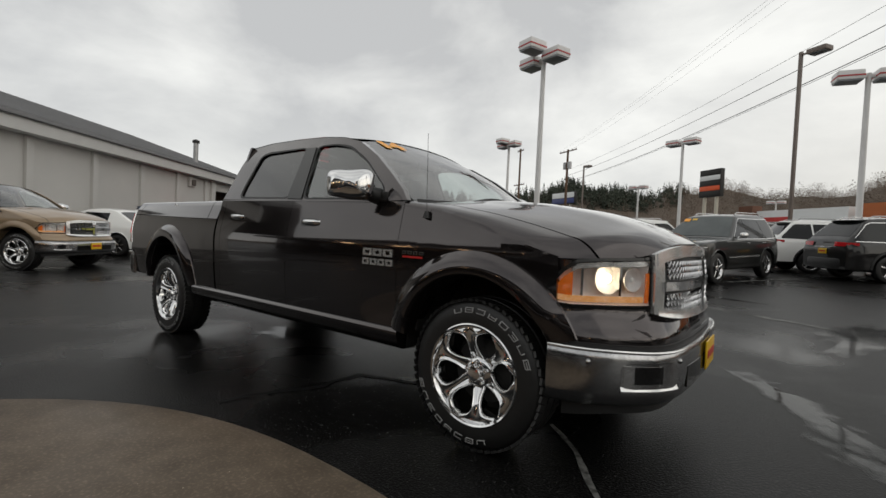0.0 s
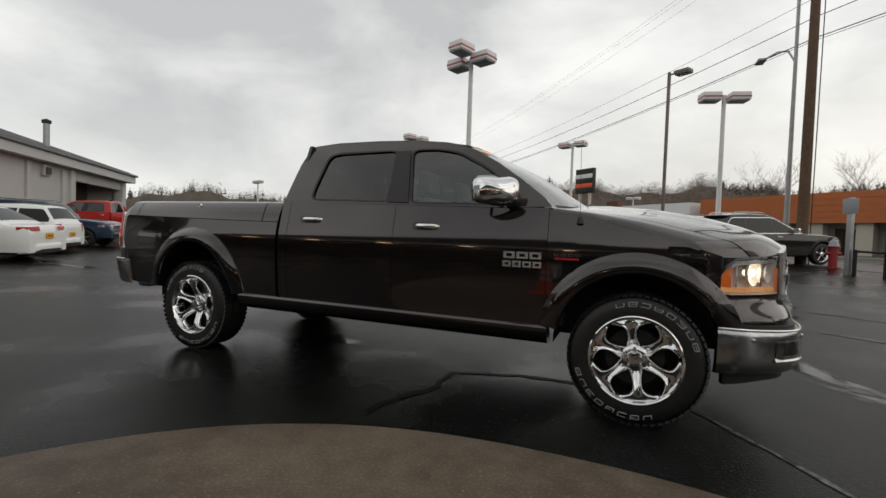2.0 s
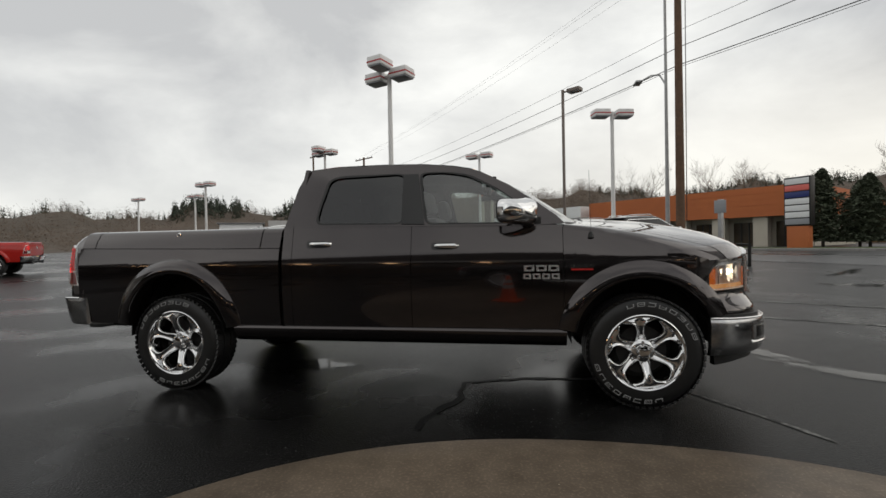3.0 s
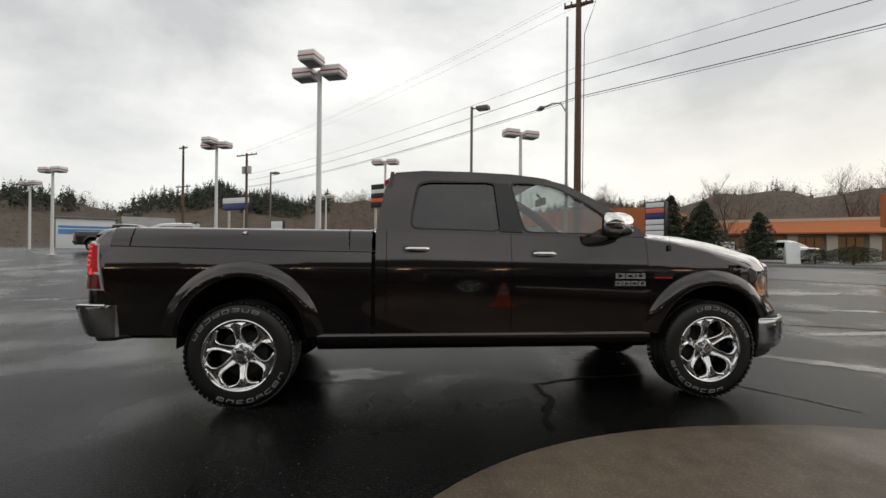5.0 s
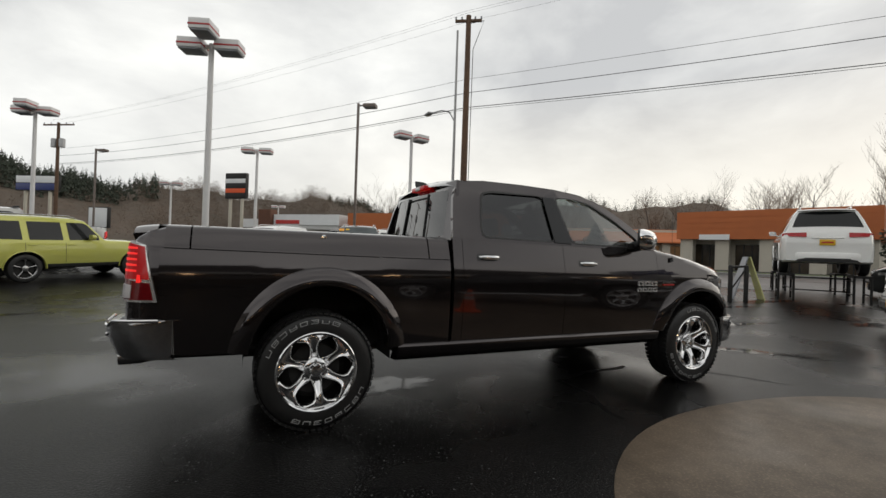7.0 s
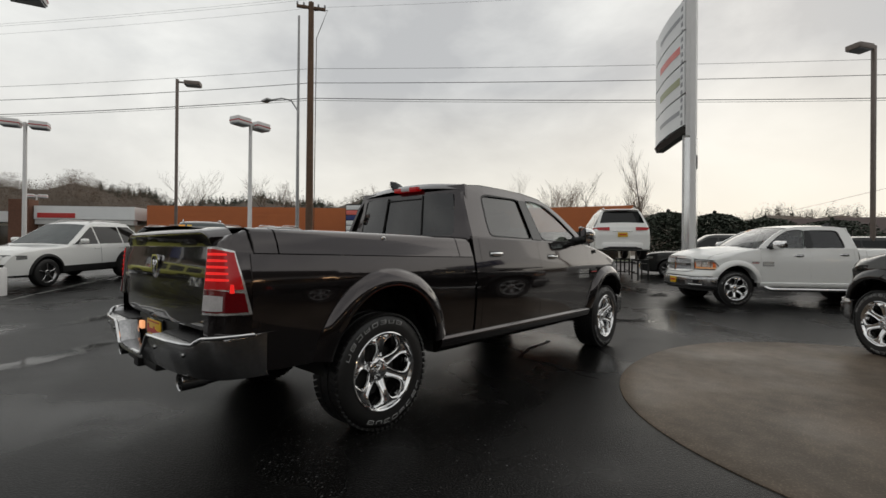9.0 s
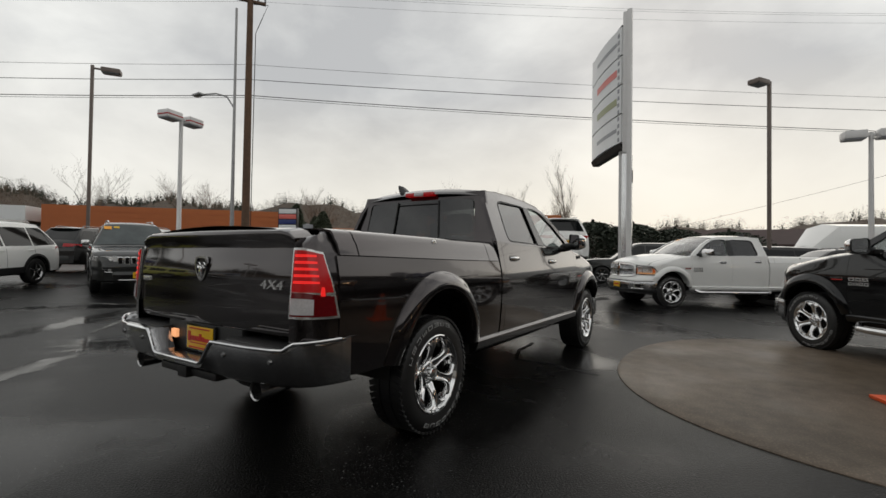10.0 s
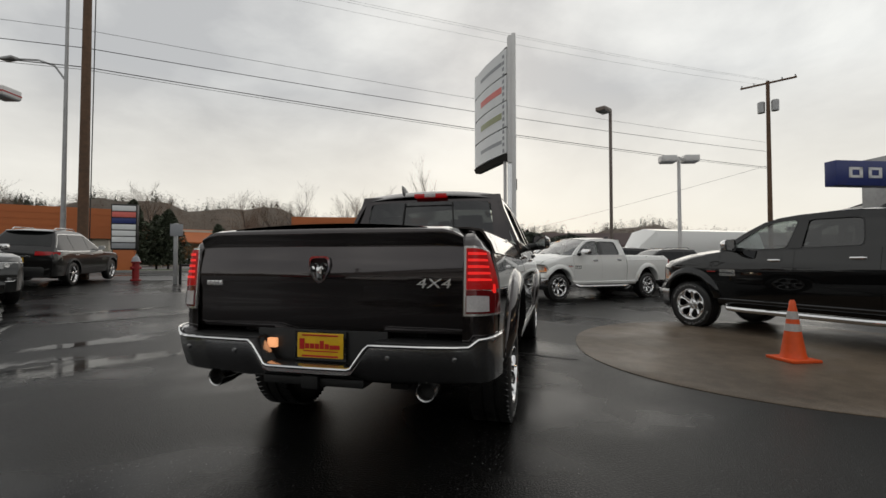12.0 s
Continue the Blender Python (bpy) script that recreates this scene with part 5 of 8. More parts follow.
    def shell_patch(nm, x_a, x_b, z_a, z_b, sd, mt, off=0.006, lab="", n=12, nz=5):
        """A panel on the side between two lines; each bound may be a function."""
        fz = [q if callable(q) else (lambda x, q=q: q) for q in (z_a, z_b)]
        bm = B()
        rows = []
        for i in range(n + 1):
            x = x_a + (x_b - x_a) * i / n
            lo, hi = fz[0](x), fz[1](x)
            rows.append([(x, sd * (side(x, lo + (hi - lo) * k / nz) + off), lo + (hi - lo) * k / nz) for k in range(nz + 1)])
        grid(bm, rows)
        return part(nm, bm, mt, T, lab)

    span = cx1 - cx0
    xa_, xb_ = cx0 + 0.16 * span, cx1 - 0.10
    cuts = [cx0 + 0.13, cx0 + pillars[0] * span, cx0 + pillars[1] * span, cx1 - 0.06]
    wt = lambda x: max(belt + 0.005, min(H - 0.135, top(x) - 0.085))
    wlow = lambda x: belt - 0.005 + 0.03 * max(0, (cx0 + 0.9 - x) / 0.9)
    for sd in (-1, 1):
        for k in range(3):
            a, b = cuts[k] + (post if k else post - 0.025), cuts[k + 1] - post
            if k == 0 and not quarter:
                continue
            shell_patch("side_window", a, b, wlow, lambda x: max(wlow(x) + 0.004, wt(x)), sd, GLASS_CAR)
        for xd in (cuts[1] - 0.03, cuts[2] - 0.03):
            shell_patch("door_seam", xd, xd + 0.010, base + 0.10, belt - 0.02, sd, PLASTIC, 0.0025, n=1, nz=8)
        if rim is CHROME:
            shell_patch("window_trim", cuts[0], cuts[3], lambda x: wlow(x) - 0.022, lambda x: wlow(x) - 0.004, sd, BRIGHT_TRIM, 0.007, n=14, nz=1)
            shell_patch("window_trim", cuts[0] + 0.01, cuts[3] - 0.05, lambda x: max(wlow(x), wt(x)) - 0.002, lambda x: max(wlow(x), wt(x)) + 0.017, sd, BRIGHT_TRIM, 0.008, n=24, nz=1)

    def slope_patch(nm, xa, xb, inset, mt, n=10):
        bm = B()
        rows = []
        for i in range(n + 1):
            x = xa + (xb - xa) * i / n
            b = top(x)
            yl = max(0.1, side(x, b - 0.045) - inset)
            rows.append([(x, yl * q, b + 0.008 + 0.022 * (1 - q * q)) for q in [-1 + 2 * k / 12 for k in range(13)]])
        grid(bm, rows)
        return part(nm, bm, mt, T)
    slope_patch("windscreen", rx1 + 0.03, cx1 - 0.01, 0.085, GLASS_CARW)
    back = max(cx0, x0 + 0.08)
    slope_patch("rear_window", back + 0.05 * (rx0 - back) / 0.3, rx0 - 0.03 * (rx0 - back) / 0.3, 0.10, GLASS_CAR)
    if category == "suv":
        bm = B()
        zs, yw = H - 0.045, side(rx0, H - 0.10) - 0.05
        rows = [[(rx0 + 0.06 - dx + 0.10 * abs(q) ** 3, yw * q, zs + dz + 0.015 * (1 - q * q)) for dx, dz in ((0.0, 0.012), (0.13, 0.006), (0.20, -0.012), (0.20, -0.028), (0.10, -0.030), (0.0, -0.04))] for q in [-1 + k / 6 for k in range(13)]]
        vs = grid(bm, rows, close=True)
        for r_ in (vs[0], vs[-1]):
            bm.faces.new(r_)
        bmesh.ops.recalc_face_normals(bm, faces=bm.faces[:])
        part("rear_spoiler", bm, body, T, "roof spoiler over the rear window")
        bm = B()
        box(bm, x0 - 0.016, x0 + 0.03, -0.33, 0.33, rear_z - 0.165, rear_z - 0.145, 0.006)
        part("tailgate_strip", bm, BRIGHT_TRIM if rim is CHROME else body, T)
        for sd in (-1, 1):
            bm = B()
            yf = hwid * 0.66
            box(bm, x1 - 0.10, x1 + 0.012, sd * yf - 0.085, sd * yf + 0.085, base + 0.20, base + 0.275, 0.025)
            fog = part("fog_recess", bm, PLASTIC_GLOSS, T)
            bm = B()
            lathe(bm, [(0.034, x1 - 0.01), (0.034, x1 + 0.016), (0.026, x1 + 0.022), (0.002, x1 + 0.02)], 14, "x", (0, sd * (yf - 0.03), base + 0.237))
            part("fog_lamp", bm, GLASS_LAMP, fog)
            bm = B()
            tube(bm, [(x1 + 0.016, sd * (yf - 0.09), base + 0.195), (x1 + 0.012, sd * (yf + 0.04), base + 0.197), (x1 - 0.02, sd * (yf + 0.10), base + 0.27)], 0.011, 6)
            part("fog_trim", bm, BRIGHT_TRIM if rim is CHROME else PLASTIC, fog)
        if rim is CHROME:
            bm = B()
            tube(bm, [(x1 + 0.06 - 0.12 * abs(q) ** 4, q * hwid * 0.58, base + 0.005 + 0.05 * max(0, abs(q) - 0.85) / 0.15) for q in [-1 + k / 8 for k in range(17)]], 0.014, 6)
            part("chin_trim", bm, BRIGHT_TRIM, T, "bright strip along the chin")
    zl = hood - 0.215
    for sd in (-1, 1):
        bm = B()
        rows = []
        for i in range(9):
            t = i / 8
            x = x1 - 0.035 - 0.36 * t ** 1.4
            yq = lerp([(0, 0.60), (0.35, 0.93), (0.6, 1.0), (1, 1.0)], t)
            hh = 0.062 * (1 - 0.35 * t)
            rows.append([(x + 0.02 * (1 - t) - 0.03 * (q + 1) / 2 * (1 - t), sd * (side(x, zl) * yq + 0.008), zl + q * hh) for q in (-1, -0.3, 0.4, 1)])
        grid(bm, rows)
        lamp = part("headlamp", bm, GLASS_LAMP, T, "clear headlamp")
        for yq, rr in ((0.74, 0.042), (0.88, 0.036)):
            bm = B()
            xl = x1 - 0.055 - 0.10 * max(0, yq - 0.74) / 0.14
            lathe(bm, [(rr, xl - 0.02), (rr, xl + 0.026), (rr * 0.8, xl + 0.03), (rr * 0.5, xl + 0.022), (0.002, xl + 0.018)], 16, "x", (0, sd * side(x1 - 0.1, zl) * yq, zl))
            part("lamp_projector", bm, BOWL, lamp, "bright round lamp unit")
        bm = B()
        tube(bm, [(q[-1][0] + 0.004, q[-1][1], q[-1][2]) for q in rows], 0.008, 5)
        part("lamp_brow", bm, BRIGHT_TRIM if rim is CHROME else PLASTIC_GLOSS, lamp)
        bm = B()
        rows = []
        zc, hh = (rear_z - 0.07, 0.06) if rear_lamp == "wide" else (rear_z - 0.16, 0.15)
        for t, yq, dx in ((0, 0.50 if rear_lamp == "wide" else 0.78, 0.0), (0.4, 0.86, 0.006), (0.7, 0.985, 0.06), (1.0, 1.0, 0.28 if rear_lamp == "wide" else 0.16)):
            x = x0 + dx
            rows.append([(x - 0.012 + (0.03 if rear_lamp == "wide" else 0.02) * (q + 1) / 2 * (1 - t), sd * (side(x + 0.01, zc) * yq + 0.008), zc + q * hh * (1 - 0.35 * t)) for q in (-1, 0, 1)])
        grid(bm, rows)
        part("tail_lamp", bm, RED_CAR, T, "red tail lamp")
        bm = B()
        xm, ym = cx1 - 0.36, side(cx1 - 0.36, belt)
        rows = [[(xm + dx, sd * (ym + 0.13 + 0.10 * k * math.copysign(abs(math.cos(q)) ** 0.6, math.cos(q))), belt + 0.085 + 0.07 * k * math.copysign(abs(math.sin(q)) ** 0.6, math.sin(q))) for q in [2 * math.pi * j / 14 for j in range(14)]] for dx, k in ((-0.04, 0.95), (0.0, 1.0), (0.06, 0.85), (0.10, 0.35))]
        vs = grid(bm, rows, close=True)
        for r_ in (vs[0], vs[-1]):
            bm.faces.new(r_)
        tube(bm, [(xm + 0.03, sd * (ym - 0.04), belt + 0.0), (xm + 0.02, sd * (ym + 0.10), belt + 0.05)], 0.025, 6)
        part("mirror", bm, BRIGHT_TRIM if rim is CHROME else body, T)
        for xd in (cuts[1] + 0.12, cuts[2] + 0.12):
            bm = B()
            yd = side(xd, belt - 0.13)
            box(bm, xd - 0.09, xd + 0.09, sd * yd - 0.022, sd * yd + 0.022, belt - 0.145, belt - 0.115, 0.008)
            part("door_handle", bm, BRIGHT_TRIM if rim is CHROME else body, T)
        shell_patch("sill_cladding", ra + 0.01, wb - ra - 0.01, base - 0.004, base + (0.16 if cladding else 0.07), sd, PLASTIC, 0.006, n=8, nz=3)
        if category == "suv" and not cladding:
            shell_patch("door_moulding", ra + 0.12, wb - ra - 0.06, base + 0.26, base + 0.30, sd, BRIGHT_TRIM if rim is CHROME else body, 0.012, n=8, nz=1)
        for c in (0, wb):
            plain_wheel(T, c, sd * (hwid - 0.125), sd, r, rim or SATIN, 5 if slots else 7)
            bm = B()
            rows = []
            for k in range(25):
                a = radians(-12 + 204 * k / 24)
                rows.append([(c + rr * math.cos(a), sd * yy, r + rr * math.sin(a)) for rr, yy in ((ra - 0.004, hwid * 0.93), (ra - 0.004, hwid - 0.42))])
            vs = grid(bm, rows)
            bm.faces.new([q[1] for q in vs])
            part("wheel_liner", bm, UNDER, T)
            bm = B()
            rows = []
            wdt = 0.06 if cladding else 0.022
            for k in range(25):
                a = radians(-2 + 184 * k / 24)
                rows.append([(c + rr * math.cos(a), sd * (side(c + rr * math.cos(a), r + rr * math.sin(a)) + yy), r + rr * math.sin(a)) for rr, yy in ((ra + wdt, -0.002), (ra + wdt * 0.9, 0.014), (ra, 0.018), (ra - 0.008, -0.05))])
            grid(bm, rows)
            part("arch_trim", bm, PLASTIC if cladding else body, T)
        if rails:
            bm = B()
            yr = side((rx0 + rx1) / 2, H - 0.05) - 0.09
            tube(bm, [(rx0 + 0.15, sd * yr, H - 0.01), (rx0 + 0.25, sd * yr, H + 0.045), (rx1 - 0.35, sd * yr, H + 0.04), (rx1 - 0.2, sd * yr, H - 0.02)], 0.016, 8)
            part("roof_rail", bm, BRIGHT_TRIM if rim is CHROME else SATIN, T)
    low = PLASTIC if cladding else body
    for nm, xa, sg, yy, hi in (("rear_bumper", x0, -1, 0.93, 0.26 if cladding else 0.22), ("front_bumper", x1, 1, 0.80, 0.20)):
        bm = B()
        rows = []
        for k in range(17):
            q = -1 + 2 * k / 16
            dx = sg * (0.05 - 0.26 * abs(q) ** 5)
            rows.append([(xa + dx - sg * e, q * hwid * yy * 1.02, z) for e, z in ((0.10, base - 0.05), (0.015, base - 0.02), (0.0, base + 0.06), (0.0, base + hi - 0.03), (0.02, base + hi), (0.12, base + hi + 0.01))])
        grid(bm, rows)
        bmesh.ops.recalc_face_normals(bm, faces=bm.faces[:])
        part(nm, bm, low if nm == "rear_bumper" or cladding else body, T)
    bm = B()
    rows = []
    for k in range(13):
        q = -1 + 2 * k / 12
        rows.append([(x1 + 0.056 - 0.22 * abs(q * 0.62) ** 4, q * hwid * 0.56, z) for z in (base + 0.03, base + 0.13)])
    grid(bm, rows)
    part("lower_grille", bm, PLASTIC_GLOSS, T)
    bm = B()
    grid(bm, [[(x0 - 0.054 + 0.26 * abs(q) ** 5, q * hwid * 0.90, z) for z in (base - 0.02, base + 0.075)] for q in [-1 + 2 * k / 12 for k in range(13)]])
    part("rear_valance", bm, PLASTIC, T)
    bm = B()
    box(bm, x0 + 0.2, x1 - 0.2, -hwid * 0.85, hwid * 0.85, base - 0.06, base + 0.16, 0.03)
    part("underbody", bm, UNDER, T)
    if slots:
        for k in range(slots):
            bm = B()
            y = (k - (slots - 1) / 2) * 0.136
            zg = zl - 0.03
            lean = 0.006 - 0.022 * (abs(k - (slots - 1) / 2) / 3) ** 2
            box(bm, x1 - 0.14 + lean, x1 + 0.004 + lean, y - 0.060, y + 0.060, zg - 0.100, zg + 0.085, 0.022)
            sl = part("grille_frame", bm, BRIGHT_TRIM if dark_grille is False else body, T)
            bm = B()
            box(bm, x1 - 0.08 + lean, x1 + 0.010 + lean, y - 0.044, y + 0.044, zg - 0.084, zg + 0.069, 0.014)
            part("grille_slot", bm, PLASTIC_GLOSS, sl)
    if plate:
        for xx, zz in ((x0 - 0.022, rear_z - 0.27 if rear_lamp == "wide" else base + 0.35), (x1 + 0.062, base + 0.12)):
            bm = B()
            box(bm, xx - 0.006, xx + 0.006, -0.16, 0.16, zz - 0.075, zz + 0.075, 0.003)
            pl_ = part("dealer_plate", bm, PLATE_Y, T, "yellow dealer plate")
            bm = B()
            box(bm, xx - 0.008, xx + 0.008, -0.12, 0.12, zz - 0.02, zz + 0.02)
            part("print_band", bm, PLATE_RED, pl_)
    if digits:
        for k, (dy, w_, mt) in enumerate(((-0.56, 0.17, ORANGE_PRINT), (-0.36, 0.13, PLATE_Y))):
            bm = B()
            grid(bm, [[(rx1 + 0.10 + dx, dy + e, top(rx1 + 0.10 + dx) + 0.03) for e in (-w_ / 2, w_ / 2)] for dx in (0.0, 0.06, 0.12 - 0.05 * k)])
            part("year_digits", bm, mt, T, "orange window digits", smooth=False)
    return T


def at(x, y, heading, z=0.0):
    """A place on the lot, tilted with it."""
    gx, gy = (lot_z(x + 1, y) - lot_z(x - 1, y)) / 2, (lot_z(x, y + 1) - lot_z(x, y - 1)) / 2
    up = Vector((-gx, -gy, 1)).normalized()
    tilt = Vector((0, 0, 1)).rotation_difference(up).to_matrix().to_4x4()
    return Matrix.Translation((x, y, z + lot_z(x, y))) @ tilt @ Matrix.Rotation(radians(heading), 4, "Z")


SUV = dict(L=4.82, W=1.96, H=1.78, wb=2.915, fo=0.90, hood=1.08, belt=1.12, r=0.385, base=0.36, cab=(-0.93, 2.10, -0.62, 1.28), rails=True, rim=CHROME)
CHER = dict(L=4.62, W=1.88, H=1.68, wb=2.70, fo=0.92, hood=0.98, belt=1.06, r=0.355, base=0.34, cab=(-0.92, 2.02, -0.42, 1.12), rails=True, cladding=True)
PATR = dict(L=4.41, W=1.80, H=1.70, wb=2.635, fo=0.86, hood=1.06, belt=1.10, r=0.365, base=0.40, cab=(-0.90, 1.80, -0.78, 1.42), rails=True, cladding=False, post=0.07)
SEDAN = dict(L=4.95, W=1.86, H=1.47, wb=2.93, fo=0.9, hood=0.90, belt=0.95, r=0.335, base=0.25, cab=(-0.55, 2.10, 0.20, 1.25), slots=0, quarter=False)
HATCH = dict(L=4.6, W=1.80, H=1.54, wb=2.65, fo=0.9, hood=0.93, belt=0.99, r=0.33, base=0.26, cab=(-0.92, 2.02, -0.60, 1.0), slots=0)
VAN = dict(L=5.15, W=1.98, H=1.75, wb=3.05, fo=0.95, hood=1.00, belt=1.05, r=0.345, base=0.27, cab=(-1.08, 2.6, -0.95, 1.7), slots=0)

STAND_X, STAND_Y, STAND_Z, STAND_H = 14.3, 2.95, lot_z(14.3, 2.95), 0.76

# trucks of the same make as the first one
for nm, lab, body, x, y, head in (
    ("pickup_truck", "white crew-cab pickup with chrome wheels on wet asphalt", PAINT_WHITE, 11.0, -0.76, 131.0),
    ("pickup_truck", "black crew-cab pickup parked at the concrete pad beside a cone", PAINT_BLACK, 6.15, -4.42, 37.0),
    ("pickup_truck", "tan pickup parked in front of the long grey building", PAINT_TAN, -8.6, -0.05, 36.0),
    ("pickup_truck", "red pickup parked at the far side of the lot", PAINT_RED, -21.7, 8.8, 217.0),
    ("pickup_truck", "silver-white pickup parked at the far side of the lot", PAINT_SILVER, -9.7, 14.5, 205.0),
    ("pickup_truck", "dark grey pickup far off on the lot", PAINT_GREY, -16.0, 30.0, 10.0),
):
    # x, y: the middle of the front axle
    h = radians(head)
    tr = copy_thing(hero, at(x - WB * math.cos(h), y - WB * math.sin(h), head))
    tagged(tr, lab)
    recolour(tr, body)
    for o in [q for q in tr.children if q.name.startswith("mirror_arm")]:
        for c in list(o.children) + [o]:
            bpy.data.objects.remove(c)
    for sgn in (-1, 1):
        door_mirror(tr, sgn, 8)
        if body in (PAINT_WHITE, PAINT_BLACK):
            bm = B()
            tube(bm, [(0.95, sgn * 0.93, 0.46), (1.02, sgn * 1.02, 0.405), (1.2, sgn * 1.04, 0.40), (2.9, sgn * 1.04, 0.40), (3.05, sgn * 1.02, 0.405), (3.12, sgn * 0.93, 0.46)], 0.042, 10)
            part("side_step", bm, CHROME, tr, "chrome side step bar")


def front_at(x, y, head, wb):
    h = radians(head)
    return at(x - wb * math.cos(h), y - wb * math.sin(h), head)


car("suv", "dark grey metallic SUV facing the lot, with orange windscreen digits", "suv", PAINT_GREY, front_at(2.88, 10.3, 252, 2.915), digits=True, **SUV)
car("suv", "white SUV raised on a black steel display stand", "suv", PAINT_WHITE, pose(STAND_X, STAND_Y, STAND_Z + STAND_H, 0, 0, 32), **SUV)
car("suv", "white compact SUV with black wheel-arch cladding", "suv", PAINT_WHITE, at(1.15, 14.2, 220), **CHER)
car("suv", "white compact SUV seen from behind, black cladding", "suv", PAINT_WHITE, at(5.4, 16.2, 22), **CHER)
car("suv", "dark compact SUV with a yellow dealer plate", "suv", PAINT_DARK, at(6.8, 13.85, 30), rim=CHROME, **CHER)
car("suv", "black compact SUV in the row behind a white one", "suv", PAINT_DARK, at(4.2, 18.6, 33), **CHER)
car("suv", "lime green boxy SUV on wet asphalt", "suv", PAINT_GREEN, at(-5.98, 11.29, 40), rear_lamp="tall", **PATR)
car("sedan", "white saloon parked before the grey building", "car", PAINT_WHITE, at(-12.1, 2.8, 216), **SEDAN)
car("hatchback", "silver-white hatchback parked beside a white saloon", "car", PAINT_WHITE, at(-14.3, 4.6, 217), rear_lamp="tall", **HATCH)
car("suv", "dark blue SUV parked at the far side of the lot", "suv", PAINT_BLUE, front_at(-16.05, 7.4, 37, 2.635), **PATR)
car("minivan", "dark minivan parked behind the white pickup", "van", PAINT_GREY, at(18.8, -0.6, 110), **VAN)
car("minivan", "dark van at the edge of the lot", "van", PAINT_DARK, at(20.5, -4.6, 110), **VAN)
car("sedan", "white saloon parked before the shops across the road", "car", PAINT_WHITE, at(27.0, 22.5, 120, 0.1), **SEDAN)
car("suv", "dark SUV parked beyond the white pickup", "suv", PAINT_DARK, at(17.4, -6.2, 110), **CHER)


# ---- setting ----
def wet_ground(name, dry, rough_dry, rough_wet, cover, scale=0.35, fine=140.0, tint=1.7, bump=0.5, spec=0.16, fleck=0.70):
    """Wet paving: fine aggregate, smoother dark patches where water stands."""
    m = bpy.data.materials.new(name)
    m.use_nodes = True
    nt = m.node_tree
    b = nt.nodes["Principled BSDF"]
    co = nt.nodes.new("ShaderNodeTexCoord")
    grit, big, pud, mid = (nt.nodes.new("ShaderNodeTexNoise") for _ in range(4))
    for n, s, d in ((grit, fine, 3.0), (big, 0.55, 4.0), (pud, scale, 4.0), (mid, 7.0, 5.0)):
        n.inputs["Scale"].default_value, n.inputs["Detail"].default_value = s, d
        nt.links.new(co.outputs["Object"], n.inputs["Vector"])
    r1 = nt.nodes.new("ShaderNodeMapRange")
    r1.inputs["From Min"].default_value, r1.inputs["From Max"].default_value = 0.48, 0.72
    nt.links.new(grit.outputs["Fac"], r1.inputs["Value"])
    r1.interpolation_type = "SMOOTHSTEP"
    c1 = nt.nodes.new("ShaderNodeMix")
    c1.data_type = "RGBA"
    c1.inputs["A"].default_value, c1.inputs["B"].default_value = (*dry, 1), (*[q * tint for q in dry], 1)
    nt.links.new(r1.outputs[0], c1.inputs["Factor"])
    r2 = nt.nodes.new("ShaderNodeMapRange")
    r2.inputs["From Min"].default_value, r2.inputs["From Max"].default_value = 0.35, 0.7
    r2.inputs["To Min"].default_value, r2.inputs["To Max"].default_value = 0.62, 1.4
    add = nt.nodes.new("ShaderNodeMath")
    add.operation = "MULTIPLY_ADD"
    add.inputs[1].default_value = 0.4
    nt.links.new(mid.outputs["Fac"], add.inputs[0])
    nt.links.new(big.outputs["Fac"], add.inputs[2])
    sub = nt.nodes.new("ShaderNodeMath")
    sub.operation = "SUBTRACT"
    sub.inputs[1].default_value = 0.2
    nt.links.new(add.outputs[0], sub.inputs[0])
    nt.links.new(sub.outputs[0], r2.inputs["Value"])
    hs = nt.nodes.new("ShaderNodeHueSaturation")
    nt.links.new(c1.outputs["Result"], hs.inputs["Color"])
    nt.links.new(r2.outputs[0], hs.inputs["Value"])
    fl, fr_ = nt.nodes.new("ShaderNodeTexNoise"), nt.nodes.new("ShaderNodeMapRange")
    fl.inputs["Scale"].default_value, fl.inputs["Detail"].default_value = 52.0, 2.0
    fr_.inputs["From Min"].default_value, fr_.inputs["From Max"].default_value = fleck, fleck + 0.05
    nt.links.new(co.outputs["Object"], fl.inputs["Vector"])
    nt.links.new(fl.outputs["Fac"], fr_.inputs["Value"])
    c2 = nt.nodes.new("ShaderNodeMix")
    c2.data_type = "RGBA"
    c2.inputs["B"].default_value = (*[min(0.5, q * 4 + 0.08) for q in dry], 1)
    nt.links.new(fr_.outputs[0], c2.inputs["Factor"])
    nt.links.new(hs.outputs["Color"], c2.inputs["A"])
    nt.links.new(c2.outputs["Result"], b.inputs["Base Color"])
    wet = nt.nodes.new("ShaderNodeMapRange")
    wet.inputs["From Min"].default_value, wet.inputs["From Max"].default_value = cover, cover + 0.16
    nt.links.new(pud.outputs["Fac"], wet.inputs["Value"])
    rr = nt.nodes.new("ShaderNodeMapRange")
    rr.inputs["To Min"].default_value, rr.inputs["To Max"].default_value = rough_dry, rough_wet
    nt.links.new(wet.outputs[0], rr.inputs["Value"])
    nt.links.new(rr.outputs[0], b.inputs["Roughness"])
    b.inputs["Specular IOR Level"].default_value = spec
    bp = nt.nodes.new("ShaderNodeBump")
    bp.inputs["Distance"].default_value = 0.004
    bs = nt.nodes.new("ShaderNodeMapRange")
    bs.inputs["To Min"].default_value, bs.inputs["To Max"].default_value = bump, 0.02
    nt.links.new(wet.outputs[0], bs.inputs["Value"])
    nt.links.new(bs.outputs[0], bp.inputs["Strength"])
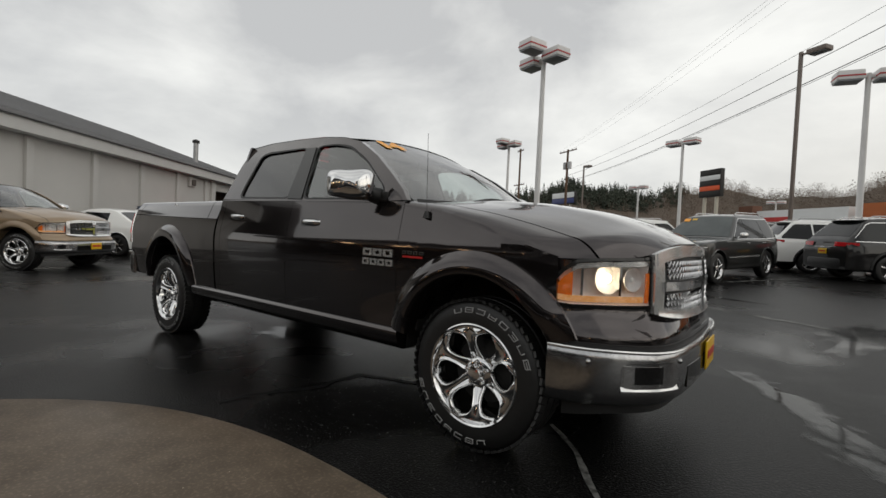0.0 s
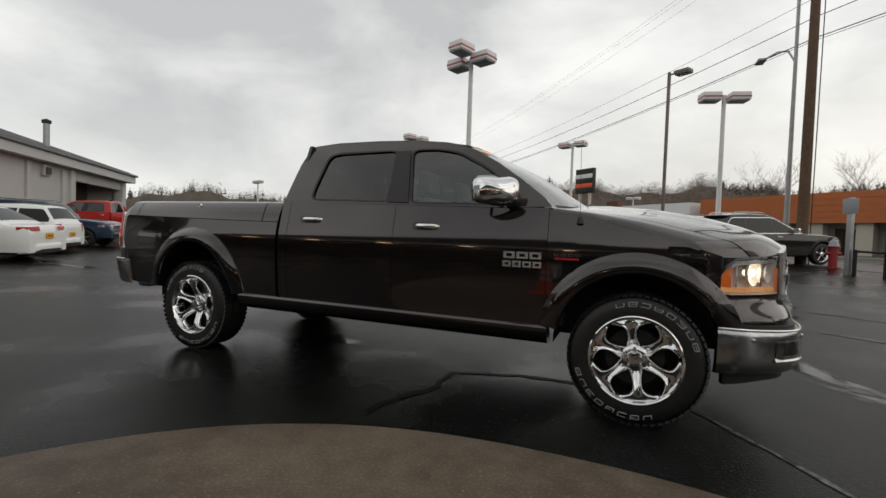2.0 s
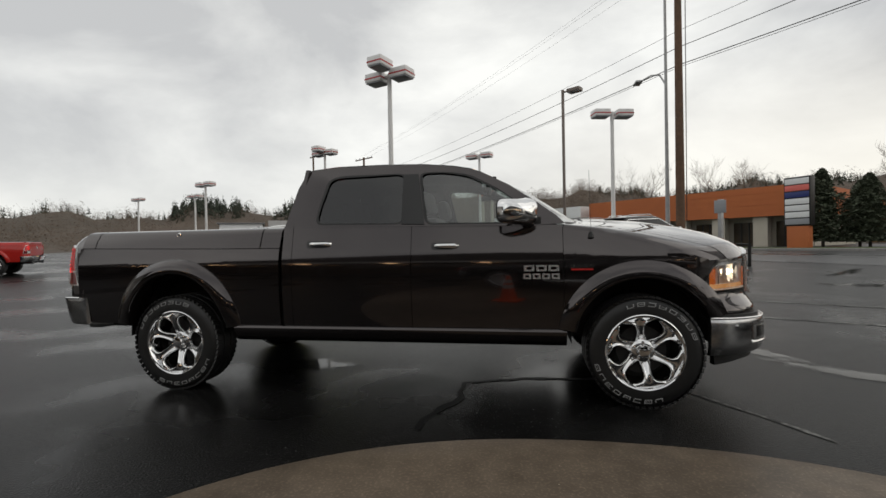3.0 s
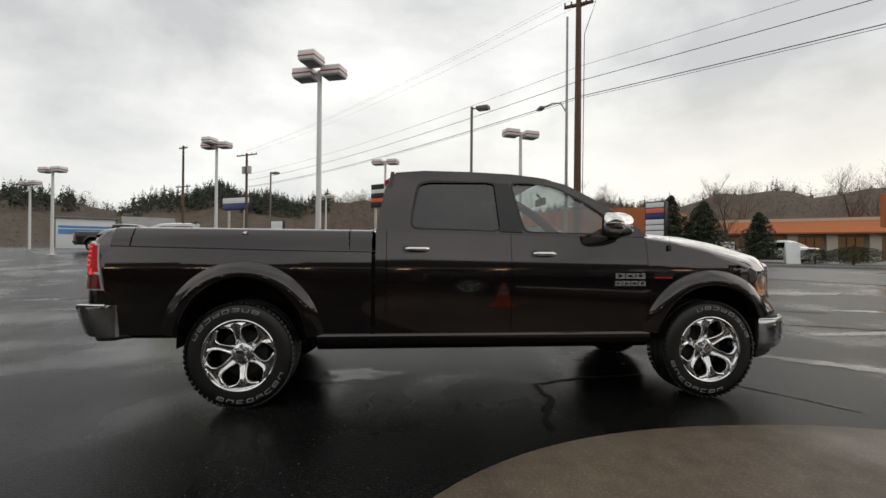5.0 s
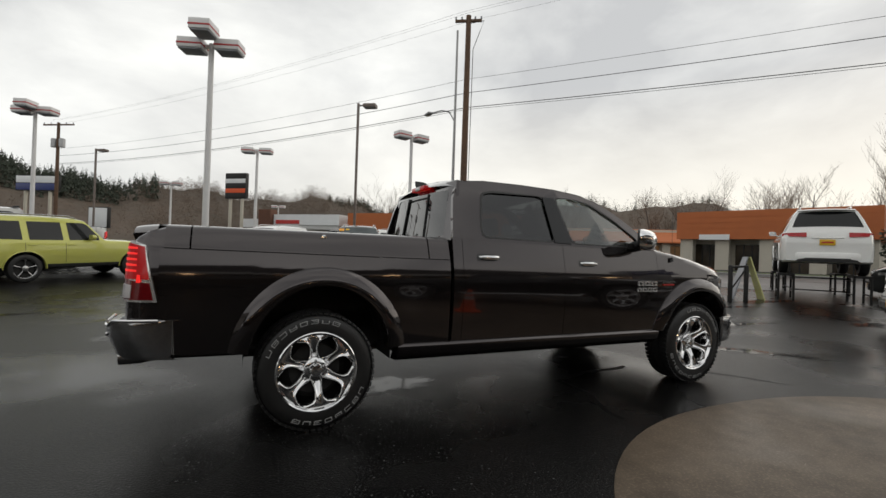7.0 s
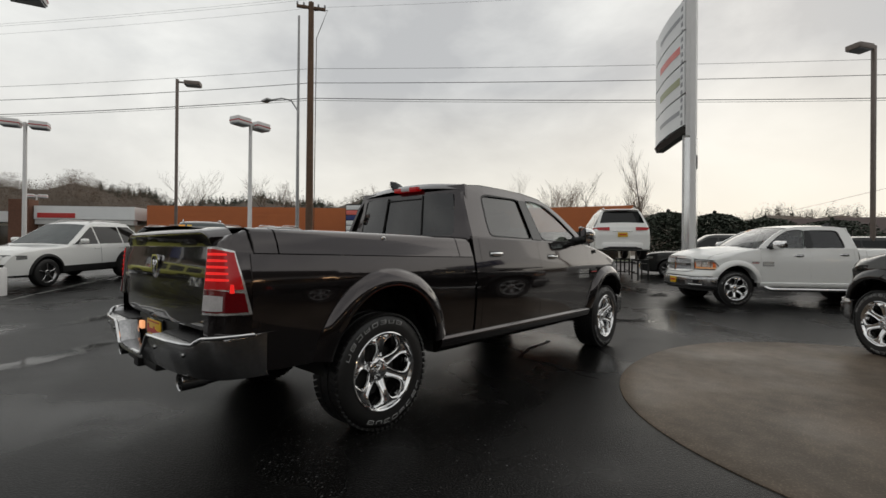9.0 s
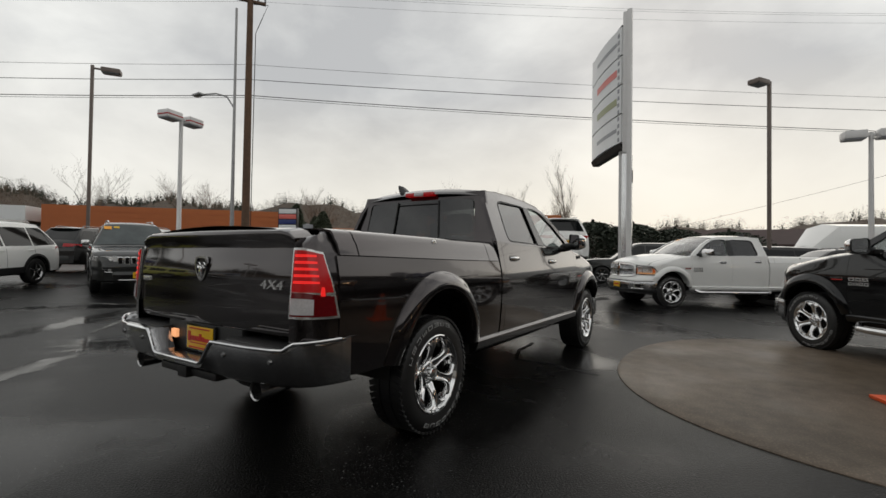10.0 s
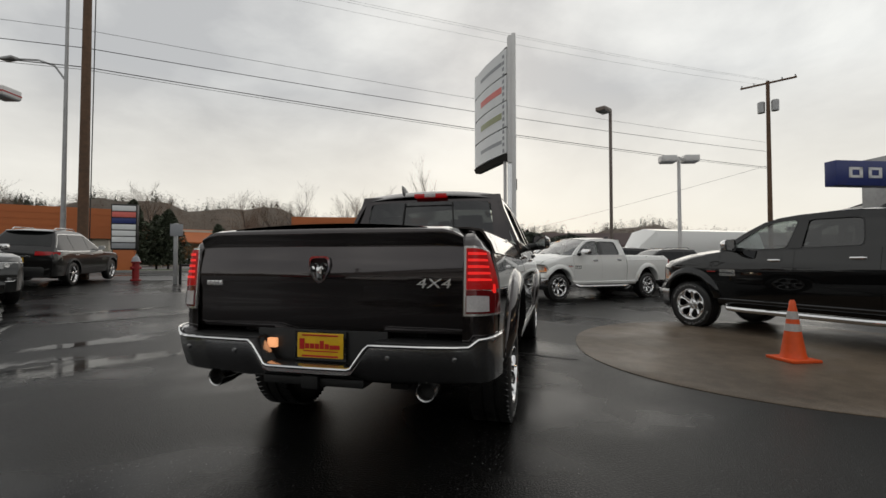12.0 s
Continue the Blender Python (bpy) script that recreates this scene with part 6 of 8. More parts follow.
    nt.links.new(grit.outputs["Fac"], bp.inputs["Height"])
    nt.links.new(bp.outputs["Normal"], b.inputs["Normal"])
    return m


ASPHALT = wet_ground("wet_asphalt", (0.0034, 0.0033, 0.0032), 0.33, 0.20, 0.49, 0.45, 80.0, 8.0, 1.0, 0.125, 0.67)
ROAD_MAT = wet_ground("wet_road", (0.018, 0.018, 0.018), 0.42, 0.18, 0.52, 0.25, 60.0, 2.0, 0.5, 0.5)
CONCRETE = wet_ground("wet_concrete", (0.114, 0.089, 0.066), 0.48, 0.30, 0.48, 0.6, 60.0, 1.5, 0.3, 0.11, 0.76)
TAR = mat("tar_seam", (0.006, 0.006, 0.006), 0.5, grain=0.5, scale=40, spec=0.15)
BRUSH = mat("bare_hillside", (0.108, 0.078, 0.056), 0.9, grain=0.8, scale=0.25, tint=(0.055, 0.046, 0.032), bump=0.6, bscale=0.6)
TWIG = mat("bare_twigs", (0.165, 0.120, 0.088), 0.9, grain=0.6, scale=0.2, tint=(0.10, 0.078, 0.060))
BARK = mat("bark", (0.10, 0.085, 0.075), 0.9, grain=0.6, scale=8, bump=0.4, bscale=20)
FIR = mat("fir_needles", (0.045, 0.056, 0.038), 0.85, grain=0.7, scale=0.4, tint=(0.026, 0.034, 0.023))
CONIFER = mat("conifer_needles", (0.075, 0.090, 0.055), 0.85, grain=0.6, scale=4, tint=(0.045, 0.055, 0.032))
GRASS = mat("grass", (0.055, 0.085, 0.022), 0.85, grain=0.6, scale=6, tint=(0.07, 0.07, 0.03), bump=0.5, bscale=60)
LEAF = mat("shrub_leaves", (0.035, 0.055, 0.02), 0.8, grain=0.6, scale=8, tint=(0.05, 0.045, 0.02))
WALL_GREY = mat("painted_block_wall", (0.50, 0.49, 0.47), 0.75, grain=0.35, scale=1.2, tint=(0.42, 0.41, 0.40), bump=0.2, bscale=40)
FASCIA = mat("painted_fascia", (0.55, 0.545, 0.53), 0.6, grain=0.3, scale=2, tint=(0.42, 0.41, 0.40))
ROOFING = mat("metal_roof", (0.20, 0.20, 0.205), 0.5, 0.2, grain=0.4, scale=0.8, tint=(0.14, 0.14, 0.14))
ORANGE = mat("orange_fascia", (0.46, 0.13, 0.035), 0.65, grain=0.45, scale=1.5, tint=(0.36, 0.10, 0.03), bump=0.2, bscale=12)
CREAM = mat("cream_wall", (0.52, 0.48, 0.40), 0.8, grain=0.4, scale=2, tint=(0.42, 0.39, 0.33))
BRICK_MAT = mat("brown_brick", (0.17, 0.08, 0.05), 0.85, grain=0.5, scale=6, vary=0.2)
STEEL = mat("galvanised_steel", (0.38, 0.38, 0.38), 0.45, 0.5, grain=0.4, scale=6)
WHITE_METAL = mat("white_enamel", (0.72, 0.71, 0.70), 0.4, grain=0.3, scale=4, tint=(0.5, 0.49, 0.47))
BROWN_METAL = mat("bronze_paint", (0.17, 0.135, 0.115), 0.5, grain=0.4, scale=6)
WOODPOLE = mat("weathered_pole", (0.15, 0.085, 0.05), 0.85, grain=0.8, scale=7, tint=(0.07, 0.045, 0.03), bump=0.5, bscale=18)
RED_STRIPE = mat("red_stripe", (0.45, 0.03, 0.03), 0.4, grain=0.3, scale=10)
DARK_METAL = mat("black_steel", (0.015, 0.014, 0.013), 0.5, 0.3, grain=0.5, scale=20)
SIGN_WHITE = mat("sign_face", (0.76, 0.77, 0.77), 0.35, grain=0.2, scale=2, tint=(0.52, 0.53, 0.54))
SIGN_RED = mat("sign_red", (0.75, 0.16, 0.13), 0.4, grain=0.2, scale=6)
SIGN_GREEN = mat("sign_green", (0.33, 0.35, 0.17), 0.4, grain=0.2, scale=6)
SIGN_GREY = mat("sign_grey", (0.30, 0.31, 0.33), 0.4, grain=0.2, scale=6)
SIGN_BLUE = mat("sign_blue", (0.015, 0.03, 0.16), 0.35, grain=0.3, scale=3)
LINE_PAINT = mat("worn_line_paint", (0.26, 0.26, 0.245), 0.6, grain=1.0, scale=22, tint=(0.012, 0.012, 0.012), spec=0.15)
CONE_ORANGE = mat("cone_orange", (0.80, 0.10, 0.015), 0.45, grain=0.3, scale=20)
CONE_BAND = mat("reflective_band", (0.52, 0.50, 0.48), 0.35, grain=0.5, scale=40)
HYDRANT_RED = mat("hydrant_red", (0.30, 0.02, 0.02), 0.45, grain=0.4, scale=20)
CABLE = mat("cable", (0.02, 0.02, 0.02), 0.6, grain=0.3, scale=5)
ASH = mat("kerb_concrete", (0.26, 0.25, 0.24), 0.7, grain=0.5, scale=8)
WARM_GLASS = mat("lit_shop_window", (0.06, 0.035, 0.015), 0.1, grain=0.9, scale=0.9, tint=(0.22, 0.12, 0.05), emit=0.05, emit_color=(1.0, 0.55, 0.25))

# road frame: u along the road, v across it, away from the lot
RU, RV = Vector((-0.6, 0.8, 0)), Vector((0.8, 0.6, 0))


def rp(u, v, z=0.0):
    return RU * u + RV * v + Vector((0, 0, z + 0.5))


HILL = [(-180, .035), (-60, .04), (-25, .070), (-13, .084), (-9, .098), (-4, .090), (3, .086), (12, .088), (22, .098), (32, .122), (38, .138), (46, .136), (54, .131), (62, .124), (70, .113), (80, .124), (88, .128), (95, .126), (105, .122), (115, .12), (122, .095), (130, .095), (140, .085), (160, .065), (180, .035)]


def hill_z(x, y):
    rad, az = math.hypot(x, y), math.degrees(math.atan2(y, x))
    e = lerp(HILL, az) * 250 - 6 + 2.2 * math.sin(az * 0.41) + 1.4 * math.sin(az * 1.07 + 2)
    t = min(1, max(0, (rad - 130) / 130))
    return e * t * t * (3 - 2 * t) + lot_z(x, y)


bm = B()
radii = [0.0, 3, 4, 5, 6, 7, 8, 9, 10, 12, 14, 16, 18, 20, 22, 24, 26, 28, 30, 33, 36, 40, 45, 50, 60, 75, 95, 130, 145, 160, 175, 190, 205, 220, 235, 250, 262, 285, 330, 420, 700, 1500, 4200]
rows = []
for rad in radii[1:]:
    rows.append([(rad * math.cos(2 * math.pi * k / 180), rad * math.sin(2 * math.pi * k / 180), hill_z(rad * math.cos(2 * math.pi * k / 180), rad * math.sin(2 * math.pi * k / 180))) for k in range(180)])
vs = grid(bm, rows, close=True)
bm.faces.new(vs[0])
for f in bm.faces:
    c = f.calc_center_median()
    f.material_index = 1 if math.hypot(c.x, c.y) > 112 else 0
bmesh.ops.recalc_face_normals(bm, faces=bm.faces[:])
tagged(part("ground", bm, [ASPHALT, BRUSH]), "wet dark asphalt car lot running out to brown hillsides", "ground", kind="structure")


def sheet(name, label, category, mtl, rows_, kind="structure"):
    bm = B()
    grid(bm, rows_)
    return tagged(part(name, bm, mtl), label, category, kind=kind)


def road_p(u, v):
    """A point of the road, which meets the lot flush at its near edge."""
    p = rp(u, v, 0.012)
    w = min(1.0, max(0.0, (v - 15.5) / 5.0))
    low = lot_z(p.x, p.y) + 0.008
    p.z = low + (p.z - low) * w * w * (3 - 2 * w)
    return p


# the road beyond the lot, its far kerb and verge
sheet("road", "wet grey road with puddles", "road", ROAD_MAT, [[road_p(u, v) for u in range(-110, 111, 5)] for v in (15.5, 16.5, 17.5, 18.5, 19.5, 20.5, 22, 24, 26.4)])
bm = B()
for k in range(-10, 12):
    a = rp(k * 9, 20.6, 0)
    box(bm, 0, 3.0, -0.06, 0.06, 0.014, 0.020, 0, Matrix.Translation(a) @ Matrix.Rotation(math.atan2(RU.y, RU.x), 4, "Z"))
tagged(part("lane_marking", bm, LINE_PAINT, smooth=False), "worn white dashes along the road", "road marking", kind="structure")
for nm, lab, v0, v1, h, mt in (("kerb_far", "grey concrete kerb along the verge", 26.4, 26.65, 0.15, ASH), ("verge", "narrow grass verge beyond the road", 26.65, 30.5, 0.14, GRASS), ("pavement", "pavement and car park before the shops", 30.5, 62, 0.10, ROAD_MAT)):
    bm = B()
    rows = [[rp(u, v0, -0.1), rp(u, v0, h - 0.02), rp(u, v0 + 0.03, h), rp(u, v1 - 0.03, h), rp(u, v1, h - 0.02), rp(u, v1, -0.1)] for u in range(-110, 111, 10)]
    grid(bm, rows)
    tagged(part(nm, bm, mt), lab, nm.split("_")[0], kind="structure")

# concrete pad under the camera's way
bm = B()
ring = []
for k in range(96):
    a = 2 * math.pi * k / 96
    co, si = math.cos(a), math.sin(a)
    e = 2 / 2.25
    ring.append((3.43 + 2.76 * math.copysign(abs(co) ** e, co), -4.33 + 2.74 * math.copysign(abs(si) ** e, si)))
cx, cy = 3.43, -4.33
rows = [[(cx + (x - cx) * q, cy + (y - cy) * q, z) for x, y in ring] for q, z in ((1.006, -0.02), (1.004, 0.006), (0.996, 0.014), (0.9, 0.016), (0.5, 0.018), (0.02, 0.018))]
vs = grid(bm, rows, close=True)
bm.faces.new(vs[-1])
bmesh.ops.recalc_face_normals(bm, faces=bm.faces[:])
tagged(part("concrete_pad", bm, CONCRETE), "round wet brown concrete display pad", "paving", kind="structure")


def ribbon(name, label, pts, w, mtl, z=0.004):
    bm = B()
    rows = []
    random.seed(len(pts) * 7 + int(100 * w))
    fine = []
    for a, b in zip(pts, pts[1:]):
        n = max(2, int((Vector(b) - Vector(a)).length / 0.12))
        fine += [Vector(a).lerp(Vector(b), i / n) for i in range(n)]
    fine.append(Vector(pts[-1]))
    for i, p in enumerate(fine):
        d = (fine[min(i + 1, len(fine) - 1)] - fine[max(i - 1, 0)]).normalized()
        nrm = Vector((-d.y, d.x))
        j = random.uniform(-0.3, 0.3) * w
        ww = w * random.uniform(0.6, 1.3) * 0.5
        q = p + nrm * j
        rows.append([(*(q + nrm * ww), z + lot_z(*q)), (*(q - nrm * ww), z + lot_z(*q))])
    grid(bm, rows)
    tagged(part(name, bm, mtl), label, "road marking" if mtl is LINE_PAINT else "crack", kind="structure")


ribbon("asphalt_crack", "dark sealed crack in the asphalt", [(2.25, -1.55), (2.27, -1.38), (2.45, -0.9), (2.42, -0.52), (2.95, -0.35), (3.6, -0.28)], 0.06, TAR)
ribbon("worn_line", "worn pale line by the front wheel", [(4.0, -0.35), (4.25, -0.6), (4.5, -1.0), (4.75, -1.4)], 0.034, LINE_PAINT)
for k, (a, b) in enumerate((((-1.5, 9.0), (2.6, 15.4)), ((2.0, 7.6), (5.6, 13.2)), ((-2.6, 9.7), (9.0, 3.0)), ((0.6, 9.6), (2.05, 7.37)), ((2.05, 7.37), (0.17, 5.28)), ((6.0, 3.0), (9.2, 1.2)))):
    ribbon("parking_line", "worn white parking bay line", [a, b], 0.09, LINE_PAINT)

PUDDLE = bpy.data.materials.new("standing_water")
PUDDLE.use_nodes = True
pn = PUDDLE.node_tree
p_b = pn.nodes["Principled BSDF"]
p_b.inputs["Base Color"].default_value = (0.012, 0.012, 0.012, 1)
p_b.inputs["Roughness"].default_value = 0.07
p_b.inputs["Specular IOR Level"].default_value = 0.45
p_at, p_no, p_co = pn.nodes.new("ShaderNodeAttribute"), pn.nodes.new("ShaderNodeTexNoise"), pn.nodes.new("ShaderNodeTexCoord")
p_at.attribute_name = "depth"
p_no.inputs["Scale"].default_value, p_no.inputs["Detail"].default_value = 6.0, 6.0
p_ma, p_mr = pn.nodes.new("ShaderNodeMath"), pn.nodes.new("ShaderNodeMapRange")
p_ma.operation = "ADD"
p_mr.inputs["From Min"].default_value, p_mr.inputs["From Max"].default_value = 0.62, 1.05
p_mr.inputs["To Max"].default_value = 0.62
p_tr, p_mx = pn.nodes.new("ShaderNodeBsdfTransparent"), pn.nodes.new("ShaderNodeMixShader")
pn.links.new(p_co.outputs["Object"], p_no.inputs["Vector"])
pn.links.new(p_at.outputs["Fac"], p_ma.inputs[0])
pn.links.new(p_no.outputs["Fac"], p_ma.inputs[1])
pn.links.new(p_ma.outputs[0], p_mr.inputs["Value"])
pn.links.new(p_mr.outputs[0], p_mx.inputs[0])
pn.links.new(p_tr.outputs[0], p_mx.inputs[1])
pn.links.new(p_b.outputs[0], p_mx.inputs[2])
pn.links.new(p_mx.outputs[0], pn.nodes["Material Output"].inputs["Surface"])


def puddle(x, y, a, b, ang, seed):
    """A shallow film of water that thins out to nothing at its rim."""
    rnd = random.Random(seed)
    ph = [rnd.uniform(0, 6.28) for _ in range(4)]
    bm = B()
    lay = bm.verts.layers.float.new("depth")
    c, s_ = math.cos(radians(ang)), math.sin(radians(ang))
    rows = []
    for f in (1.15, 0.85, 0.6, 0.35, 0.02):
        ring = []
        for k in range(64):
            t = 2 * math.pi * k / 64
            w = f * (1 + 0.22 * math.sin(2 * t + ph[0]) + 0.16 * math.sin(3 * t + ph[1]) + 0.10 * math.sin(7 * t + ph[2]) + 0.06 * math.sin(13 * t + ph[3]))
            p, q = a * w * math.cos(t), b * w * math.sin(t)
            ring.append((x + p * c - q * s_, y + p * s_ + q * c, 0.006 + 0.001 * (1 - f) + lot_z(x + p * c - q * s_, y + p * s_ + q * c)))
        rows.append(ring)
    vs = grid(bm, rows, close=True)
    bm.faces.new(vs[-1])
    for ring, d in zip(vs, (0.0, 0.25, 0.5, 0.6, 0.65)):
        for v in ring:
            v[lay] = d
    bmesh.ops.recalc_face_normals(bm, faces=bm.faces[:])
    tagged(part("puddle", bm, PUDDLE), "shallow puddle on the asphalt", "puddle", kind="structure")


for k, (x, y, a, b, ang) in enumerate(((0.4, 4.1, 1.3, 0.55, -25), (1.6, 4.9, 0.8, 0.3, -20), (5.9, 4.6, 1.2, 0.35, 70), (10.1, 3.0, 1.1, 0.16, -17), (8.1, 1.38, 1.0, 0.15, -8), (6.0, -0.13, 0.8, 0.22, -47), (5.2, 1.3, 0.9, 0.2, -60), (0.85, -0.1, 0.48, 0.22, 10), (-1.3, 3.3, 0.9, 0.26, 30), (10.7, 8.1, 1.0, 0.22, 40), (11.0, 0.5, 0.6, 0.22, 10), (-4.5, 5.2, 1.3, 0.22, 20), (-6.3, 6.8, 1.4, 0.22, 20), (1.2, 8.0, 1.6, 0.35, -30), (3.4, 7.6, 1.2, 0.3, -30), (12.5, 3.3, 1.2, 0.3, 0), (10.5, 5.5, 1.5, 0.35, -20), (-9.5, 3.0, 1.2, 0.25, 10), (-1.9, 5.2, 1.3, 0.22, 60), (0.3, 6.4, 1.2, 0.35, 30))):
    puddle(x, y, a, b, ang, 300 + k)

# ---- showroom behind the camera ----
deal = root("dealer_showroom", "dark glazed dealer showroom behind the display pad", "building", "", pose(2.0, -17.5, 0))
bm = B()
plate(bm, [(-26, 0), (26, 0), (26, 4.1), (0, 6.7), (-26, 4.1)], (), lambda p, d=0: (p[0], -d, p[1]), 9.0)
part("wall", bm, mat("dark_cladding", (0.055, 0.052, 0.05), 0.7, grain=0.4, scale=2), deal, smooth=False)
for k in range(12):
    bm = B()
    box(bm, -25 + k * 4.2, -21.2 + k * 4.2, 0.02, 0.06, 0.2, 3.3, 0.01)
    part("window", bm, SHOP_GLASS, deal)
bm = B()
box(bm, -26.5, 26.5, -0.2, 1.6, 3.4, 3.9, 0.05)
part("canopy", bm, FASCIA, deal)
SOFFIT_LIT = mat("soffit_lamp", (0.9, 0.75, 0.55), 0.4, emit=9.0, emit_color=(1.0, 0.62, 0.32))
for k in range(9):
    bm = B()
    box(bm, -17.2 + k * 4.1, -16.75 + k * 4.1, 1.0, 1.62, 3.27, 3.40, 0.03)
    part("soffit_lamp", bm, SOFFIT_LIT, deal, "lit warm soffit lamp")

# ---- long grey building ----
W0, W1 = Vector((-10.5, -7.0, 0)), Vector((-30.2, 17.44, 0))
wd = (W1 - W0).normalized()
wn = Vector((-wd.y, wd.x, 0))  # away from the lot
if wn.dot(Vector((-1, 0, 0))) < 0:
    wn = -wn
wl = (W1 - W0).length
EAVE = 4.1


def wp(s, d, z):
    return W0 + wd * s + wn * d + Vector((0, 0, z))


hall = root("workshop_building", "long grey workshop with a shallow metal roof", "building")
bm = B()
rows = [[wp(s, d, z) for s, d, z in ((0, 0, 0), (0, 0, EAVE), (0, 0.3, EAVE), (0, 0.3, 0))], [wp(s, d, z) for s, d, z in ((wl - 7.8, 0, 0), (wl - 7.8, 0, EAVE), (wl - 7.8, 0.3, EAVE), (wl - 7.8, 0.3, 0))]]
vs = grid(bm, rows, close=True)
for r in (vs[0], vs[-1]):
    bm.faces.new(r)
bmesh.ops.recalc_face_normals(bm, faces=bm.faces[:])
part("wall", bm, WALL_GREY, hall)
for s in [0.5 + 3.2 * k for k in range(8)]:
    bm = B()
    m = Matrix.Translation(wp(s, -0.03, 0)) @ Matrix.Rotation(math.atan2(wd.y, wd.x), 4, "Z")
    box(bm, -0.15, 0.15, -0.10, 0.10, 0, EAVE, 0.02, m)
    part("pilaster", bm, WALL_GREY, hall)
rot = Matrix.Rotation(math.atan2(wd.y, wd.x), 4, "Z")
for a, b in ((wl - 7.8, wl - 7.3), (wl - 0.6, wl)):
    bm = B()
    box(bm, a, b, -0.15, 0.4, 0, EAVE, 0.02, Matrix.Translation(W0) @ rot)
    part("bay_post", bm, WALL_GREY, hall)
bm = B()
sgn_n = 1 if (rot @ Vector((0, 1, 0))).dot(wn) > 0 else -1
box(bm, wl - 7.3, wl - 0.6, min(sgn_n * 2.0, sgn_n * 2.2), max(sgn_n * 2.0, sgn_n * 2.2), 0, EAVE + 1.3, 0, Matrix.Translation(W0) @ rot)
part("bay_back_wall", bm, mat("brown_boards", (0.10, 0.065, 0.045), 0.8, grain=0.6, scale=5), hall)
bm = B()
box(bm, wl - 0.35, wl, min(sgn_n * 0.3, sgn_n * 19), max(sgn_n * 0.3, sgn_n * 19), 0, EAVE, 0, Matrix.Translation(W0) @ rot)
part("end_wall", bm, WALL_GREY, hall)
bm = B()
grid(bm, [[wp(wl - q, d, z) for d, z in ((0.3, EAVE - 0.01), (0.3, EAVE + 0.80), (10.0, EAVE + 3.88), (19.6, EAVE + 0.75), (19.6, EAVE - 0.01))] for q in (0.02, 0.33)], close=True)
for q in (0.02, 0.33):
    bm.faces.new([bm.verts.new(wp(wl - q, d, z)) for d, z in ((0.3, EAVE - 0.01), (0.3, EAVE + 0.80), (10.0, EAVE + 3.88), (19.6, EAVE + 0.75), (19.6, EAVE - 0.01))])
bmesh.ops.recalc_face_normals(bm, faces=bm.faces[:])
part("gable", bm, WALL_GREY, hall, smooth=False)
bm = B()
box(bm, wl - 7.3, wl - 0.6, min(0.0, sgn_n * 0.28), max(0.0, sgn_n * 0.28), EAVE - 0.62, EAVE - 0.004, 0.01, Matrix.Translation(W0) @ rot)
part("bay_lintel", bm, WALL_GREY, hall)
bm = B()
rows = [[wp(s, d, z) for d, z in ((0.2, EAVE - 0.02), (-0.55, EAVE - 0.02), (-0.55, EAVE + 0.50), (-0.40, EAVE + 0.52), (0.2, EAVE + 0.55))] for s in (-0.4, wl + 0.6)]
vs = grid(bm, rows, close=True)
for r in (vs[0], vs[-1]):
    bm.faces.new(r)
bmesh.ops.recalc_face_normals(bm, faces=bm.faces[:])
part("fascia", bm, FASCIA, hall, "pale deep fascia")
bm = B()
rows = [[wp(s, d, z) for d, z in ((-0.62, EAVE + 0.42), (-0.68, EAVE + 0.46), (-0.68, EAVE + 0.58), (-0.60, EAVE + 0.60))] for s in (-0.4, wl + 0.7)]
vs = grid(bm, rows)
part("gutter", bm, ROOFING, hall, "grey gutter")
bm = B()
rows = [[wp(s, d, z) for d, z in ((-0.66, EAVE + 0.57), (10.0, EAVE + 4.05), (20.5, EAVE + 0.57), (20.4, EAVE + 0.47), (10.0, EAVE + 3.90), (-0.60, EAVE + 0.47))] for s in (-0.4, wl + 0.7)]
vs = grid(bm, rows, close=True)
for r in (vs[0], vs[-1]):
    bm.faces.new(r)
bmesh.ops.recalc_face_normals(bm, faces=bm.faces[:])
part("roof", bm, ROOFING, hall, "grey metal roof", smooth=False)
bm = B()
for k in range(int(wl / 0.45)):
    s = k * 0.45
    rows = [[wp(s + q, d, EAVE + z + hgt) for q, hgt in ((-0.02, 0), (-0.015, 0.045), (0.015, 0.045), (0.02, 0))] for d, z in ((-0.66, 0.572), (10.0, 4.052))]
    grid(bm, rows)
tagged(part("roof_seams", bm, ROOFING, hall), kind="stuff")


# ---- lamp posts and poles ----
def shoebox(parent, m, striped=True):
    h = new("lamp_head")
    h.parent = parent
    h.matrix_basis = m
    bm = B()
    box(bm, 0.0, 0.68, -0.28, 0.28, 0.06, 0.35, 0.03)
    part("housing", bm, WHITE_METAL, h)
    if striped:
        bm = B()
        box(bm, -0.006, 0.686, -0.286, 0.286, 0.15, 0.20, 0.004)
        part("stripe", bm, RED_STRIPE, h, "red stripe")
    bm = B()
    box(bm, 0.03, 0.65, -0.25, 0.25, 0.02, 0.06, 0.01)
    part("visor", bm, SIGN_GREY, h)
    bm = B()
    box(bm, -0.16, 0.02, -0.05, 0.05, 0.14, 0.24, 0.01)
    part("arm", bm, WHITE_METAL, h)


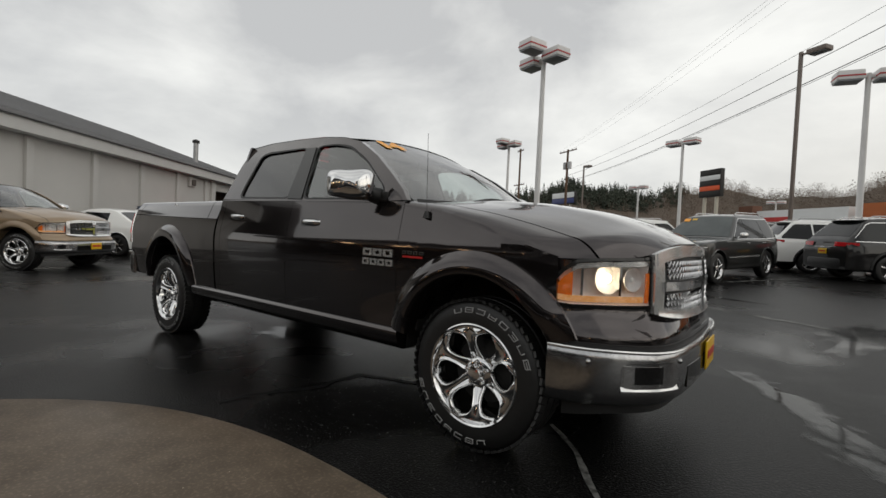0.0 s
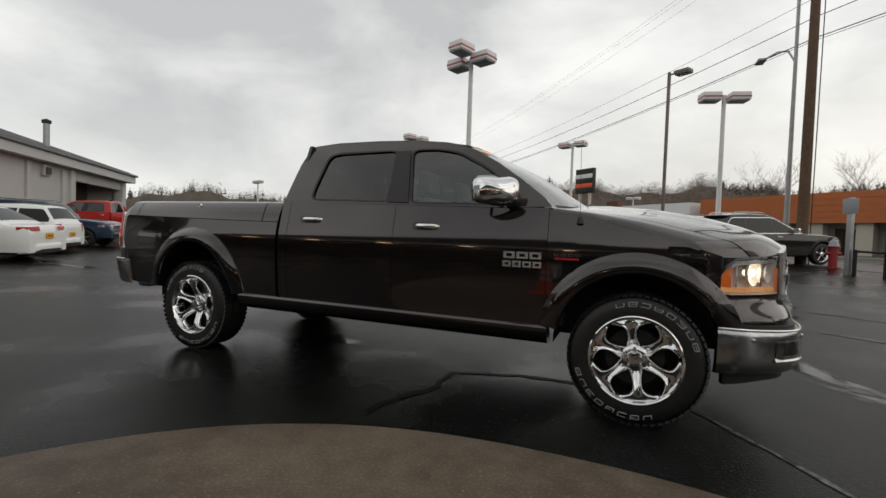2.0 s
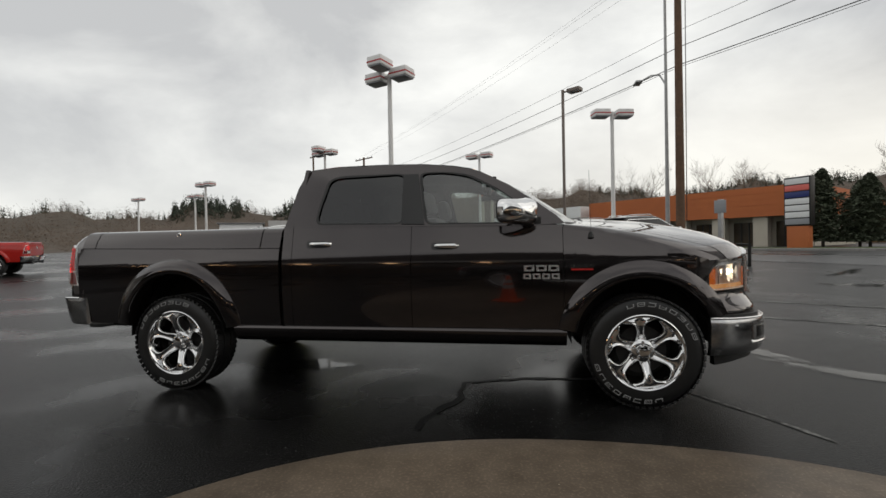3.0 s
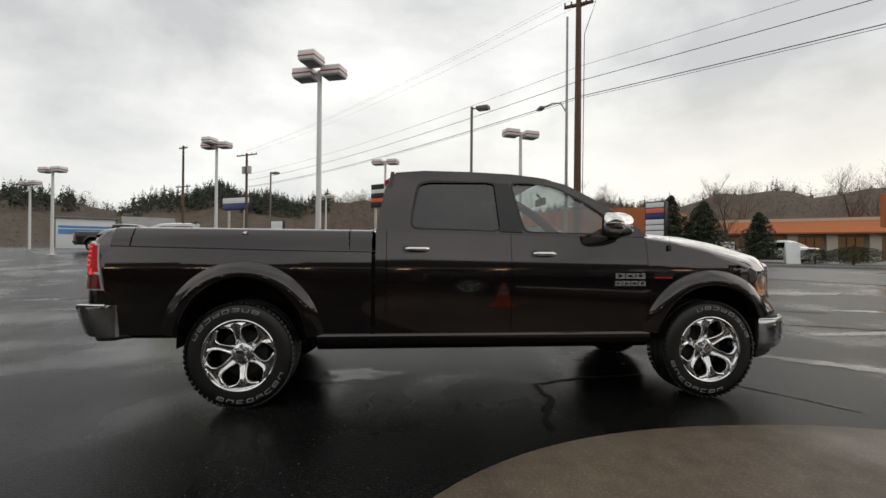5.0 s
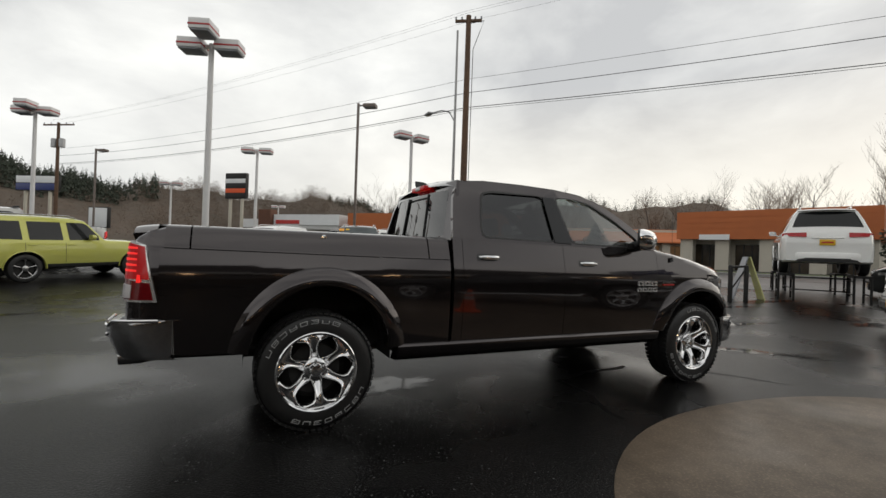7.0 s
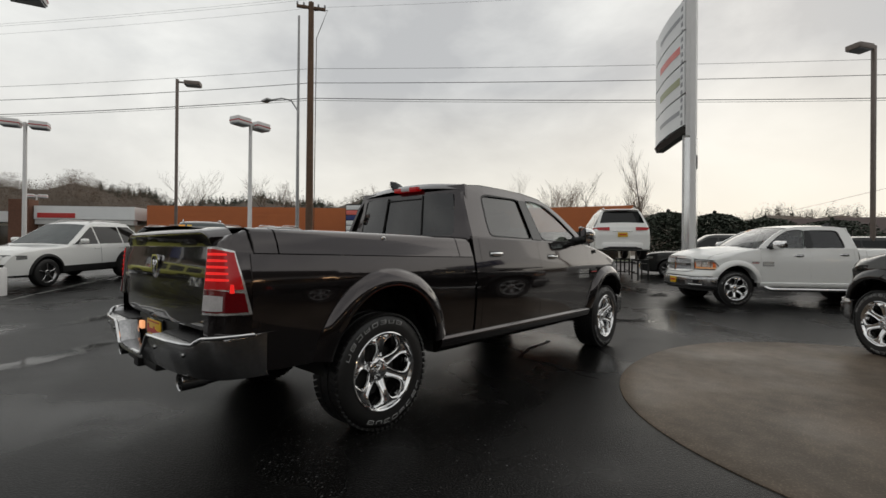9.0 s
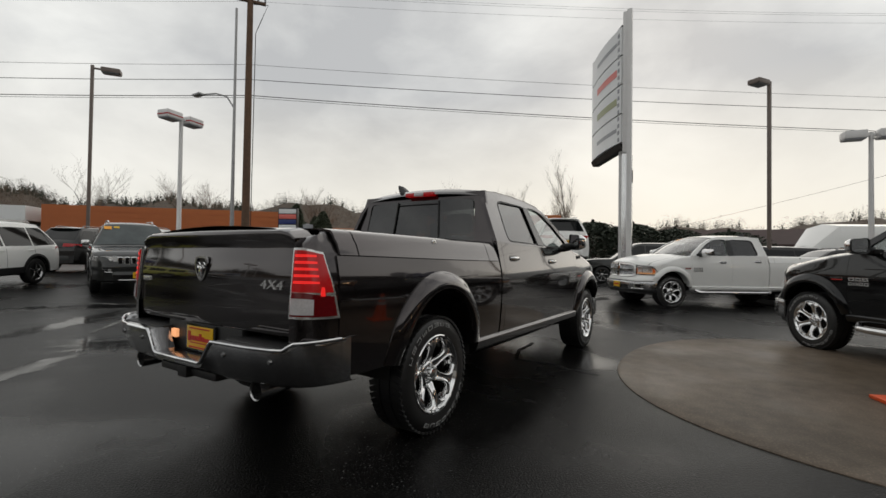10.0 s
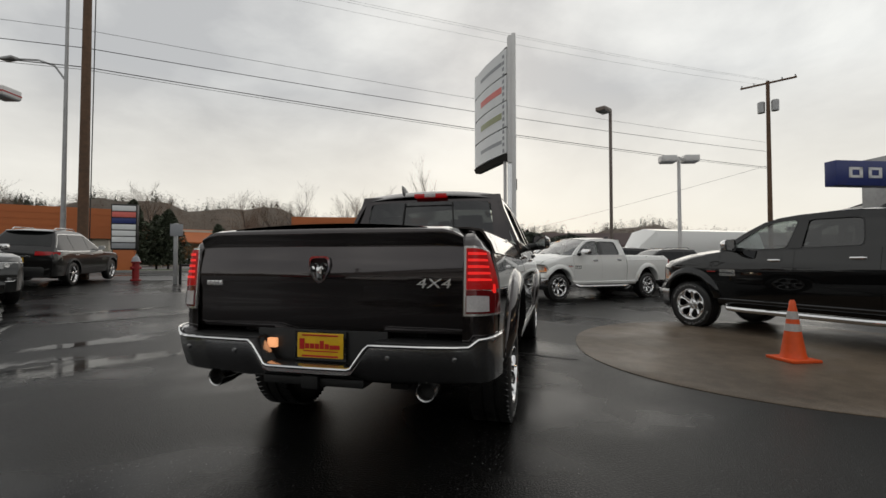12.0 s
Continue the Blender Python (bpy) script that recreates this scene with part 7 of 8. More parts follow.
def lot_lamp(x, y, h, heads, label, striped=True, r=0.095):
    p = root("lot_lamp", label, "street lamp", "lot lamps", pose(x, y, 0))
    bm = B()
    lathe(bm, [(0.26, 0), (0.26, 0.75), (0.24, 0.78), (r + 0.01, 0.78), (r, 1.0), (r * 0.75, h), (0.005, h + 0.02)], 20, "z")
    part("post", bm, WHITE_METAL, p)
    for a, dz in heads:
        shoebox(p, pose(0, 0, h - 0.28 + dz, 0, 0, a) @ Matrix.Translation((0.17, 0, 0)), striped)
    return p


lot_lamp(-1.42, 10.5, 7.03, ((250, 0.28), (340, 0.0), (160, 0.0)), "white lot lamp with three red-striped box heads")
lot_lamp(6.86, 16.2, 6.80, ((15, 0.0), (195, 0.0)), "white lot lamp with two red-striped box heads")
lot_lamp(-9.1, 22.1, 7.12, ((250, 0.15), (340, 0.0), (160, 0.0)), "white lot lamp with box heads far off")
lot_lamp(0.3, 24.7, 6.95, ((340, 0.0), (160, 0.0)), "white lot lamp near the road sign")
lot_lamp(19.96, -7.0, 6.1, ((100, 0.0), (280, 0.0)), "grey lot lamp with two box heads beyond the trucks", False)
lot_lamp(-19.8, 25.1, 6.0, ((340, 0.0), (160, 0.0)), "white lot lamp at the back of the lot")
lot_lamp(-27.0, 33.0, 6.2, ((340, 0.0), (160, 0.0)), "white lot lamp far back")
lot_lamp(-36.0, 36.0, 6.5, ((340, 0.0), (160, 0.0)), "white lot lamp far back")
lot_lamp(-6.0, 41.0, 6.5, ((340, 0.0), (160, 0.0)), "white lot lamp across the lot")
lot_lamp(4.0, 58.0, 6.5, ((340, 0.0), (160, 0.0)), "white lot lamp across the road")


def cobra_lamp(x, y, h, ang, label):
    p = root("street_lamp", label, "street lamp", "street lamps", pose(x, y, 0, 0, 0, ang))
    bm = B()
    box(bm, -0.06, 0.06, -0.06, 0.06, 0, h, 0.015)
    box(bm, -0.2, 0.2, -0.2, 0.2, 0, 0.12, 0.02)
    part("post", bm, BROWN_METAL, p)
    bm = B()
    box(bm, 0.05, 0.38, -0.035, 0.035, h - 0.16, h - 0.09, 0.01)
    part("arm", bm, BROWN_METAL, p)
    bm = B()
    box(bm, 0.32, 1.02, -0.24, 0.24, h - 0.26, h - 0.06, 0.05)
    part("lamp_head", bm, BROWN_METAL, p)
    bm = B()
    box(bm, 0.38, 0.96, -0.2, 0.2, h - 0.275, h - 0.25, 0.008)
    part("diffuser", bm, SIGN_GREY, p)


cobra_lamp(5.17, 20.2, 9.2, -33, "tall bronze street lamp with one box head")
cobra_lamp(19.57, -3.91, 8.5, 147, "tall bronze street lamp beyond the white pickup")
cobra_lamp(-11.6, 42.0, 8.9, -33, "tall bronze street lamp far along the road")



def utility_pole(x, y, h, r, label, arms=((0.3, 1.3),), cans=0, ang=-32.0):
    p = root("utility_pole", label, "utility pole", "utility poles", pose(x, y, 0, 0, 0, ang))
    bm = B()
    lathe(bm, [(r, -0.1), (r * 0.95, h * 0.3), (r * 0.85, h * 0.6), (r * 0.7, h), (0.01, h + 0.03)], 18, "z")
    part("post", bm, WOODPOLE, p)
    for dz, half in arms:
        bm = B()
        box(bm, -half, half, -0.06, 0.06, h - dz - 0.06, h - dz + 0.06, 0.01)
        part("crossarm", bm, WOODPOLE, p)
        for q in (-0.95, -0.5, 0.5, 0.95):
            bm = B()
            lathe(bm, [(0.02, 0), (0.05, 0.04), (0.03, 0.08), (0.05, 0.12), (0.02, 0.16)], 10, "z", (q * half, 0, h - dz + 0.06))
            part("insulator", bm, SIGN_GREY, p)
    for k in range(cans):
        bm = B()
        lathe(bm, [(0.05, 0), (0.24, 0.02), (0.25, 0.75), (0.2, 0.82), (0.03, 0.86)], 14, "z", ((-1) ** k * 0.42, 0, h - 2.3))
        part("transformer", bm, STEEL, p)
    return p


POLE_H = 12.8
up_main = utility_pole(9.32, 15.43, POLE_H, 0.175, "tall brown wooden utility pole at the lot's edge", ((0.25, 0.65),))
bm = B()
tube(bm, [(0.05, 0.16, POLE_H - 0.3), (0.75, 0.1, POLE_H - 0.2), (0.5, 0.1, POLE_H - 0.9), (0.25, 0.1, POLE_H - 1.6), (0.2, 0.1, 0.2)], 0.018, 6)
part("riser", bm, CABLE, up_main)
utility_pole(-16.0, 48.4, 12.0, 0.17, "wooden utility pole with transformers far along the road", ((0.2, 1.6),), 2)
utility_pole(-26.1, 55.6, 14.2, 0.17, "tall wooden utility pole on the far side", ((0.3, 0.8), (5.2, 1.4)))
utility_pole(34.2, -16.5, 14.4, 0.17, "wooden utility pole with transformers by the blue sign", ((0.15, 1.7),), 2, 60)

arm = root("street_lamp", "slender grey street lamp with a curved arm", "street lamp", "street lamps", pose(8.97, 15.9, 0))
bm = B()
lathe(bm, [(0.11, 0), (0.075, 4), (0.06, 8.2), (0.05, 12.2), (0.002, 12.22)], 14, "z")
part("post", bm, STEEL, arm)
bm = B()
tube(bm, [(0, 0, 7.7), (-0.15, 0.35, 8.25), (-0.35, 0.85, 8.42), (-0.6, 1.5, 8.42)], 0.035, 8)
part("arm", bm, STEEL, arm)
bm = B()
box(bm, -0.85, -0.55, 1.4, 2.0, 8.36, 8.46, 0.04)
part("lamp_head", bm, STEEL, arm)


def wire(a, b, sag, r=0.012, name="overhead_cable"):
    a, b = Vector(a), Vector(b)
    bm = B()
    tube(bm, [a.lerp(b, t / 24) + Vector((0, 0, -sag * 4 * (t / 24) * (1 - t / 24))) for t in range(25)], r, 5)
    tagged(part(name, bm, CABLE), "thin dark overhead cable between poles", "cable", "overhead cables")


pa, pb, pc = Vector((9.32, 15.43, 0)), Vector((-16.0, 48.4, 0)), Vector((34.2, -16.5, 0))
for dz, dc, dv, r in ((9.70, 9.85, 0.0, 0.008), (9.05, 9.20, 0.05, 0.014), (8.35, 8.05, 0.10, 0.017), (8.22, 7.92, 0.0, 0.009)):
    off = RV * dv
    wire(pa + off + Vector((0, 0, dz)), pb + off + Vector((0, 0, dz - 0.1)), 0.5, r)
    wire(pa + off + Vector((0, 0, dz)), pc + off + Vector((0, 0, dc)), 0.25, r)
for dv, dz in ((0.45, 0.0), (-0.45, 0.0), (0.0, 0.15)):
    off = RV * dv
    wire(pa + off + Vector((0, 0, POLE_H + dz)), pb + off + Vector((0, 0, 12.1 + dz)), 0.5, 0.0045)
    wire(pa + off + Vector((0, 0, POLE_H + dz)), pc + off + Vector((0, 0, 14.3 + dz)), 0.4, 0.0045)
wire((34.2, -16.5, 8.2), (46, 6, 3.6), 0.2, 0.010)

# ---- dealer pylon sign ----
pyl = root("pylon_sign", "tall white pylon sign with four curved panels", "sign")
sa_, sb_ = Vector((13.15, 0.30, 0)), Vector((15.69, 1.91, 0))
sd = (sb_ - sa_).normalized()
sn = Vector((sd.y, -sd.x, 0))


def sp(t, d, z):
    return sa_ + sd * t + sn * d + Vector((0, 0, z))


sw = (sb_ - sa_).length
for k in range(4):
    bm = B()
    z0, z1 = 5.15 + k * 0.98, 5.15 + (k + 1) * 0.98 - 0.05
    rows = []
    for i in range(13):
        t = i / 12
        bow = 0.10 * math.sin(math.pi * t)
        rows.append([sp(t * sw, 0.16 + bow, z0), sp(t * sw, 0.16 + bow, z1), sp(t * sw, -0.16 - bow, z1), sp(t * sw, -0.16 - bow, z0)])
    vs = grid(bm, rows, close=True)
    for r in (vs[0], vs[-1]):
        bm.faces.new(r)
    bmesh.ops.recalc_face_normals(bm, faces=bm.faces[:])
    panel_ob = part("sign_panel", bm, SIGN_WHITE, pyl)
    bm = B()
    mtl = (SIGN_GREY, SIGN_GREEN, SIGN_RED, SIGN_GREY)[k]
    for d in (1, -1):
        bm = B()
        zc = (z0 + z1) / 2
        rows = [[sp(t * sw, d * (0.166 + 0.10 * math.sin(math.pi * t)), zc + q * (0.12 if k in (1, 2) else 0.07)) for q in (-1, 1)] for t in [0.10 + 0.62 * i / 12 for i in range(13)]]
        grid(bm, rows)
        part("print_bar", bm, mtl, panel_ob, "plain coloured print bar")
bm = B()
for k in range(5):
    z = 5.10 + k * 0.98
    rows = [[sp(t * sw / 8, d, z + q) for d, q in ((0.15, 0), (-0.15, 0), (-0.15, 0.06), (0.15, 0.06))] for t in range(9)]
    grid(bm, rows, close=True)
part("panel_gap", bm, DARK_METAL, pyl)
bm = B()
rows = [[sp(t * sw / 6, d, z) for d, z in ((0.2, 5.10), (-0.2, 5.10), (-0.12, 4.92), (0.12, 4.92))] for t in range(7)]
vs = grid(bm, rows, close=True)
for r in (vs[0], vs[-1]):
    bm.faces.new(r)
part("sign_base", bm, DARK_METAL, pyl)
for t, hgt, w in ((-0.30, 9.45, 0.075), (0.02, 9.45, 0.085), (0.42, 9.1, 0.06)):
    bm = B()
    p = sp(t, 0, 0)
    box(bm, p.x - w, p.x + w, p.y - w, p.y + w, 0, hgt, 0.02)
    part("sign_post", bm, WHITE_METAL, pyl)
# pale strips between the posts above, a grey casing with two inset plates below
a, b = sp(-0.30, 0, 0), sp(0.02, 0, 0)
for nm, z0, z1, g, mtl in (("post_panel", 4.75, 9.40, 0.035, WHITE_METAL), ("post_casing", 0.0, 4.70, 0.055, BRIGHT_TRIM)):
    bm = B()
    box(bm, min(a.x, b.x) - g, max(a.x, b.x) + g, min(a.y, b.y) - g, max(a.y, b.y) + g, z0, z1, 0.012)
    post_ob = part(nm, bm, mtl, pyl)
for t in (-0.24, -0.05):
    bm = B()
    m = Matrix.Translation(sp(t, 0.10, 3.95)) @ Matrix.Rotation(math.atan2(sd.y, sd.x), 4, "Z")
    box(bm, -0.05, 0.05, -0.03, 0.03, -0.2, 0.2, 0.01, m)
    part("inset_plate", bm, DARK_METAL, post_ob)
for k in range(16):
    bm = B()
    z = 5.2 + k * 0.235
    m = Matrix.Translation(sp(0.20, 0, z)) @ Matrix.Rotation(math.atan2(sd.y, sd.x), 4, "Z")
    box(bm, -0.07, 0.07, -0.19, 0.19, 0.0, 0.13, 0.008, m)
    part("bracket", bm, SIGN_GREY, pyl)

# flue and vent on the workshop
bm = B()
fl_ = wp(24.2, 1.3, 0)
lathe(bm, [(0.15, 4.6), (0.15, 6.62), (0.13, 6.62), (0.13, 4.6)], 16, "z", (fl_.x, fl_.y, 0))
flue = part("flue_pipe", bm, STEEL, hall, "shiny steel flue")
bm = B()
lathe(bm, [(0.002, 6.86), (0.22, 6.76), (0.22, 6.60), (0.14, 6.58), (0.14, 6.54)], 16, "z", (fl_.x, fl_.y, 0))
part("flue_cap", bm, DARK_METAL, flue, "dark cap")
vm = Matrix.Translation(wp(21.18, 0, 0)) @ rot
bm = B()
box(bm, -0.34, 0.34, -0.16, 0.0, 3.42, 3.97, 0.03, vm)
vent = part("wall_vent", bm, WALL_GREY, hall)
bm = B()
box(bm, -0.18, 0.24, -0.24, -0.16, 3.49, 3.85, 0.05, vm)
part("vent_hood", bm, BARK, vent, "rusty brown hood")

# ---- low buildings across the far end of the lot ----
PAINT_BLUE_BAND = mat("blue_band", (0.10, 0.30, 0.62), 0.5, grain=0.4, scale=1.5)
low = root("low_store", "low white store with a blue painted band", "building", "", pose(-37.2, 60.4, 0.8, 0, 0, 212))
bm = B()
box(bm, 0, 5.4, 0, 9, 0, 3.7, 0.03)
part("wall", bm, SIGN_WHITE, low)
for z0, z1, m_ in ((1.9, 2.45, PAINT_BLUE_BAND), (2.6, 2.85, PAINT_BLUE_BAND)):
    bm = B()
    box(bm, 0.2, 5.2, -0.05, 9.05, z0, z1)
    part("painted_band", bm, m_, low)
bm = B()
box(bm, -0.3, 5.7, -0.3, 9.3, 3.7, 3.86, 0.03)
part("roof", bm, ROOFING, low)
cot = root("gabled_shed", "small shed with a pale pitched roof", "building", "", pose(-36.0, 63.5, 0.8, 0, 0, 212))
bm = B()
box(bm, -3.4, 1.4, 0, 6, 0, 2.7, 0.03)
part("wall", bm, WALL_GREY, cot)
for y0, y1 in ((-0.4, 3.0), (6.4, 3.0)):
    bm = B()
    lo_, hi_ = (2.6, 4.5)
    vs = grid(bm, [[(-4.4, y0, lo_), (-4.4, y1, hi_), (-4.4, y1, hi_ + 0.12), (-4.4, y0, lo_ + 0.12)], [(1.8, y0, lo_), (1.8, y1, hi_), (1.8, y1, hi_ + 0.12), (1.8, y0, lo_ + 0.12)]], close=True)
    for r in (vs[0], vs[-1]):
        bm.faces.new(r)
    bmesh.ops.recalc_face_normals(bm, faces=bm.faces[:])
    part("roof_slope", bm, ASH, cot, smooth=False)

# ---- display stand, gate posts, cone, hydrant ----
stand = root("display_stand", "black steel stand holding up a white SUV", "stand", "", pose(STAND_X, STAND_Y, STAND_Z, 0, 0, 32))
for x in (0.0, 2.915):
    for y in (-0.8, 0.8):
        bm = B()
        box(bm, x - 0.5, x + 0.5, y - 0.19, y + 0.19, STAND_H - 0.07, STAND_H, 0.01)
        part("wheel_tray", bm, DARK_METAL, stand)
        for dx in (-0.46, 0.46):
            for dy in (-0.17, 0.17):
                bm = B()
                tube(bm, [(x + dx, y + dy, 0.0), (x + dx * 0.96, y + dy, STAND_H - 0.06)], 0.03, 8)
                part("leg", bm, DARK_METAL, stand)
        bm = B()
        for z in (0.25, 0.6):
            tube(bm, [(x - 0.45, y - 0.17, z), (x + 0.45, y - 0.17, z)], 0.02, 6)
            tube(bm, [(x - 0.45, y + 0.17, z), (x + 0.45, y + 0.17, z)], 0.02, 6)
        part("brace", bm, DARK_METAL, stand)
for z in (0.3, 0.65):
    bm = B()
    tube(bm, [(0.0, 0.63, z), (2.9, 0.63, z)], 0.02, 6)
    tube(bm, [(0.0, -0.63, z), (0.0, 0.63, z)], 0.02, 6)
    part("rail", bm, DARK_METAL, stand)

gate = root("post_barrier", "two black posts with a sagging chain rail", "barrier")
pts = [Vector((11.28, 3.52, lot_z(11.28, 3.52))), Vector((11.74, 3.40, lot_z(11.74, 3.40)))]
for p in pts:
    bm = B()
    lathe(bm, [(0.055, 0), (0.055, 0.94), (0.045, 0.97), (0.005, 0.98)], 14, "z", p)
    part("post", bm, DARK_METAL, gate)
bm = B()
tube(bm, [pts[0] + Vector((0, 0, 0.92)), pts[1] + Vector((0, 0, 0.95))], 0.03, 8)
tube(bm, [pts[0] + Vector((0, 0, 0.3)), pts[1] + Vector((0, 0, 0.9))], 0.02, 6)
part("rail", bm, DARK_METAL, gate)
fold = root("folded_barrier", "folded yellow and white striped barrier behind black posts", "barrier", "", pose(12.45, 3.85, lot_z(12.45, 3.85), 0, 0, -36))
for s, mt in ((-1, SIGN_GREY), (1, mat("barrier_yellow", (0.62, 0.60, 0.20), 0.5, grain=0.5, scale=9, tint=(0.6, 0.6, 0.5)))):
    bm = B()
    rows = [[(s * (0.03 + 0.36 * (1 - t)) + d, y * (0.2 - 0.05 * t), 1.18 * t) for y, d in ((-1, 0), (1, 0), (1, 0.03), (-1, 0.03))] for t in (0, 0.3, 0.6, 1)]
    vs = grid(bm, rows, close=True)
    for r in (vs[0], vs[-1]):
        bm.faces.new(r)
    part("leaf", bm, mt, fold)

cone = root("traffic_cone", "orange traffic cone with two grey bands on the wet concrete pad", "traffic cone", "", pose(2.74, -4.0, 0.018, 0, 0, 20))
bm = B()
box(bm, -0.19, 0.19, -0.19, 0.19, 0, 0.035, 0.012)
part("base", bm, CONE_ORANGE, cone)
cr = lambda z: lerp([(0.035, 0.140), (0.08, 0.125), (0.70, 0.028)], z)
bm = B()
lathe(bm, [(cr(z), z) for z in (0.035, 0.08, 0.2, 0.4, 0.6, 0.69)] + [(0.022, 0.705), (0.016, 0.69)], 28, "z")
part("cone_body", bm, CONE_ORANGE, cone)
for z0, z1 in ((0.345, 0.43), (0.485, 0.575)):
    bm = B()
    lathe(bm, [(cr(z0) + 0.002, z0), (cr((z0 + z1) / 2) + 0.002, (z0 + z1) / 2), (cr(z1) + 0.002, z1)], 28, "z")
    part("reflective_band", bm, CONE_BAND, cone, "grey reflective band")

hyd = root("fire_hydrant", "small red fire hydrant with a pale cap at the kerb", "hydrant", "", pose(9.47, 13.17, lot_z(9.47, 13.17)))
bm = B()
lathe(bm, [(0.17, 0), (0.17, 0.05), (0.11, 0.06), (0.11, 0.62), (0.15, 0.64), (0.15, 0.68)], 16, "z")
part("barrel", bm, HYDRANT_RED, hyd)
bm = B()
lathe(bm, [(0.15, 0.68), (0.13, 0.71), (0.115, 0.78), (0.08, 0.85), (0.04, 0.88), (0.03, 0.94), (0.002, 0.94)], 16, "z")
part("bonnet", bm, SIGN_GREY, hyd, "pale painted cap")
for a in (0, 90, 180):
    bm = B()
    m = Matrix.Rotation(radians(a), 4, "Z")
    tube(bm, [m @ Vector((0.08, 0, 0.45)), m @ Vector((0.19, 0, 0.45))], 0.055, 10)
    part("nozzle", bm, HYDRANT_RED, hyd)

post_sign = root("post_sign", "grey sign board on a square post at the lot's edge", "sign", "", pose(9.1, 11.1, 0, 0, 0, -55))
bm = B()
box(bm, -0.06, 0.06, -0.06, 0.06, 0, 2.45, 0.01)
part("post", bm, STEEL, post_sign)
bm = B()
box(bm, -0.16, 0.22, -0.08, -0.06, 2.02, 2.42, 0.01)
bd = part("board", bm, SIGN_GREY, post_sign)
aboard = root("folding_sign", "white folding board sign standing on the grass verge", "sign", "", pose(*rp(1.0, 29.3, 0.14), 0, 0, 60))
for q in (-1, 1):
    bm = B()
    vs = grid(bm, [[(q * (0.05 + 0.28 * (1 - t)) + d, y, 1.15 * t) for y, d in ((-0.32, 0), (0.32, 0), (0.32, 0.03), (-0.32, 0.03))] for t in (0, 0.5, 1)], close=True)
    for r in (vs[0], vs[-1]):
        bm.faces.new(r)
    bmesh.ops.recalc_face_normals(bm, faces=bm.faces[:])
    part("board", bm, SIGN_WHITE, aboard)
rail = root("guard_rail", "short dark pipe rail beside a fire hydrant", "railing")
rpts = [Vector((x, y, lot_z(x, y))) for x, y in ((9.2, 11.0), (9.55, 10.3))]
for p in rpts:
    bm = B()
    tube(bm, [p, p + Vector((0, 0, 0.68))], 0.045, 10)
    part("post", bm, DARK_METAL, rail)
bm = B()
tube(bm, [p + Vector((0, 0, 0.64)) for p in rpts], 0.03, 8)
part("handrail", bm, DARK_METAL, rail)


# ---- shops across the road ----
def shops(name, label, a, b, depth, h0, h1, ztop, bays, lit, pitched=False):
    """A low shop row from a to b; the front looks towards the lot. h0..h1: the fascia."""
    T = root(name, label, "building", "shops across the road")
    a, b = Vector((*a, 0)), Vector((*b, 0))
    d = (b - a).normalized()
    n = Vector((-d.y, d.x, 0))
    if n.dot(a) < 0:
        n = -n
    ln = (b - a).length
    q = lambda s, e, z: a + d * s + n * e + Vector((0, 0, z))

    def block(nm, s0, s1, e0, e1, z0, z1, mt, parent=T, lab=""):
        bm = B()
        vs = grid(bm, [[q(s, e, z) for e, z in ((e0, z0), (e0, z1), (e1, z1), (e1, z0))] for s in (s0, s1)], close=True)
        for r in (vs[0], vs[-1]):
            bm.faces.new(r)
        bmesh.ops.recalc_face_normals(bm, faces=bm.faces[:])
        return part(nm, bm, mt, parent, lab, smooth=False)
    block("wall", 0, ln, 1.6, depth, 0, h1 - 0.1, CREAM)
    if pitched:
        bm = B()
        vs = grid(bm, [[q(s, e, z) for e, z in ((-0.5, h0), (-0.5, h0 + 0.15), (2.2, h1), (depth, h1), (depth, h0))] for s in (-0.5, ln + 0.5)], close=True)
        for r in (vs[0], vs[-1]):
            bm.faces.new(r)
        bmesh.ops.recalc_face_normals(bm, faces=bm.faces[:])
        part("roof", bm, ORANGE, T, "orange mansard roof", smooth=False)
    else:
        block("fascia", -0.3, ln + 0.3, 0, 0.35, h0, h1, ORANGE, lab="orange fascia")
        block("fascia_end", -0.3, 0.05, 0.35, depth, h0, h1, ORANGE)
        block("fascia_end", ln - 0.05, ln + 0.3, 0.35, depth, h0, h1, ORANGE)
        block("roof", 0.05, ln - 0.05, 0.35, depth, h0 + 0.1, h0 + 0.4, ROOFING)
        for k in range(1, 5):
            block("fascia_board", -0.31, ln + 0.31, -0.02, 0.0, h0 + (h1 - h0) * k / 5 - 0.02, h0 + (h1 - h0) * k / 5 + 0.02, ORANGE)
    step = ln / bays
    for k in range(bays + 1):
        s = min(max(k * step, 0.35), ln - 0.35)
        block("column", s - 0.45, s + 0.45, 0.3, 1.0, 0, h0, CREAM)
    for k in range(bays):
        w = block("window", k * step + 0.6, (k + 1) * step - 0.6, 1.52, 1.58, 0.35, h0 - 0.35, WARM_GLASS if lit else SHOP_GLASS)
        for j in range(1, 3):
            s = k * step + 0.6 + (step - 1.2) * j / 3
            block("window_frame", s - 0.04, s + 0.04, 1.47, 1.52, 0.35, h0 - 0.35, DARK_METAL, w)
    block("sign_board", ln * 0.12, ln * 0.30, -0.08, -0.005, h0 - 0.05, h0 + 0.35, SIGN_WHITE)
    block("walkway", -0.5, ln + 0.5, -0.6, 1.6, 0.1, 0.22, ASH)
    return T


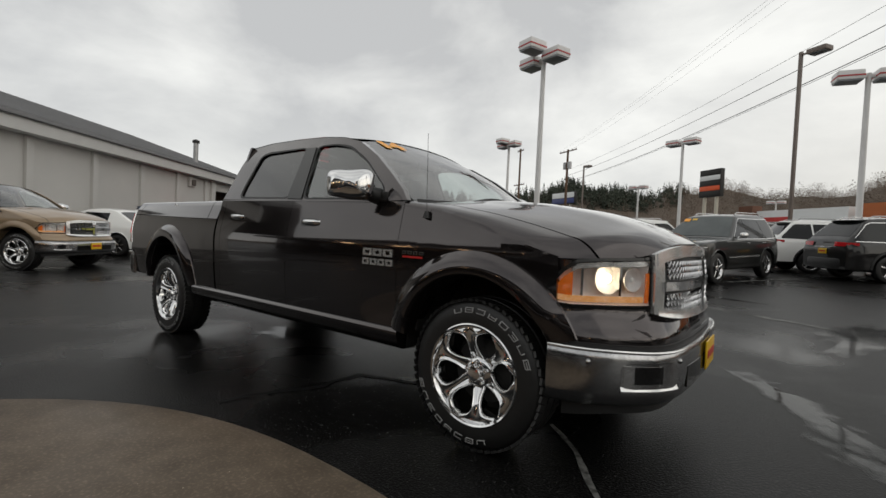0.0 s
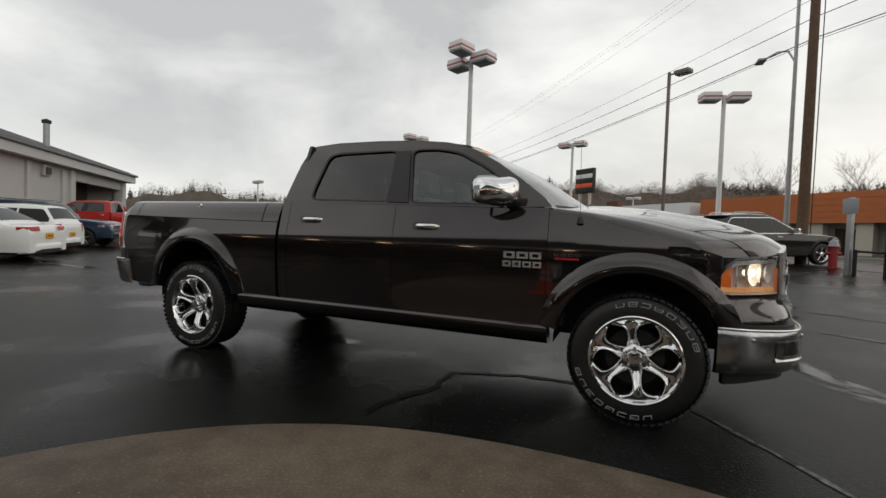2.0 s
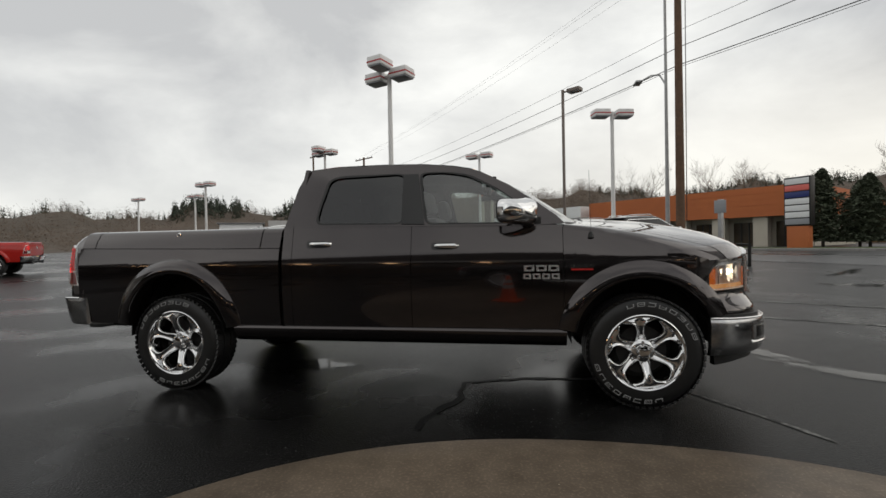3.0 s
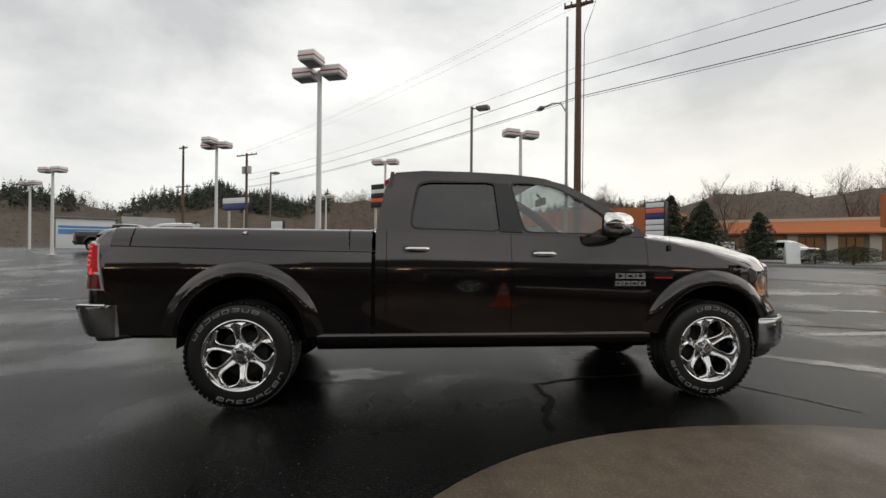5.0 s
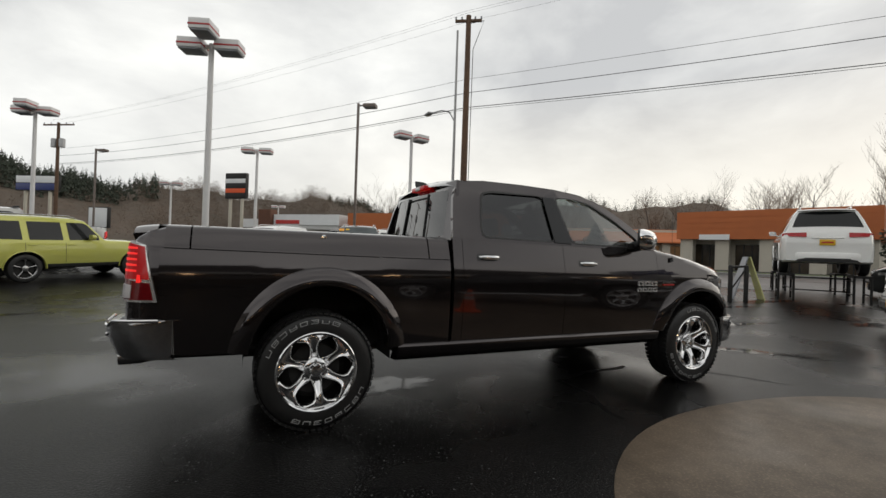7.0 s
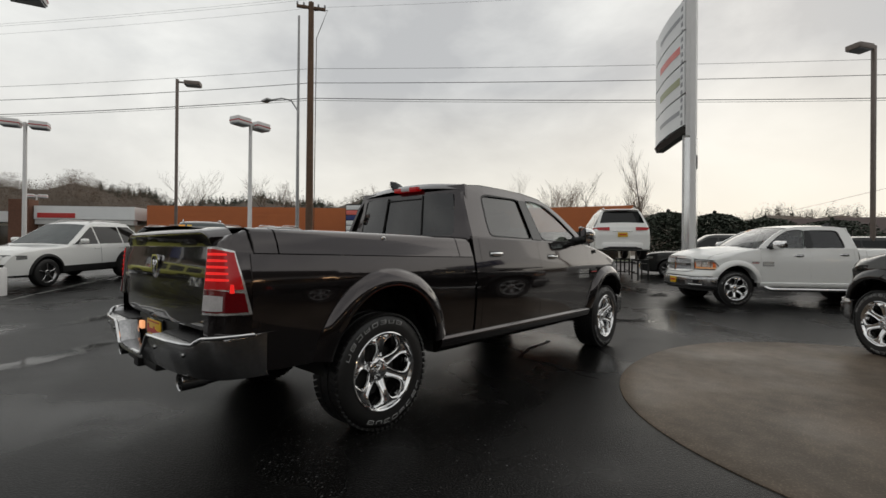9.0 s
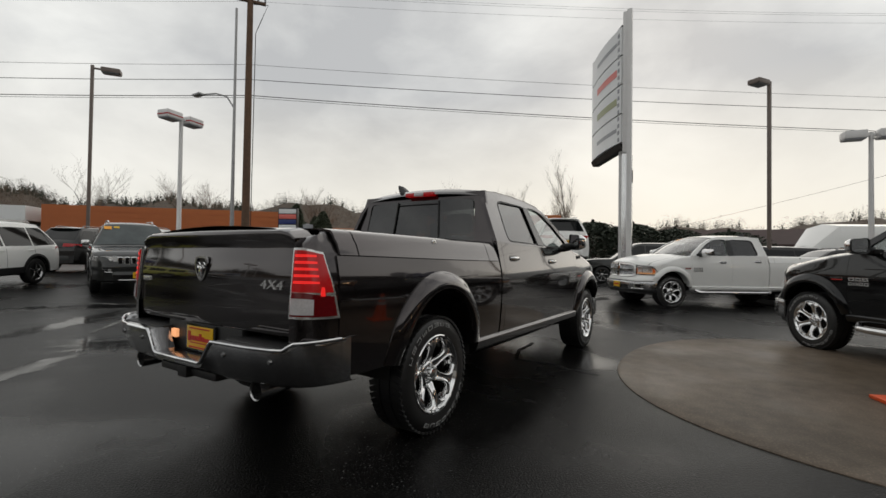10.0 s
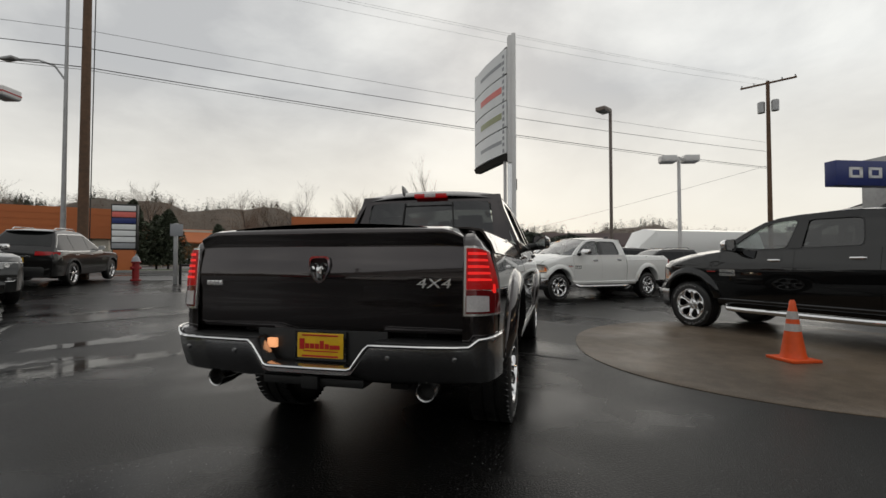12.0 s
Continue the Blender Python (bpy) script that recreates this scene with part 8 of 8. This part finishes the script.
shops("shop_building", "low shops with a deep orange fascia", (9.6, 41.0), (21.6, 29.4), 12, 2.75, 4.85, 4.9, 6, False)
shops("shop_building", "shop with a deep orange fascia and pale columns", (31.3, 20.6), (35.0, 10.0), 12, 2.9, 5.0, 5.0, 4, False)
shops("shop_building", "far low shops with an orange mansard roof", (30.0, 50.0), (54.0, 32.0), 10, 3.3, 5.1, 5.2, 9, True, True)

# showroom with a white band
show = root("showroom", "far white-banded car showroom with brick piers", "building")
sh_a, sh_d = Vector((-6.0, 56.0, 0)), Vector((0.72, -0.69, 0))
rot2 = Matrix.Translation(sh_a) @ Matrix.Rotation(math.atan2(sh_d.y, sh_d.x), 4, "Z")
for nm, x0, x1, y0, y1, z0, z1, mt in (("wall", 8.0, 20, 0.6, 12, 0.1, 3.2, CREAM), ("white_band", 12.2, 20.3, 0, 12, 3.6, 4.7, SIGN_WHITE), ("white_band", 7.8, 10.4, 0, 12, 3.3, 4.2, SIGN_WHITE), ("brick_pier", 10.5, 12.1, -0.4, 0.6, 0.1, 5.2, BRICK_MAT), ("glazing", 12.4, 15.8, 0.45, 0.6, 0.6, 3.0, SHOP_GLASS), ("glazing", 16.1, 19.6, 0.45, 0.6, 0.6, 3.0, SHOP_GLASS), ("glazing", 8.3, 10.2, 0.45, 0.6, 0.6, 3.0, SHOP_GLASS), ("lower_fascia", 12.2, 20.2, 0.1, 0.6, 3.15, 3.58, FASCIA), ("red_print_bar", 12.5, 15.5, -0.05, 0.0, 3.7, 4.1, PLATE_RED)):
    bm = B()
    box(bm, x0, x1, y0, y1, z0, z1, 0, rot2)
    part(nm, bm, mt, show, smooth=False)

# signs along the road
def pylon(x, y, w, h, z0, rows_, face, label, ang, base=None):
    T = root("shop_sign", label, "sign", "road signs", pose(x, y, 0, 0, 0, ang))
    bm = B()
    box(bm, -w / 2 - 0.06, w / 2 + 0.06, -0.22, 0.22, z0 - 0.06, h + 0.06, 0.03)
    part("sign_case", bm, DARK_METAL, T)
    n = len(rows_)
    step = (h - z0) / n
    for k, mt in enumerate(rows_):
        bm = B()
        box(bm, -w / 2, w / 2, -0.24, 0.24, h - (k + 1) * step + 0.03, h - k * step - 0.03, 0.005)
        part("sign_panel", bm, mt, T)
    bm = B()
    if base:
        box(bm, -w * 0.45, w * 0.45, -0.2, 0.2, 0, z0 - 0.06, 0.02)
        part("plinth", bm, base, T)
    else:
        for s in (-0.3, 0.3):
            bm = B()
            box(bm, s * w - 0.12, s * w + 0.12, -0.12, 0.12, 0, z0, 0.02)
            part("post", bm, CREAM, T)


pylon(18.1, 23.7, 1.2, 4.5, 1.9, (SIGN_WHITE, SIGN_RED, SIGN_BLUE, SIGN_WHITE, SIGN_WHITE, SIGN_WHITE, SIGN_GREY), None, "tall shop sign with coloured panels on an orange plinth", -57, ORANGE)
pylon(-0.9, 47.1, 2.4, 8.6, 6.1, (DARK_METAL, SIGN_WHITE, DARK_METAL, CONE_ORANGE, DARK_METAL), None, "dark road sign on two pale posts", -40)
pylon(-21.0, 60.0, 5.0, 8.2, 6.6, (SIGN_WHITE, SIGN_BLUE), None, "wide blue and white sign far off", -30)
pylon(-13.5, 52.0, 2.0, 4.6, 2.6, (SIGN_WHITE,), None, "small pale sign far off", -30)
pylon(7.5, 62.0, 3.0, 4.0, 2.4, (SIGN_BLUE, SIGN_WHITE), None, "small blue sign across the road", -30)
pylon(29.5, 32.2, 1.7, 2.2, 0.9, (SIGN_WHITE,), None, "low white notice board on the verge", -57)

# blue dealer sign at the right
bs = root("blue_sign", "dark blue sign bar with plain white blocks on a grey tower", "sign", "", pose(17.6, -11.9, 0, 0, 0, -70))
bm = B()
box(bm, 0, 5.2, -0.25, 0.25, 4.15, 5.15, 0.03)
face = part("sign_panel", bm, SIGN_BLUE, bs)
for k in range(5):
    bm = B()
    x = 0.55 + k * 0.85
    for q in ((x, x + 0.6, 4.46, 4.56), (x, x + 0.6, 4.78, 4.88), (x, x + 0.14, 4.46, 4.88), (x + 0.46, x + 0.6, 4.46, 4.88)):
        for yy in (-0.262, 0.25):
            box(bm, q[0], q[1], yy, yy + 0.012, q[2], q[3])
    part("print_block", bm, SIGN_WHITE, face, smooth=False)
bm = B()
box(bm, 3.2, 5.2, -0.5, 1.6, 0, 5.6, 0.05)
part("tower", bm, STEEL, bs)

# white box trailer, far dark roof and hedge on the right
tr = root("white_trailer", "long white rounded trailer behind the pickups", "trailer", "", pose(25.0, -9.0, 0, 0, 0, 118))
bm = B()
rows = []
for i in range(11):
    x = -4.2 + 8.4 * i / 10
    k = 1 - 0.5 * max(0, abs(x) - 3.4)
    rows.append([(x, y * k, z * k + 0.5 * (1 - k)) for y, z in ((-1.2, 0.5), (-1.25, 1.2), (-1.24, 2.3), (-1.0, 2.8), (0, 2.95), (1.0, 2.8), (1.24, 2.3), (1.25, 1.2), (1.2, 0.5))])
vs = grid(bm, rows)
for r in (vs[0], vs[-1]):
    bm.faces.new(r)
part("body", bm, PAINT_WHITE, tr)
for x in (-0.6, 0.6):
    for s in (-1, 1):
        plain_wheel(tr, x, s * 1.1, s, 0.36, SATIN)
fr = root("far_hall", "long low dark roofed hall behind the lot", "building", "", pose(62, -8, 0, 0, 0, 100))
bm = B()
box(bm, -22, 11, -5, 5, 0, 3.2)
part("wall", bm, CREAM, fr, smooth=False)
bm = B()
grid(bm, [[(x, y, z) for y, z in ((-5.6, 3.1), (0, 5.0), (5.6, 3.1), (5.6, 2.9), (-5.6, 2.9))] for x in (-22.6, 11.6)], close=True)
part("roof", bm, mat("dark_red_roof", (0.055, 0.03, 0.027), 0.8, grain=0.5, scale=1.5), fr, smooth=False)

# ---- plants ----
random.seed(11)


def bare_tree(x, y, h, label, spread=0.45, seed=1, z=0.0):
    rnd = random.Random(seed)
    T = root("bare_tree", label, "tree", "bare trees", pose(x, y, z))
    bm, tw = B(), B()

    def grow(bmx, p, d, ln, r, depth):
        n = 3
        pts, rads = [p], [r]
        for i in range(n):
            d = (d + Vector((rnd.uniform(-1, 1), rnd.uniform(-1, 1), rnd.uniform(-0.2, 0.5))) * 0.16).normalized()
            p = p + d * ln / n
            pts.append(p)
            rads.append(r * (1 - 0.45 * (i + 1) / n))
        tube(bmx, pts, rads, 6 if depth < 2 else 3, depth < 2)
        if depth < 4:
            for k in range((6, 5, 5, 5)[depth]):
                i = rnd.randint(1, n)
                ax = Vector((rnd.uniform(-1, 1), rnd.uniform(-1, 1), 0.1)).normalized()
                nd = (d * (1 - spread) + ax * spread + Vector((0, 0, 0.25))).normalized()
                grow(bm if depth + 1 < 2 else tw, pts[i], nd, ln * rnd.uniform(0.5, 0.72), max(0.007, rads[i] * 0.55), depth + 1)
    grow(bm, Vector((0, 0, 0)), Vector((0, 0, 1)), h * 0.42, h * 0.018, 0)
    part("trunk", bm, BARK, T)
    tagged(part("crown", tw, TWIG, T), kind="stuff")


for k, (x, y, h, sp_) in enumerate(((40.5, 11.2, 12.5, 0.34), (43.3, 17.6, 11.5, 0.5), (45.6, 24.0, 11.0, 0.5), (66.0, 45.0, 15.5, 0.45), (64.0, 41.0, 15.0, 0.5), (66.0, 48.5, 14.5, 0.45), (38.6, 19.3, 9.0, 0.5), (45.1, 49.5, 12.0, 0.45), (25.3, 50.0, 11.5, 0.5), (18.9, 58.1, 11.8, 0.5), (28.5, 51.0, 11.2, 0.5), (37.4, 42.4, 11.0, 0.45), (60.0, -22.0, 6.5, 0.7), (56.0, -28.0, 6.5, 0.7), (31.0, 56.0, 11.0, 0.5), (50.0, 40.0, 12.0, 0.45))):
    bare_tree(x, y, h, "leafless tree with fine grey-brown twigs behind the shops", sp_, 20 + k)


def fir_into(verts, faces, x, y, z, h, rnd):
    """A ragged fir: drooping sprays round a stem, wide below and thin at the tip."""
    r = h * rnd.uniform(0.20, 0.30)
    for _ in range(46):
        t = rnd.random() ** 0.8
        a = rnd.uniform(0, 6.283)
        q = r * (1 - t) ** 0.8 * rnd.uniform(0.3, 1.15)
        px, py, pz = x + q * math.cos(a), y + q * math.sin(a), z + h * (0.06 + 0.92 * t) - 0.10 * q
        w = h * rnd.uniform(0.045, 0.09) * (1.15 - t)
        b = a + rnd.uniform(1.0, 2.1)
        i = len(verts)
        verts.extend([(px + w * math.cos(b), py + w * math.sin(b), pz - 0.4 * w), (px - w * math.cos(b), py - w * math.sin(b), pz - 0.5 * w), (px - 0.5 * w * math.cos(a), py - 0.5 * w * math.sin(a), pz + 1.3 * w), (px + w * math.cos(a), py + w * math.sin(a), pz - 0.9 * w)])
        faces.extend([(i, i + 1, i + 2), (i, i + 3, i + 1)])


def scrub_into(verts, faces, x, y, z, h, rnd, n=16):
    """A leafless tree far off: a haze of small twig clumps round an upright core."""
    w = h * rnd.uniform(0.30, 0.45)
    for _ in range(n):
        t = rnd.random() ** 1.3
        a, q = rnd.uniform(0, 6.283), w * math.sqrt(rnd.random()) * math.sqrt(max(0.05, 1 - (2 * t - 0.9) ** 2 * 0.8))
        px, py, pz = x + q * math.cos(a), y + q * math.sin(a), z + h * t
        e = h * rnd.uniform(0.018, 0.042)
        i = len(verts)
        for _k in range(3):
            verts.append((px + rnd.uniform(-e, e), py + rnd.uniform(-e, e), pz + rnd.uniform(-e, e) * 1.3))
        faces.append((i, i + 1, i + 2))


rnd = random.Random(5)
vl, fl = [], []
for k in range(1560):
    if k >= 1260:
        az, rad = rnd.uniform(56, 80), rnd.uniform(225, 285)
    elif k < 780:
        az = rnd.triangular(97, 122, 107) if k < 640 else rnd.uniform(124, 131)
        rad = rnd.uniform(205, 285)
    else:
        az = rnd.choice((rnd.uniform(-20, 80), rnd.uniform(98, 150)))
        rad = rnd.uniform(238, 300)
    x, y = rad * math.cos(radians(az)), rad * math.sin(radians(az))
    fir_into(vl, fl, x, y, hill_z(x, y) - 1, rnd.uniform(5.0, 10.5) if k < 780 else rnd.uniform(3.0, 6.5), rnd)
me = bpy.data.meshes.new("far_firs")
me.from_pydata(vl, [], fl)
me.materials.append(FIR)
tagged(new("far_firs", me), "dark fir wood along the far ridge", "trees", kind="stuff")
vl, fl = [], []
for k in range(9200):
    az = rnd.uniform(-32, 165) if k < 7600 else rnd.uniform(74, 100)
    rad = 122 + 140 * rnd.random() ** 0.75
    x, y = rad * math.cos(radians(az)), rad * math.sin(radians(az))
    scrub_into(vl, fl, x, y, hill_z(x, y) - 0.4, rnd.uniform(2.2, 4.6) if rnd.random() < 0.85 else rnd.uniform(4.5, 7.0), rnd, 96)
me = bpy.data.meshes.new("far_scrub")
me.from_pydata(vl, [], fl)
me.materials.append(mat("far_twigs", (0.145, 0.104, 0.076), 0.9, grain=0.7, scale=0.12, tint=(0.085, 0.064, 0.047)))
tagged(new("far_scrub", me), "brown leafless woods on the far hillside", "trees", kind="stuff")


def leafy(name, label, category, x, y, h, w, mtl, seed, conifer=False, z=0.6):
    rnd = random.Random(seed)
    T = root(name, label, category, "", pose(x, y, z))
    bm = B()
    tube(bm, [(0, 0, 0), (0.02, 0, h * 0.5), (0, 0.02, h * (0.95 if conifer else 0.6))], [0.05 * w, 0.04 * w, 0.01], 8)
    part("trunk", bm, BARK, T)
    bm = B()
    lob = [(rnd.uniform(0, 6.283), rnd.uniform(0.1, 0.75), rnd.uniform(0.55, 1.25)) for _ in range(16)]
    for _ in range(6500 if conifer else 6000):
        t = rnd.random() ** (1.1 if conifer else 0.7)
        rr = w * (1 - t) ** 0.6 if conifer else w * math.sqrt(max(0, 1 - (2 * t - 0.9) ** 2))
        a = rnd.uniform(0, 6.283)
        near = min(lob, key=lambda l: abs(math.remainder(a - l[0], 6.283)) * 0.4 + abs(t - l[1]) * 2)
        q = rr * rnd.uniform(0.25, 1.0) * (near[2] if conifer else 0.8 + 0.25 * near[2])
        p = Vector((q * math.cos(a), q * math.sin(a), h * (0.08 + 0.9 * t)))
        d = Vector((rnd.uniform(-1, 1), rnd.uniform(-1, 1), rnd.uniform(-0.6, 0.4))).normalized() * h * (0.028 if conifer else 0.035)
        e = d.cross(Vector((rnd.uniform(-1, 1), rnd.uniform(-1, 1), 1))).normalized() * h * (0.013 if conifer else 0.018)
        vs = [bm.verts.new(p + v) for v in (d, e, -d, -e)]
        bm.faces.new(vs)
    tagged(part("crown", bm, mtl, T, smooth=False), kind="stuff")


for k, (u, v, h, w) in enumerate(((8.3, 31.7, 4.7, 1.75), (6.4, 32.4, 4.2, 1.6), (3.4, 33.0, 3.3, 1.35), (7.3, 33.6, 3.9, 1.5))):
    p = rp(u, v)
    leafy("conifer", "small dark evergreen tree on the verge", "tree", p.x, p.y, h, w, CONIFER, 60 + k, True)
for k, (u, v, h, w) in enumerate(((-1.5, 29.7, 1.05, 1.25), (0.1, 30.0, 0.9, 1.1))):
    p = rp(u, v)
    leafy("shrub", "low rounded green shrub on the verge", "shrub", p.x, p.y, h, w, LEAF, 80 + k)
for k, (x, y, h, w) in enumerate(((33.4, 6.6, 4.0, 2.6), (34.2, 3.8, 3.8, 2.6), (35.0, 1.0, 3.4, 2.6), (36.4, -2.4, 3.2, 2.8))):
    leafy("shrub", "tall dark green hedge bush across the road", "shrub", x, y, h, w, FIR, 90 + k, False, 0.4)
